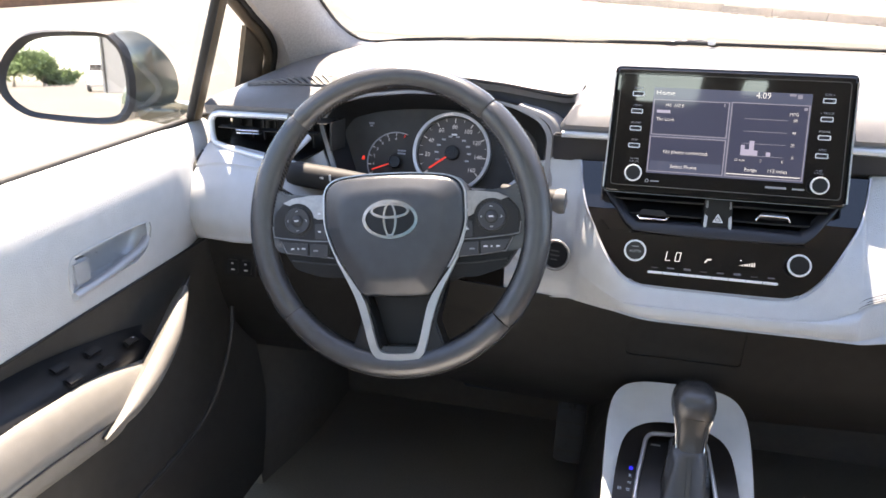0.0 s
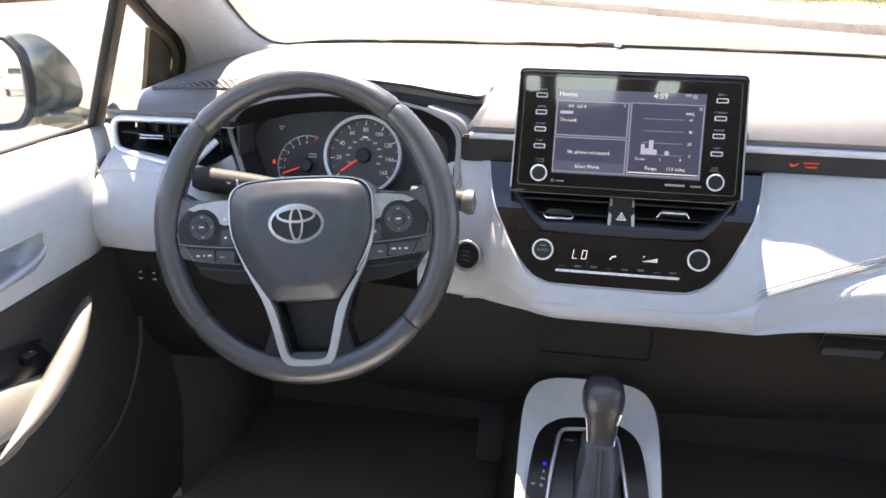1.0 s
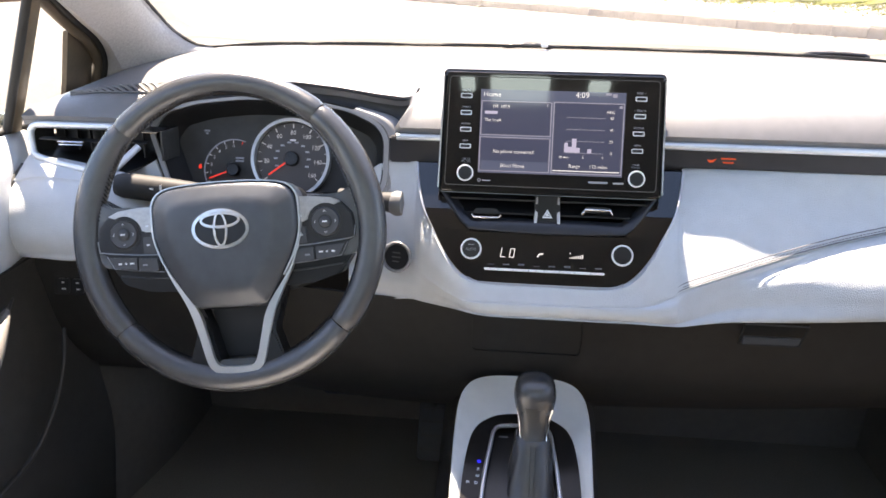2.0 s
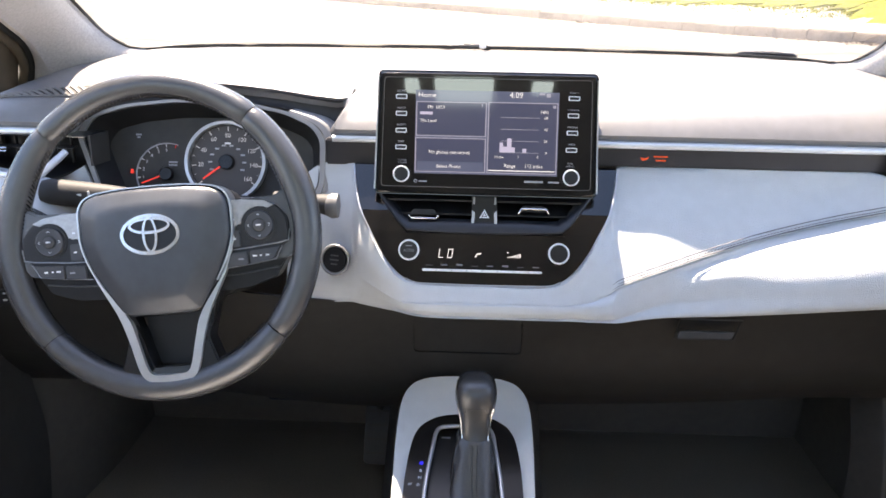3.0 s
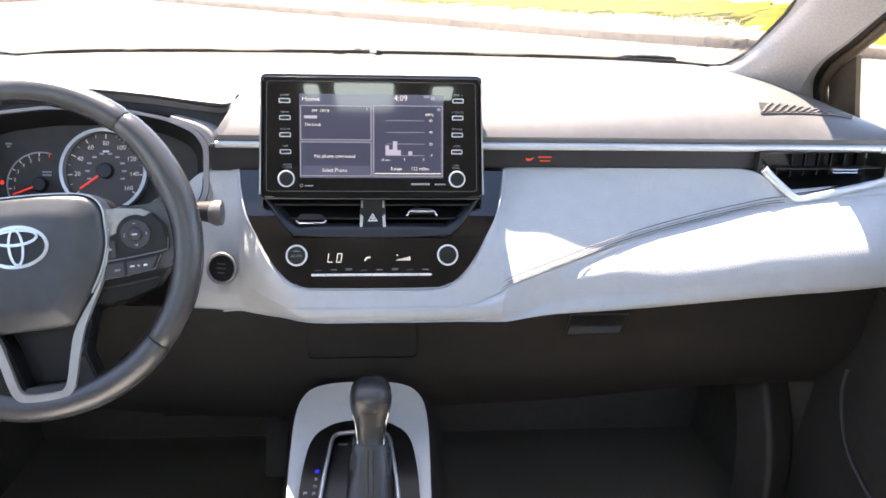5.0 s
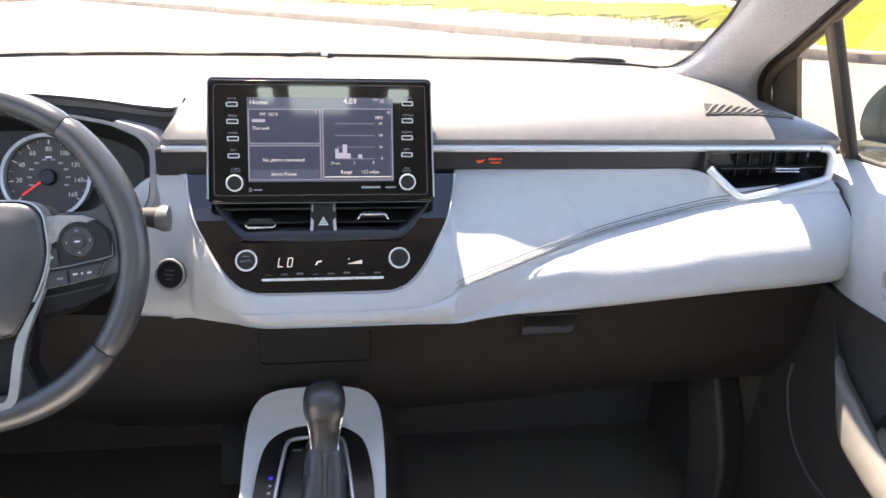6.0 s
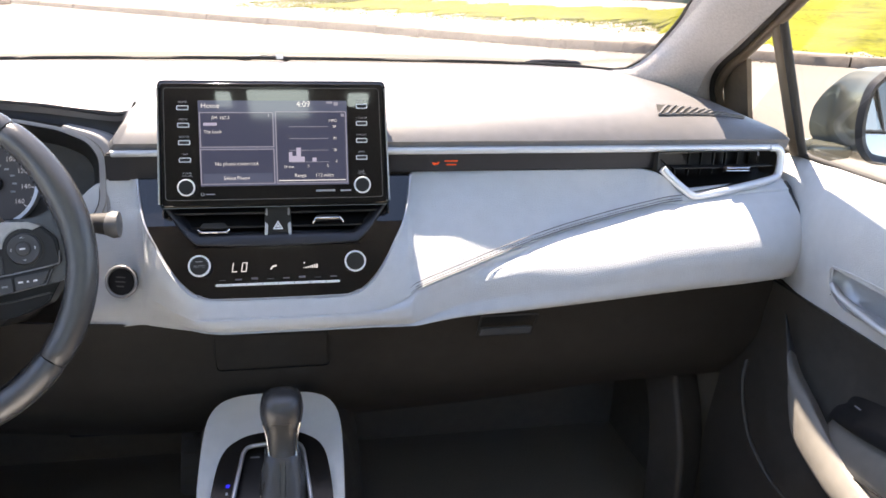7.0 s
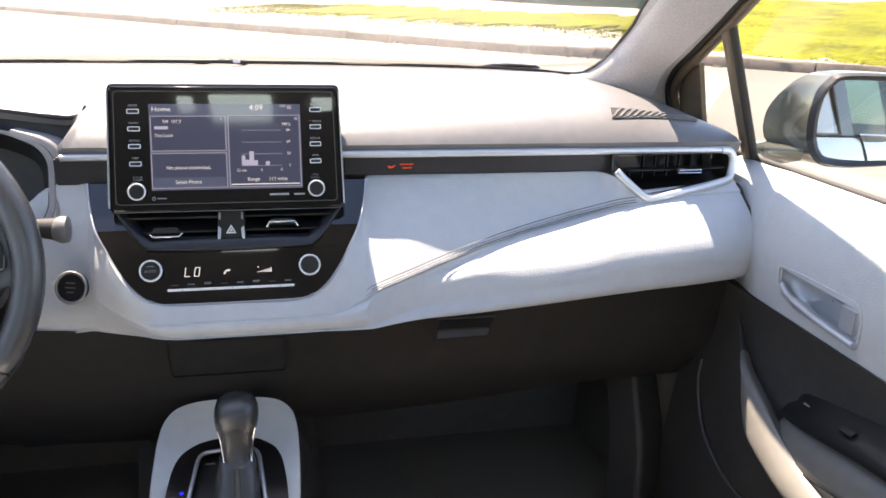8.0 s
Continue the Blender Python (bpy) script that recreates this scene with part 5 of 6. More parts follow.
for sgn in (-1, 1):
    flat = lambda pts: [(sgn * x, y) for x, y in pts]
    line = lambda pts, z: [tuple(WM @ Vector((sgn * x, y, z))) for x, y in pts]
    part("side_spoke", prism(rounded(flat([(0.070, 0.036), (0.100, 0.036), (0.138, 0.037), (0.163, 0.052), (0.167, 0.010), (0.164, -0.024), (0.152, -0.034), (0.134, -0.037), (0.105, -0.038), (0.060, -0.040)]), 0.006), -0.022, 0.006, WM, 0.004), LEATHER, wheel, "charcoal side spoke", smooth=50)
    part("spoke_cover", prism(rounded(flat([(0.150, -0.030), (0.132, -0.056), (0.100, -0.066), (0.055, -0.068), (0.060, -0.030)]), 0.004), -0.026, -0.002, WM, 0.004), SWITCHBLACK, wheel, "black lower spoke cover", smooth=50)
    part("spoke_crease", tube(line(((0.136, -0.045), (0.100, -0.049), (0.066, -0.051)), -0.0014), 0.0010, 6), KEYGREY, wheel, smooth=60)
    # brushed plate over the pods, cut round the control pad
    arc = [(0.121 + 0.0215 * math.cos(radians(a)), 0.0045 + 0.0215 * math.sin(radians(a))) for a in range(60, 186, 14)]
    part("spoke_plate", prism(flat([(0.068, 0.0355), (0.104, 0.0350), (0.128, 0.0320), (0.140, 0.0265), *arc, (0.068, 0.0025)]), 0.004, 0.0128, WM, 0.0008), BRUSHED, wheel, "brushed grey spoke plate", smooth=40)
    pod = part("button_pod", prism(rounded(flat([(0.078, 0.030), (0.112, 0.029), (0.140, 0.0265), (0.153, 0.012), (0.1545, -0.0145), (0.1440, -0.0200), (0.1365, -0.0345), (0.078, -0.0415)]), 0.004), 0.004, 0.0116, WM, 0.0018), PODBLACK, wheel, "black button pod", smooth=50)
    pad = at(WM, sgn * 0.121, 0.0045, 0.0116)
    part("pad_ring", band(disc(0.0196, 40), disc(0.0172, 40), 0, 0.0008, pad), RUBBER, pod)
    # Metal lines that also stand in for highlights on the pod's edges.
    part("pod_edge_line", tube(line(((0.076, -0.0218), (0.105, -0.0206), (0.140, -0.0172), (0.153, -0.0150), (0.1548, -0.002)), 0.0118), 0.0008, 6), EDGELINE, pod, "thin metal line, doubling as the pod's edge highlight", smooth=60)
    part("pod_edge_line", tube(line(((0.076, -0.0420), (0.108, -0.0392), (0.1368, -0.0352), (0.1448, -0.0205)), 0.0112), 0.0006, 6), EDGELINE, pod, "thin metal line, doubling as the pod's edge highlight", smooth=60)
    part("control_pad", lathe([(0.0168, 0), (0.0168, 0.0018), (0.0155, 0.0034), (0.0085, 0.0028), (0.0, 0.0028)], pad), KEYGREY, pod, smooth=40)
    part("button_groove", band(disc(0.0080, 32), disc(0.0066, 32), 0.0026, 0.0034, pad), RUBBER, pod)
    part("centre_button", lathe([(0.0066, 0.0026), (0.0066, 0.0045), (0.0056, 0.0052), (0.0, 0.0052)], pad), KEYGREY, pod, smooth=40)
    for spin in (0, 90, 180, 270):
        part("pad_mark", tube([tuple(at(pad, 0, 0, 0, spin) @ Vector(q)) for q in ((-0.0016, 0.0112, 0.0035), (0, 0.0126, 0.0035), (0.0016, 0.0112, 0.0035))], 0.00035, 4), WHITEPRINT, pod)
    part("pad_mark", rect(pad, -0.0028, -0.0008, 0.0028, 0.0008, 0.0053), WHITEPRINT, pod)
    for o, marks in (([(0.1075, -0.0390), (0.1345, -0.0352), (0.1425, -0.0215), (0.1075, -0.0240)], ((0.1135, 0.0050), (0.1205, 0.0022), (0.1280, 0.0040))), ([(0.0815, -0.0410), (0.1055, -0.0395), (0.1055, -0.0242), (0.0815, -0.0255)], ((0.0975, 0.0060),)), ([(0.0840, -0.0195), (0.0985, -0.0185), (0.0985, 0.0000), (0.0840, 0.0005)], ((0.0920, 0.0035),)), ([(0.0840, 0.0060), (0.0960, 0.0055), (0.0990, 0.0190), (0.0840, 0.0200)], ((0.0920, 0.0035),))):
        part("key", prism(rounded(flat(o), 0.0018), 0.0108, 0.0140, WM, 0.0009), KEYGREY if o[0][1] < 0.0 else BRUSHED, pod, smooth=40)
        cy = sum(q[1] for q in o) / 4
        for cx, w in marks:
            part("key_mark", rect(at(WM, sgn * cx, cy), -w / 2, -0.0010, w / 2, 0.0010, 0.0142), WHITEPRINT if w < 0.006 else GREYPRINT, pod)


# ---- end vents ----
def end_vent(sgn):
    v = thing("end_vent", "black dash end vent in a satin silver surround", "air vent", group="dash end vents", at=(sgn * 0.61, 0.03, 0.89))
    fit = (lambda b: b) if sgn > 0 else mirrored
    loop = [(0.676, 0.0400, 0.9325), (0.688, 0.039, 0.931), (0.694, 0.038, 0.922), (0.693, 0.035, 0.905), (0.688, 0.031, 0.8935), (0.676, 0.026, 0.890), (0.64, 0.013, 0.8865), (0.59, -0.003, 0.8825), (0.552, -0.014, 0.8795), (0.540, -0.015, 0.8800), (0.532, -0.010, 0.8850), (0.520, 0.006, 0.8970), (0.509, 0.026, 0.9100), (0.503, 0.050, 0.9160)]
    if sgn > 0:
        loop = loop[:6] + [(0.644, 0.019, 0.885), (0.601, 0.0155, 0.8775), (0.5675, 0.0135, 0.872), (0.556, 0.0135, 0.872), (0.546, 0.016, 0.878), (0.528, 0.022, 0.893), (0.5125, 0.0265, 0.9075)]
    else:
        loop = loop[:8] + [(0.580, -0.006, 0.8815), (0.568, -0.007, 0.8822), (0.560, -0.002, 0.8865), (0.550, 0.012, 0.8975), (0.541, 0.030, 0.9090)]
    part("surround", fit(tube(spline(loop, 90), 0.0056 if sgn > 0 else 0.0047, 10)), TRIM, v, "satin silver surround", smooth=60)
    well = [[(0.515, 0.030, 0.928), (0.60, 0.034, 0.928), (0.690, 0.036, 0.928)], [(0.515, 0.075, 0.925), (0.60, 0.085, 0.925), (0.69, 0.085, 0.925)], [(0.535, 0.075, 0.885), (0.60, 0.080, 0.887), (0.69, 0.08, 0.892)], [(0.556, 0.018, 0.876), (0.60, 0.021, 0.8815), (0.688, 0.034, 0.894)]]
    part("well", fit(skin(well, 16, 10, 0.003, (0, 1, 0))), PODBLACK, v, smooth=50)
    for x in (0.512, 0.691):
        part("well_end", fit(skin([[(x, 0.036, 0.929), (x, 0.087, 0.926)], [(x, 0.034, 0.890), (x, 0.082, 0.886)]], thick=0.003, back=(1 if x > 0.6 else -1, 0, 0))), BLACK, v)
    for k in range(7):
        x = 0.545 + 0.021 * k
        y0 = 0.012 + 0.20 * max(0, x - 0.55)
        part("vane", fit(skin([[(x, y0 + 0.042, 0.8885 + (x - 0.545) * 0.03), (x, y0 + 0.042, 0.926)], [(x + 0.004, y0 + 0.055, 0.889), (x + 0.004, y0 + 0.055, 0.926)]], thick=0.0018, back=(1, 0, 0))), PODBLACK, v, "dark upright vane")
    bz = 0.9065 if sgn > 0 else 0.9125
    part("blade", fit(skin([[(0.530, 0.030, bz), (0.61, 0.029, bz), (0.684, 0.038, bz)], [(0.530, 0.042, bz + 0.001), (0.61, 0.041, bz + 0.001), (0.684, 0.048, bz + 0.001)]], thick=0.0014, back=(0, 0, 1))), PODBLACK, v, "satin black blade", smooth=50)
    tx_, tz_ = (0.6185, 0.9075) if sgn > 0 else (0.627, 0.9135)
    tab = part("tab", fit(box(0.034, 0.012, 0.0055, Matrix.Translation((tx_, 0.0235, tz_)), 0.0018)), SATIN, v, smooth=40)
    part("tab_edge", fit(tube([(tx_ - 0.017, 0.0170, tz_ - 0.002), (tx_ + 0.017, 0.0170, tz_ - 0.002), (tx_ + 0.017, 0.0170, tz_ + 0.002), (tx_ - 0.017, 0.0170, tz_ + 0.002)], 0.0009, 6, closed=True)), CHROME, tab, "chrome edge", smooth=60)
    return v


end_vent(1)
end_vent(-1)

# ---- centre console and gear shifter ----
def slope(y, lift=0.0):
    return 0.600 + 0.364 * y + lift


console = thing("centre_console", "black centre console with a light grey shifter surround", "console", at=(-0.017, -0.2, 0.30))
rows = []
for y in (0.10, 0.04, 0.024, 0.015, -0.05, -0.16, -0.27, -0.29, -0.50, -0.75, -0.90):
    t = slope(min(y, 0.02)) if y > -0.2 else slope(-0.2) - 0.02 * (-0.2 - y)
    t -= 0.062 if -0.28 < y < 0.05 else 0.012
    rows.append([(-0.150, y, 0.28), (-0.132, y, t - 0.10), (-0.116, y, t - 0.03), (-0.100, y, t), (-0.06, y, t), (0.026, y, t), (0.066, y, t), (0.082, y, t - 0.03), (0.098, y, t - 0.10), (0.116, y, 0.28)])
part("console_body", skin(rows, 30, 0, 0.004, (0, 0, -1)), BLACK, console, "black console body", smooth=45)
SMX = tilted(-0.017, 0.0, 0.600, 90 - 20)      # X right, Y forward up the slope, Z out of it


def sl(pts):
    return [(x, y / math.cos(radians(20))) for x, y in pts]


o1 = sl([(-0.084, -0.30), (-0.087, -0.156), (-0.0885, -0.090), (-0.087, -0.035), (-0.079, -0.006), (-0.062, 0.009), (-0.030, 0.0155), (0.030, 0.0155), (0.062, 0.009), (0.079, -0.006), (0.087, -0.035), (0.0885, -0.090), (0.087, -0.156), (0.084, -0.30)])
o2 = sl([(-0.072, -0.30), (-0.074, -0.156), (-0.0695, -0.088), (-0.060, -0.058), (-0.042, -0.043), (-0.026, -0.0375), (-0.010, -0.0355), (0.010, -0.0355), (0.026, -0.0375), (0.042, -0.043), (0.060, -0.058), (0.0695, -0.088), (0.074, -0.156), (0.072, -0.30)])
o3 = sl([(-0.048, -0.30), (-0.048, -0.156), (-0.0395, -0.079), (-0.0365, -0.063), (-0.031, -0.0565), (-0.022, -0.0545), (-0.008, -0.0535), (0.008, -0.0535), (0.022, -0.0545), (0.031, -0.0565), (0.0365, -0.063), (0.0395, -0.079), (0.048, -0.156), (0.048, -0.30)])
mid = [((a[0] + b[0]) / 2, (a[1] + b[1]) / 2) for a, b in zip(o1, o2)]
lines = [[tuple(SMX @ Vector((*p, h))) for p in spline(o, 60)] for o, h in ((o1, -0.012), (o1, -0.001), ([(x * 0.985, y) for x, y in o1], 0.001), (mid, -0.005), (o2, -0.012), (o2, -0.016))]
part("surround", skin(lines, thick=0.003, back=(0, 0, -1)), SURROUND, console, "light grey shifter surround", smooth=50)
lines = [[tuple(SMX @ Vector((*p, h))) for p in spline(o, 60)] for o, h in ((o2, -0.012), (o3, -0.013))]
plate = part("shift_plate", skin(lines, thick=0.003, back=(0, 0, -1)), PLATE, console, "gloss black shift plate", smooth=50)
q = [tuple(SMX @ Vector((*p, -0.012))) for p in spline(o3, 60)]
part("plate_trim", tube(q, 0.0028, 8), SILVER, console, "satin silver trim", smooth=60)
part("shift_well", prism(o3, -0.032, -0.026, SMX), SATIN, console)
lettering("shift_letter", "P", 0.0042, at(SMX, -0.0535, -0.1155, -0.0118), BLUE, plate, "CENTER")
part("shift_lamp", prism(rrect(0.0050, 0.0050, 0.002, 3, -0.0535, -0.1155), -0.0124, -0.0120, SMX), BLUE, plate, "lit blue park lamp")
for ch, x, y in (("R", -0.0538, -0.1270), ("N", -0.0545, -0.1370), ("D", -0.0555, -0.1470), ("M", -0.0660, -0.1465)):
    lettering("shift_letter", ch, 0.0042, at(SMX, x, y, -0.0118), WHITEPRINT, plate, "CENTER")
part("shift_slot", rect(SMX, -0.030, -0.0675, -0.018, -0.0650, -0.0255), GREYPRINT, console)

shift = thing("gear_shifter", "dark leather gear shifter knob with silver edges", "gear lever", at=(-0.006, -0.09, 0.52))
KX, KY = -0.0035, -0.066
levels = [(z + 0.003, a, b, dy) for z, a, b, dy in [(0.576, 0.0182, 0.0165, -0.0190), (0.584, 0.0186, 0.0172, -0.0152), (0.596, 0.0198, 0.0185, -0.0105), (0.607, 0.0222, 0.0212, -0.0065), (0.617, 0.0252, 0.0242, -0.0035), (0.628, 0.0268, 0.0263, -0.001), (0.639, 0.0252, 0.025, 0.0), (0.6465, 0.0215, 0.021, 0.001), (0.6510, 0.014, 0.014, 0.002), (0.6525, 0.006, 0.006, 0.002), (0.6526, 0.0003, 0.0003, 0.002)]]
ncol = 28
rows = []
for z, a, b, dy in levels:
    ring = []
    for i in range(ncol + 1):
        t = 2 * math.pi * i / ncol
        c, s = math.cos(t), math.sin(t)
        e = 0.75
        ring.append((KX + a * math.copysign(abs(c) ** e, c), KY + dy + b * math.copysign(abs(s) ** e, s), z))
    rows.append(ring)
bmk = skin(rows, 30)
bmesh.ops.remove_doubles(bmk, verts=bmk.verts, dist=1e-6)
part("knob", bmk, LEATHER, shift, "charcoal leather knob", smooth=60)
face = []
for (z, a, b, dy), wd in zip(levels[:5], (0.70, 0.76, 0.80, 0.72, 0.45)):
    face.append([(KX + a * wd * u, KY + dy - b * (1 - abs(u * wd) ** 2.7) ** 0.375 - 0.0004, z + 0.003) for u in np.linspace(-1, 1, 13)])
part("knob_plate", skin(face, 16, 0, 0.002, (0, 1, 0)), GUNMETAL, shift, "gunmetal front plate", smooth=60)
for sgn in (-1, 1):
    pts = [(KX + sgn * (a + 0.0004) * 0.88, KY + dy - b * 0.62, z) for z, a, b, dy in levels[:5]]
    part("silver_edge", tube(spline(pts, 16), 0.0016, 8), CHROME, shift, "chrome edge", smooth=60)
rows = []
for z, a, b, dy in ((0.583, 0.0192, 0.0178, -0.0157), (0.5775, 0.0225, 0.0208, -0.0190), (0.566, 0.0245, 0.0230, -0.0250), (0.550, 0.0268, 0.0250, -0.0345), (0.535, 0.029, 0.0270, -0.0440), (0.520, 0.031, 0.030, -0.055), (0.500, 0.033, 0.034, -0.068)):
    rows.append([(KX - 0.001 + a * math.copysign(abs(math.cos(t)) ** 0.8, math.cos(t)) + 0.0012 * math.sin(7 * t + z * 300), KY + dy + b * math.copysign(abs(math.sin(t)) ** 0.8, math.sin(t)), z) for t in np.linspace(0, 2 * math.pi, 37)])
bmk = skin(rows, 22)
bmesh.ops.remove_doubles(bmk, verts=bmk.verts, dist=1e-6)
boot = part("boot", bmk, LEATHER, shift, "charcoal leather boot", smooth=60)
for dx in (-0.003, 0.003):
    part("boot_seam", tube([(KX + dx, KY - 0.0400, 0.5775), (KX + dx, KY - 0.0482, 0.566), (KX + dx, KY - 0.0597, 0.550), (KX + dx, KY - 0.0712, 0.535), (KX + dx, KY - 0.0855, 0.520)], 0.0006, 5), SATIN, boot)

tray = thing("storage_tray", "black recessed storage tray under the dash", "tray", at=(-0.01, 0.03, 0.66))
part("tray_edge", band(rrect(0.150, 0.060, 0.008), rrect(0.148, 0.058, 0.007), 0, 0.0022, tilted(-0.016, 0.0165, 0.670, -12)), LOWDASH, tray, smooth=40)
part("tray_back", prism(rrect(0.144, 0.054, 0.006), -0.004, 0.001, tilted(-0.016, 0.0165, 0.670, -12)), LOWDASH, tray)

knee = thing("switch_row", "small black switch row under the driver's vent", "switch", at=(-0.66, 0.02, 0.70))
KN_M = tilted(-0.652, 0.0085, 0.716, 12)
part("plate", prism(rrect(0.052, 0.034, 0.003), -0.003, 0.003, KN_M, 0.001), LOWDASH, knee, smooth=40)
for k in range(2):
    b = part("rocker", prism(rrect(0.018, 0.020, 0.003, 4, -0.010 + 0.021 * k, -0.003), 0.003, 0.006, KN_M, 0.001), SATIN, knee, smooth=40)
    for j in (-1, 1):
        part("rocker_mark", rect(KN_M, -0.012 + 0.021 * k, -0.003 + 0.0045 * j - 0.0012, -0.008 + 0.021 * k + 0.002 * (j < 0), -0.003 + 0.0045 * j + 0.0012, 0.0062), WHITEPRINT, b)

for nm, x, w, h, lab in (("brake_pedal", -0.315, 0.085, 0.050, "wide black rubber brake pedal"), ("accelerator_pedal", -0.165, 0.050, 0.120, "tall black accelerator pedal")):
    pd = thing(nm, lab, "pedal", at=(x, 0.2, 0.3))
    m = tilted(x, 0.235, 0.452 if nm[0] == "b" else 0.37, 35)
    part("pad", prism(rrect(w, h, 0.010), 0, 0.012, m, 0.004), DARK, pd, smooth=40)
    for k in range(4):
        part("rib", rect(m, -w * 0.4, -h * 0.36 + h * 0.2 * k, w * 0.4, -h * 0.36 + h * 0.2 * k + 0.004, 0.012, 0.002), BLACK, pd)
    part("arm", tube([tuple(m @ Vector((0, 0, 0))), (x, 0.30, 0.50), (x, 0.41, 0.62)], 0.009, 8), BLACK, pd, smooth=50)


# ---- doors ----
def door(sgn):
    fit = (lambda b: b) if sgn > 0 else mirrored

    def high(b):
        """Lifts the driver's door trim below the belt line to fit the camera's view."""
        for v in b.verts:
            v.co.z += (0.013 if sgn < 0 else 0.0) * min(1, max(0, (0.905 - v.co.z) / 0.11))
        return fit(b)

    dr_ = thing("front_door", "front door with a light grey upper panel and black lower panel", "door", group="front doors", at=(sgn * 0.72, -0.4, 0.30))
    prof = [(0.738, 0.917), (0.727, 0.916), (0.714, 0.908), (0.703, 0.893), (0.694, 0.870), (0.690, 0.842), (0.689, 0.815), (0.690, 0.790), (0.692, 0.770), (0.694, 0.748)]
    ys = np.linspace(0.085, -0.96, 180)
    pr = spline([(x, 0, z) for x, z in prof], 46)
    rows = [[(p[0] - 0.006 * math.sin((0.085 - y) * 1.6) * min(1, max(0, (0.93 - p[2]) / 0.05)) + 0.012 * min(1, max(0, (y + 0.06) / 0.06)), y, p[2]) for p in pr] for y in ys]
    b = skin(rows)
    hy, hz = (-0.026, 0.007) if sgn < 0 else (0.0, 0.0)
    dead = [f for f in b.faces if -0.252 + hy < f.calc_center_median().y < -0.122 + hy and 0.7745 + hz < f.calc_center_median().z < 0.8115 + hz]
    bmesh.ops.delete(b, geom=dead, context="FACES")
    part("upper_panel", high(b), PAD, dr_, "light grey grained upper panel", smooth=50)
    low = [(0.694, 0.7475), (0.699, 0.735), (0.703, 0.70), (0.700, 0.66), (0.690, 0.60), (0.680, 0.52), (0.672, 0.42), (0.69, 0.27)]
    b = skin([[(x, y, z) for x, z in low] for y in (0.085, -0.1, -0.3, -0.6, -0.96)], 30, 24, 0.004, (1, 0, 0))
    part("lower_panel", high(b), DOORLOW, dr_, "black grained lower panel", smooth=50)
    part("panel_seam", high(tube([(0.6935 - 0.006 * math.sin((0.085 - y) * 1.6), y, 0.7475) for y in np.linspace(0.085, -0.96, 30)], 0.0018, 6)), RUBBER, dr_, smooth=60)
    part("belt_seal", fit(tube([(0.741, y, 0.917) for y in np.linspace(0.10, -0.96, 12)], 0.0050, 8)), RUBBER, dr_, "black belt seal", smooth=60)
    part("outer_skin", fit(skin([[(0.765, 0.30, 0.30), (0.80, 0.30, 0.55), (0.800, 0.30, 0.78), (0.766, 0.30, 0.900), (0.748, 0.30, 0.904)], [(0.765, -0.96, 0.30), (0.80, -0.96, 0.55), (0.800, -0.96, 0.78), (0.766, -0.96, 0.900), (0.748, -0.96, 0.904)]], 12, 20, 0.004, (-1, 0, 0))), PAINT, dr_, "grey-green painted outer skin", smooth=50)
    # handle
    rec = [(-0.112, 0.813), (-0.160, 0.8165), (-0.255, 0.8175), (-0.265, 0.805), (-0.266, 0.772), (-0.250, 0.7675), (-0.150, 0.7675), (-0.128, 0.776), (-0.114, 0.793)]
    ro = rounded(rec, 0.008, 4)
    MD = Matrix(((0, 0, -1, 0.6850), (1, 0, 0, hy), (0, 1, 0, hz), (0, 0, 0, 1)))
    cy, cz = -0.190, 0.793
    sc = lambda k: [(cy + (y - cy) * k, cz + (z - cz) * k) for y, z in ro]
    hd = part("handle_bezel", high(band(sc(1.005), sc(0.965), -0.004, 0.0006, MD)), PADSOFT, dr_, "light grey handle bezel", smooth=40)
    bowl = [[tuple(MD @ Vector((y, z, h))) for y, z in sc(k) + sc(k)[:1]] for k, h in ((0.98, 0.0), (0.94, -0.014), (0.80, -0.022), (0.3, -0.024), (0.02, -0.024))]
    part("handle_bowl", high(skin(bowl)), HANDLE, hd, smooth=50)
    lever = spline([(0.690, -0.118, 0.790), (0.687, -0.140, 0.7805), (0.6845, -0.19, 0.7745), (0.684, -0.235, 0.7710), (0.684, -0.264, 0.7700)], 22)
    part("handle_lever", high(tube([(p[0], p[1] + hy, p[2] + hz) for p in lever], [0.003] + [0.0052] * 6 + [0.0062] * 15, 10, flat=0.8)), HANDLE, hd, "satin silver lever", smooth=60)
    part("lock_block", high(box(0.014, 0.028, 0.032, Matrix.Translation((0.690, -0.246 + hy, 0.7935 + hz)), 0.003)), HANDLE, hd, smooth=40)
    # armrest
    arm = []
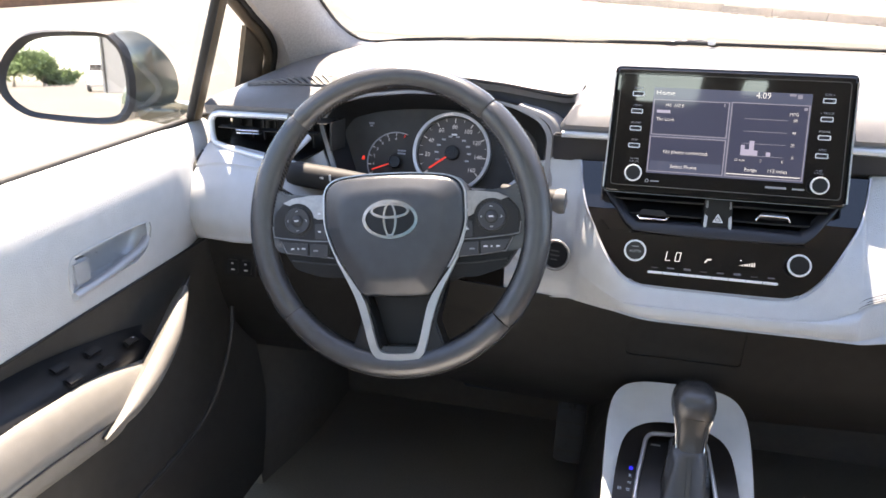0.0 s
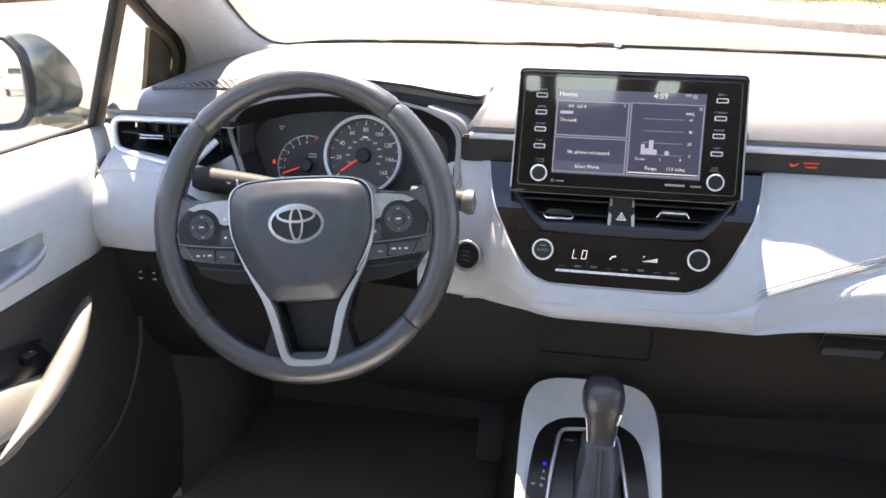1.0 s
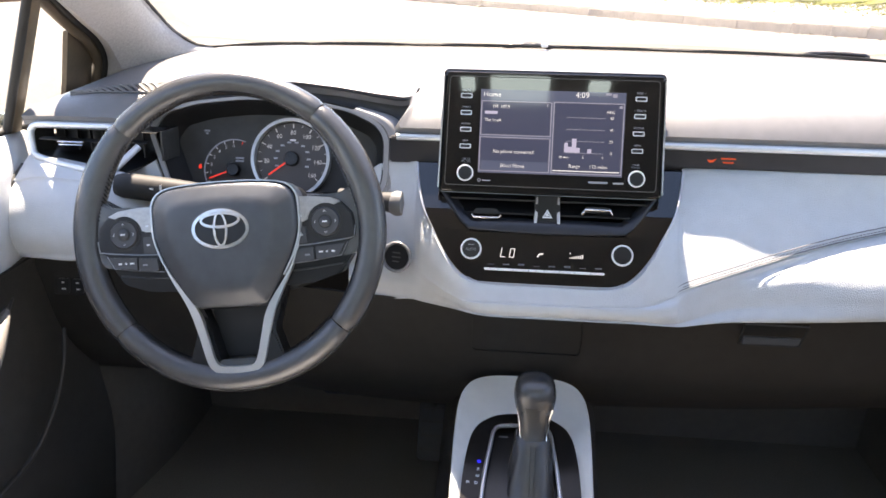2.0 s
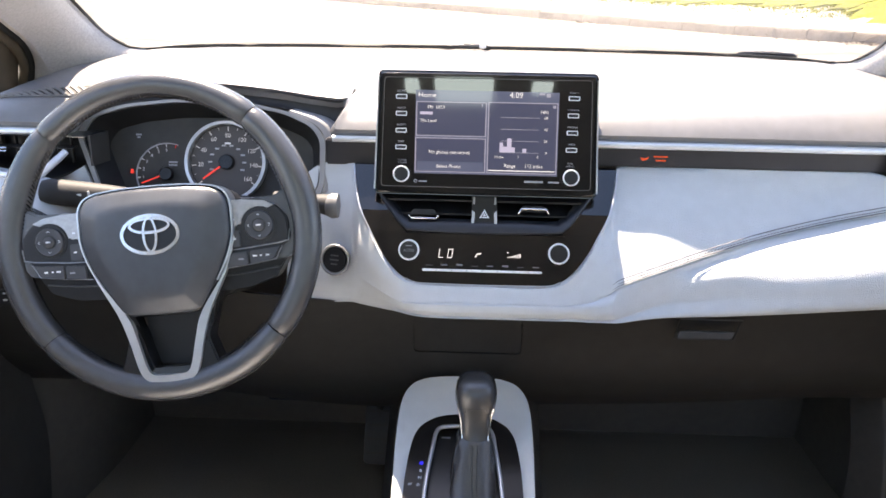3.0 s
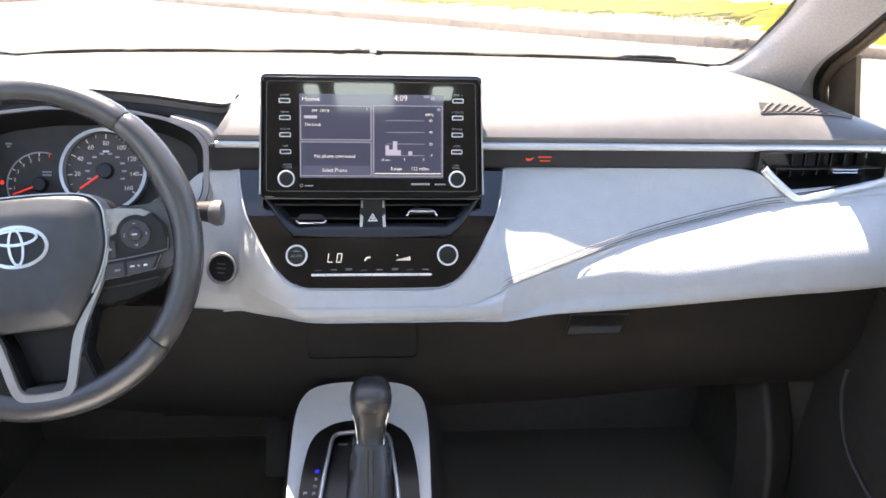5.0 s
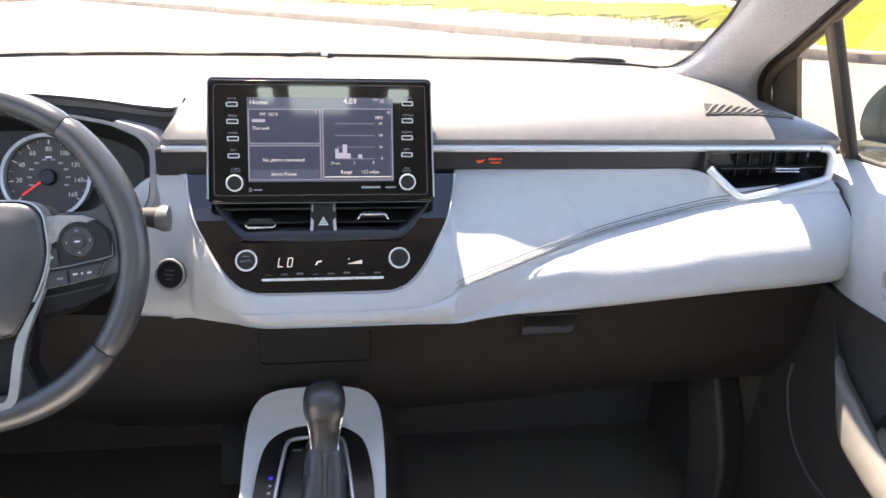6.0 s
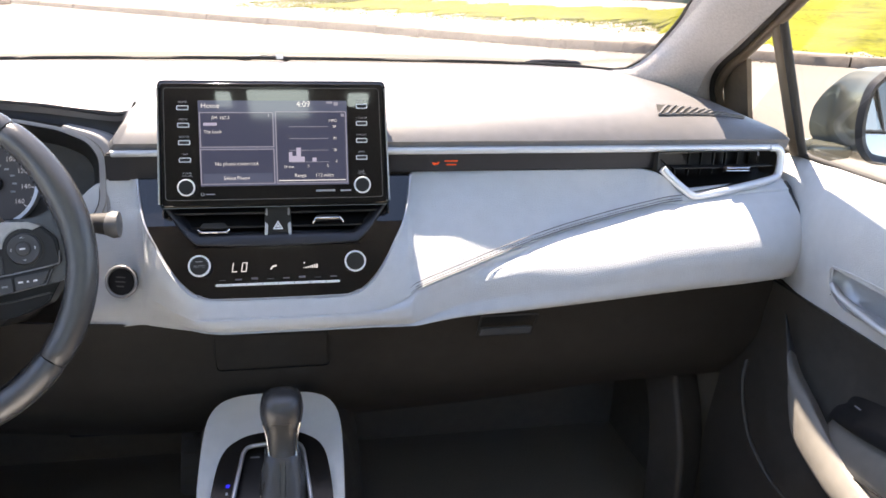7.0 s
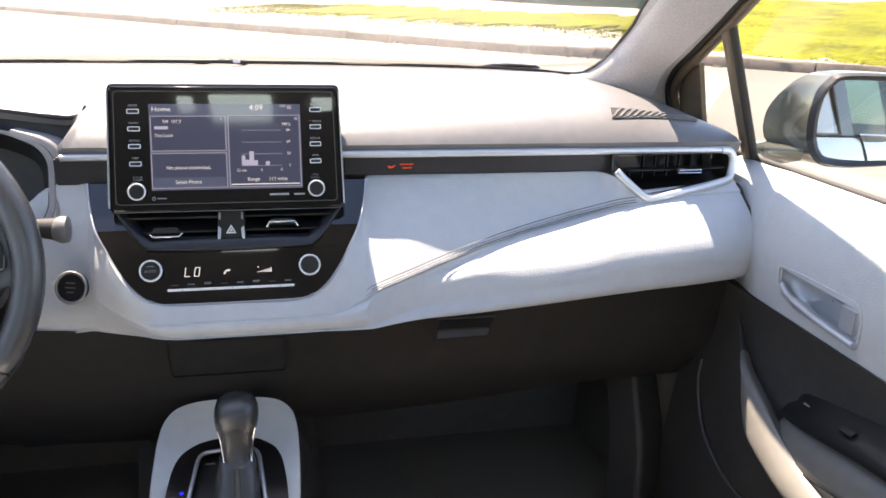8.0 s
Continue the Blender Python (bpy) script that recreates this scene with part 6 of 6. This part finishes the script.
    if sgn > 0:
        for y, z, dx in ((-0.165, 0.618, 0.022), (-0.20, 0.633, 0.009), (-0.26, 0.646, 0.002), (-0.35, 0.660, 0.0), (-0.50, 0.675, 0.0), (-0.95, 0.680, 0.0)):
            arm.append([(x + dx * min(1, (0.70 - x) / 0.04), y, z + dz) for x, dz in ((0.700, 0.004), (0.684, 0.002), (0.671, -0.006), (0.661, -0.018), (0.656, -0.032), (0.655, -0.045), (0.666, -0.078), (0.692, -0.10))])
    else:
        for y, z, f in ((-0.180, 0.656, 0.10), (-0.20, 0.667, 0.25), (-0.225, 0.676, 0.45), (-0.263, 0.687, 0.72), (-0.30, 0.696, 0.95), (-0.36, 0.705, 1.0), (-0.50, 0.715, 1.0), (-0.95, 0.720, 1.0)):
            arm.append([(max(x, 0.662 + (x - 0.662) * f), y, z + dz * f) for x, dz in ((0.701, -0.006), (0.684, -0.003), (0.668, 0.002), (0.655, 0.0), (0.645, -0.012), (0.6385, -0.028), (0.636, -0.045), (0.650, -0.078), (0.690, -0.10))])
    part("armrest_seam", fit(tube(spline([(r[-3][0] - 0.0005, r[-3][1], r[-3][2]) for r in arm], 30), 0.0014, 6)), RUBBER, dr_, smooth=60)
    part("armrest", fit(skin(arm, 40, 24)), ARM, dr_, "beige-grey padded armrest", smooth=60)
    if sgn > 0:
        ridge = [(0.690, -0.040, 0.716), (0.683, -0.066, 0.682), (0.674, -0.094, 0.657), (0.665, -0.143, 0.640), (0.660, -0.192, 0.617), (0.655, -0.239, 0.605), (0.650, -0.287, 0.597), (0.646, -0.36, 0.590)]
        inner = [(0.689, -0.041, 0.712), (0.680, -0.072, 0.672), (0.668, -0.098, 0.648), (0.658, -0.122, 0.622), (0.652, -0.150, 0.592), (0.647, -0.198, 0.577), (0.641, -0.25, 0.570), (0.636, -0.34, 0.565)]
    else:
        ridge = [(0.690, -0.061, 0.726), (0.680, -0.088, 0.723), (0.668, -0.114, 0.720), (0.650, -0.1815, 0.702), (0.640, -0.2395, 0.6815), (0.634, -0.286, 0.666), (0.631, -0.320, 0.655), (0.630, -0.34, 0.649)]
        inner = [(0.689, -0.064, 0.722), (0.677, -0.092, 0.716), (0.661, -0.120, 0.707), (0.640, -0.172, 0.689), (0.629, -0.232, 0.667), (0.626, -0.284, 0.655), (0.629, -0.320, 0.652), (0.6295, -0.341, 0.648)]
    ra, rb = spline(ridge, 44), spline(inner, 44)
    swell = [min(1, k / 14, (45 - k) / 9 if sgn < 0 else 1) for k in range(44)]
    blade = [[tuple(p + np.array(o) * w) for o in ((0.024, 0.002, -0.014), (0.008, 0, -0.0015), (0.002, 0, 0))] + [tuple(p * 0.5 + q * 0.5 + np.array((-0.003, 0, 0.002)) * w)] + [tuple(q + np.array(o) * w) for o in ((0, 0, 0), (0.004, 0, -0.008), (0.020, 0.004, -0.016))] for p, q, w in zip(ra, rb, swell)]
    blade = [[*spline(r, 16)] for r in blade]
    part("pull_handle", fit(skin(blade[8:])), ARM, dr_, "beige-grey curved pull handle", smooth=60)
    # Upper end coloured dark to stand in for shade above the sunlit part.
    part("pull_shade_end", fit(skin(blade[:9])), DARK, dr_, "upper end of the pull handle, coloured dark for shade", smooth=60)
    up = 0.018 if sgn < 0 else -0.016
    sw = []
    for y, z, x in ((-0.165, 0.650, 0.686), (-0.20, 0.660, 0.674), (-0.25, 0.671, 0.666), (-0.35, 0.690, 0.660), (-0.50, 0.704, 0.656)):
        sw.append([(x, y, z + up - 0.006), (x + 0.006, y, z + up + 0.004), (x + 0.016, y, z + up + 0.012), (0.701, y, z + up + 0.026)])
    part("switch_plate", fit(skin(sw, 24, 8, 0.003, (0.3, 0, -1))), SWITCHBLACK, dr_, "black switch plate", smooth=50)
    spots = [(-0.215, 0.681), (-0.275, 0.669), (-0.275, 0.686), (-0.33, 0.667), (-0.33, 0.684)] if sgn < 0 else [(-0.29, 0.676)]
    for y, x in spots:
        z = float(np.interp(-y, [0.15, 0.19, 0.25, 0.35, 0.5], [0.644, 0.657, 0.671, 0.690, 0.704])) + up + (x - 0.662) * 0.65 + 0.004
        part("window_switch", fit(box(0.012, 0.028, 0.005, Matrix.Translation((x, y, z)) @ Matrix.Rotation(radians(-33), 4, "Y") @ Matrix.Rotation(radians(-10), 4, "X"), 0.0025)), PODBLACK, dr_, smooth=40)
    # White on the driver's side, painted in place of a glint.
    part("switch_mark_glint", fit(box(0.003, 0.010, 0.001, Matrix.Translation((0.683, -0.212, 0.6815 + up)), 0.0004)), WHITEPRINT if sgn < 0 else GREYPRINT, dr_)
    pocket = spline([(0.655, -0.022, 0.635), (0.645, -0.036, 0.603), (0.641, -0.069, 0.550), (0.640, -0.113, 0.523), (0.640, -0.169, 0.511), (0.640, -0.35, 0.505)] if sgn > 0 else [(0.650, -0.030, 0.665), (0.642, -0.053, 0.631), (0.646, -0.084, 0.574), (0.651, -0.136, 0.533), (0.651, -0.219, 0.523), (0.651, -0.35, 0.518)], 30)
    part("pocket_lip", fit(tube([tuple(p) for p in pocket], 0.0034, 8)), BLACK, dr_, "dark map pocket lip", smooth=60)
    # window divider
    lo_ = Vector((QX(0.92) + 0.003, 0.066, 0.918))
    hi_ = Vector((QX(1.125) + 0.003, 0.050, 1.125))
    part("window_divider", fit(tube([lo_, lo_.lerp(hi_, 0.5), hi_], 0.0135, 10, flat=0.55, up=(1, 0, 0.4))), BRONZE, dr_, "brown-black window divider", smooth=60)
    part("divider_seal", fit(tube([lo_ + Vector((0, -0.014, 0)), hi_ + Vector((0, -0.014, 0))], 0.006, 8)), RUBBER, dr_, smooth=60)
    g = part("side_glass", fit(skin([[(QX(0.915) + 0.008, y, 0.915) for y in (0.25, -0.80)], [(QX(1.34) + 0.008, y, 1.34) for y in (-0.40, -0.90)]])), GLASS, dr_)
    g.visible_shadow = False
    return dr_


door(1)
door(-1)


# ---- door mirrors ----
def door_mirror(sgn):
    mm = thing("door_mirror", "grey-green door mirror with a dark glass surround", "mirror", group="door mirrors", at=(sgn * 0.85, 0.25, 0.88))
    fit = (lambda b: b) if sgn > 0 else mirrored
    o = [(0.926, 0.988), (0.939, 1.014), (0.964, 1.027), (1.061, 1.025), (1.104, 1.001), (1.130, 0.960), (1.130, 0.924), (1.107, 0.897), (1.073, 0.885), (0.970, 0.876), (0.937, 0.894), (0.924, 0.934)]
    o = [tuple(p) for p in spline([(x, z) for x, z in o], 72, True)]
    c = (1.03, 0.954)
    ring = lambda k, y, cx=0.0, cz=0.0, turn=0.30, lean=0.0: [(c[0] + cx + (x - c[0]) * k, y - turn * (x - 1.03) * k + lean * (z - c[1]), c[1] + cz + (z - c[1]) * k) for x, z in o + o[:1]]
    shell = [ring(0.86, 0.166), ring(0.91, 0.150), ring(0.98, 0.146), ring(1.03, 0.155)]
    part("glass_surround", fit(skin(shell)), DARK, mm, "dark plastic glass surround", smooth=60)
    shell = [ring(1.03, 0.155), ring(1.04, 0.175), ring(1.0, 0.200, -0.014), ring(0.82, 0.222, -0.050, -0.006, 0.25), ring(0.54, 0.238, -0.090, -0.014, 0.2), ring(0.30, 0.246, -0.116, -0.018, 0.15), ring(0.18, 0.256, -0.122, -0.018, 0.1), ring(0.04, 0.262, -0.120, -0.018, 0.0)]
    part("housing", fit(skin(shell, 24)), PAINT, mm, "grey-green painted housing", smooth=60)
    b = bmesh.new()
    b.faces.new([b.verts.new(p) for p in ring(0.885, 0.160, 0, 0, 0.37 if sgn < 0 else 0.50, 0.066)[:-1]])
    part("mirror_glass", fit(b), MIRROR, mm, "silvered mirror glass")
    foot = [[(0.80, 0.16, 0.885), (0.86, 0.20, 0.872), (0.93, 0.20, 0.880)], [(0.80, 0.26, 0.880), (0.86, 0.26, 0.868), (0.93, 0.25, 0.880)], [(0.80, 0.26, 0.915), (0.86, 0.26, 0.905), (0.93, 0.25, 0.900)], [(0.80, 0.16, 0.915), (0.86, 0.20, 0.905), (0.93, 0.20, 0.900)], [(0.80, 0.16, 0.885), (0.86, 0.20, 0.872), (0.93, 0.20, 0.880)]]
    part("foot", fit(skin(foot, 20, 8)), PAINT, mm, smooth=60)
    part("sail_panel", fit(skin([[(0.745, 0.07, 0.918), (0.745, 0.28, 0.918)], [(0.80, 0.10, 0.905), (0.80, 0.28, 0.905)]], thick=0.02, back=(0, 0, -1))), PAINT, mm)
    return mm


door_mirror(1)
door_mirror(-1)

# ---- wipers ----
for x0, x1 in ((-0.072, 0.012), (0.405, 0.512)):
    wp = thing("wiper", "black wiper arm lying at the windshield's foot", "wiper", group="wipers", at=((x0 + x1) / 2, 0.40, 1.0))
    n = 14
    path = [(x0 + (x1 - x0) * i / (n - 1), 0.405 - 0.05 * abs(x0 + (x1 - x0) * i / (n - 1)), 1.014 + 0.004 * math.sin(math.pi * i / (n - 1))) for i in range(n)]
    part("arm", tube(path, [0.002] + [0.004 + 0.002 * math.sin(i) ** 2 for i in range(n - 2)] + [0.002], 8, flat=0.8), SATIN, wp, smooth=50)
    part("blade", box((x1 - x0) * 3.2, 0.012, 0.010, Matrix.Translation(((x0 + x1) / 2 - (x1 - x0) * 0.9, 0.43, 0.998)), 0.003), RUBBER, wp, smooth=40)

# ---- driver's seat ----
seat = thing("driver_seat", "light grey padded driver's seat cushion", "seat", at=(-0.33, -0.5, 0.27))
rows = []
for y, z in ((-0.265, 0.42), (-0.255, 0.49), (-0.275, 0.530), (-0.33, 0.545), (-0.5, 0.535), (-0.78, 0.52)):
    rows.append([(-0.62, y - 0.01, z - 0.12), (-0.61, y - 0.01, z - 0.02), (-0.585, y, z + 0.012), (-0.54, y, z + 0.006), (-0.47, y, z), (-0.30, y, z), (-0.22, y, z + 0.006), (-0.18, y, z + 0.012), (-0.155, y - 0.01, z - 0.02), (-0.145, y - 0.01, z - 0.12)])
rows = [[(x + 0.05, y, z - 0.003) for x, y, z in r] for r in rows]
part("cushion", skin(rows, 24, 30, 0.01, (0, 0, -1)), PAD, seat, smooth=60)
part("base", box(0.44, 0.46, 0.16, Matrix.Translation((-0.33, -0.52, 0.33)), 0.02), BLACK, seat, smooth=40)

# ---- outside ----
fence = thing("mesh_fence", "chain-link fence with green screening behind the verge", "fence")
F0, F1 = Vector((6.6, 42.0, 0.95)), Vector((14.3, 23.2, 0.70))
FD = (F1 - F0).normalized()
FU = Vector((0, 0, 1))
for k in range(9):
    p = F0.lerp(F1, k / 8)
    part("post", tube([p - FU * 0.5, p + FU * 2.0], 0.04, 8), WIRE, fence, smooth=60)
wires = bmesh.new()
L = (F1 - F0).length
for k in range(-14, int(L / 0.16) + 1):
    for s in (1, -1):
        a = k * 0.16
        b = a + s * 2.0
        pa, pb = F0 + (F1 - F0) * (min(max(a, 0), L) / L), None
        q = [F0 + FD * a + FU * 0.0, F0 + FD * b + FU * 2.0]
        w = FD * 0.011
        vs = [wires.verts.new(v) for v in (q[0] - w, q[0] + w, q[1] + w, q[1] - w)]
        wires.faces.new(vs)
tagged(part("wire_mesh", wires, WIRE, fence), kind="stuff")
NB = Vector((-FD.y, FD.x, 0))
part("screening", skin([[tuple(F0 + NB * 0.3 - FU * 0.2), tuple(F1 + NB * 0.3 - FU * 0.2)], [tuple(F0 + NB * 0.3 + FU * 1.9), tuple(F1 + NB * 0.3 + FU * 1.9)]], 10, 40, 0.02, tuple(NB)), SCREEN, fence, "dark green screening cloth")

lw = thing("low_wall", "long low reddish brown wall across the street", "wall", kind="structure")
part("wall_body", skin([[(-40, 0.5, -0.05), (-40, 0.5, 0.7)], [(-15.5, 15.2, -0.05), (-15.5, 15.2, 0.7)], [(-15.4, 19.4, -0.05), (-15.4, 19.4, 0.7)], [(-14.0, 40, -0.05), (-14.0, 40.0, 0.7)]], 0, 0, 0.25, (-0.9, 0.4, 0)), WALLWOOD, lw)


def tree(x, y, h, r, seed):
    rng = np.random.default_rng(seed)
    tr = thing("tree", "leafy green roadside tree in full sun", "tree", group="roadside trees", at=(x, y, 0))
    part("trunk", tube([(x, y, -0.1), (x + 0.1, y, h * 0.25), (x - 0.05, y + 0.1, h * 0.55)], [0.25, 0.18, 0.1], 8), BARK, tr, smooth=60)
    for k in range(5):
        a = k * 1.3
        part("limb", tube([(x, y, h * 0.3), (x + 0.35 * r * math.cos(a), y + 0.35 * r * math.sin(a), h * 0.5), (x + 0.7 * r * math.cos(a), y + 0.7 * r * math.sin(a), h * 0.65)], [0.1, 0.07, 0.03], 6), BARK, tr, smooth=60)
    verts, faces = [], []
    clumps = [(rng.normal(0, 0.45 * r), rng.normal(0, 0.45 * r), h * rng.uniform(0.35, 0.9)) for _ in range(40)]
    for cx, cy, cz in clumps:
        for _ in range(90):
            p = np.array([x + cx, y + cy, cz]) + rng.normal(0, 0.16 * r, 3)
            d1, d2 = rng.normal(0, 0.16, 3), rng.normal(0, 0.16, 3)
            v = len(verts)
            verts += [tuple(p), tuple(p + d1), tuple(p + d1 + d2), tuple(p + d2)]
            faces.append((v, v + 1, v + 2, v + 3))
    me = bpy.data.meshes.new("crown")
    me.from_pydata(verts, [], faces)
    me.materials.append(LEAF)
    cr = new("crown", me)
    cr.parent = tr
    cr.matrix_parent_inverse = tr.matrix_world.inverted()
    return tr


for x, y, h, r, s in ((-3.4, -118, 4.6, 3.0, 1), (-7.2, -122, 5.2, 3.4, 2), (-11.5, -126, 5.4, 3.6, 3), (-0.6, -119, 1.9, 1.5, 4), (-2.2, -121, 2.1, 1.6, 5)):
    tree(x, y, h, r, s)
lp = thing("street_lamp", "tall grey street lamp, its pole thickened to show in the mirror", "lamp post", at=(0.4, -120, 0))
# Pole made thicker than real so that it shows in the mirror.
part("pole", tube([(0.4, -120, 0), (0.4, -120, 6.2)], [0.2, 0.15], 8), mat("galvanised", (0.3, 0.3, 0.3), 0.5, metal=0.6), lp, smooth=60)
part("lamp_arm", tube([(0.4, -120, 6.1), (0.9, -120, 6.25), (1.3, -120, 6.2)], 0.06, 8), RUBBER, lp, smooth=60)
van = thing("parked_van", "white van parked far behind the car", "van", at=(1.6, -64, 0))
part("body", joined(box(2.0, 4.6, 1.2, Matrix.Translation((1.6, -64, 0.95)), 0.2, 3), box(1.8, 3.2, 0.8, Matrix.Translation((1.6, -64.3, 1.75)), 0.2, 3)), VANWHITE, van, smooth=50)
part("windscreen", box(1.5, 0.06, 0.5, Matrix.Translation((1.6, -62.67, 1.78)) @ Matrix.Rotation(radians(-12), 4, "X"), 0.02), GLOSS, van)
for dx in (-0.85, 0.85):
    for dy in (-1.4, 1.5):
        part("wheel", lathe([(0.33, -0.1), (0.35, 0), (0.33, 0.1), (0.2, 0.12), (0, 0.1)], Matrix.Translation((1.6 + dx, -64 + dy, 0.34)) @ Matrix.Rotation(radians(90), 4, "Y")), RUBBER, van, smooth=50)

# Made-up block, placed to show as the grey panel in the left mirror.
shed = thing("shed", "made-up grey block that fills the grey panel in the left mirror", "shed", at=(3.2, -58, 0))
part("wall", box(3.4, 3.0, 7.0, Matrix.Translation((3.25, -58, 3.5)), 0.03), mat("mirror_panel_grey", (0.20, 0.205, 0.21), 0.8), shed)
part("panel_edge", box(0.14, 0.14, 7.05, Matrix.Translation((1.62, -56.46, 3.52)), 0.02), RUBBER, shed)

# dry leaves and soil washed up along the kerb's foot
rng = np.random.default_rng(11)
verts, faces = [], []
for _ in range(90):
    i = int(rng.uniform(36, 150))
    c = KERB[i] - KN[i] * abs(rng.normal(0.05, 0.16))
    for _b in range(int(rng.uniform(3, 22))):
        p = c + np.array([rng.normal(0, 0.16), rng.normal(0, 0.12), 0.006 + rng.uniform(0, 0.03)])
        u, w = rng.normal(0, 0.035, 3), rng.normal(0, 0.035, 3)
        k = len(verts)
        verts += [tuple(p), tuple(p + u * (1, 1, 0.3)), tuple(p + (u + w) * (1, 1, 0.3)), tuple(p + w * (1, 1, 0.3))]
        faces.append((k, k + 1, k + 2, k + 3))
me = bpy.data.meshes.new("leaf_litter")
me.from_pydata(verts, [], faces)
me.materials.append(mat("dry_leaves", (0.10, 0.075, 0.05), 0.9, vary=0.3))
tagged(new("leaf_litter", me), "dry brown leaves along the kerb", "leaves", kind="stuff")

grass_stuff("lawn", 26000, pick_lawn, 0.045, "yellow-green sunlit lawn on the bank")
grass_stuff("grass_tufts", 12000, pick_tufts, 0.06, "dry yellow-green grass tufts on the soil")
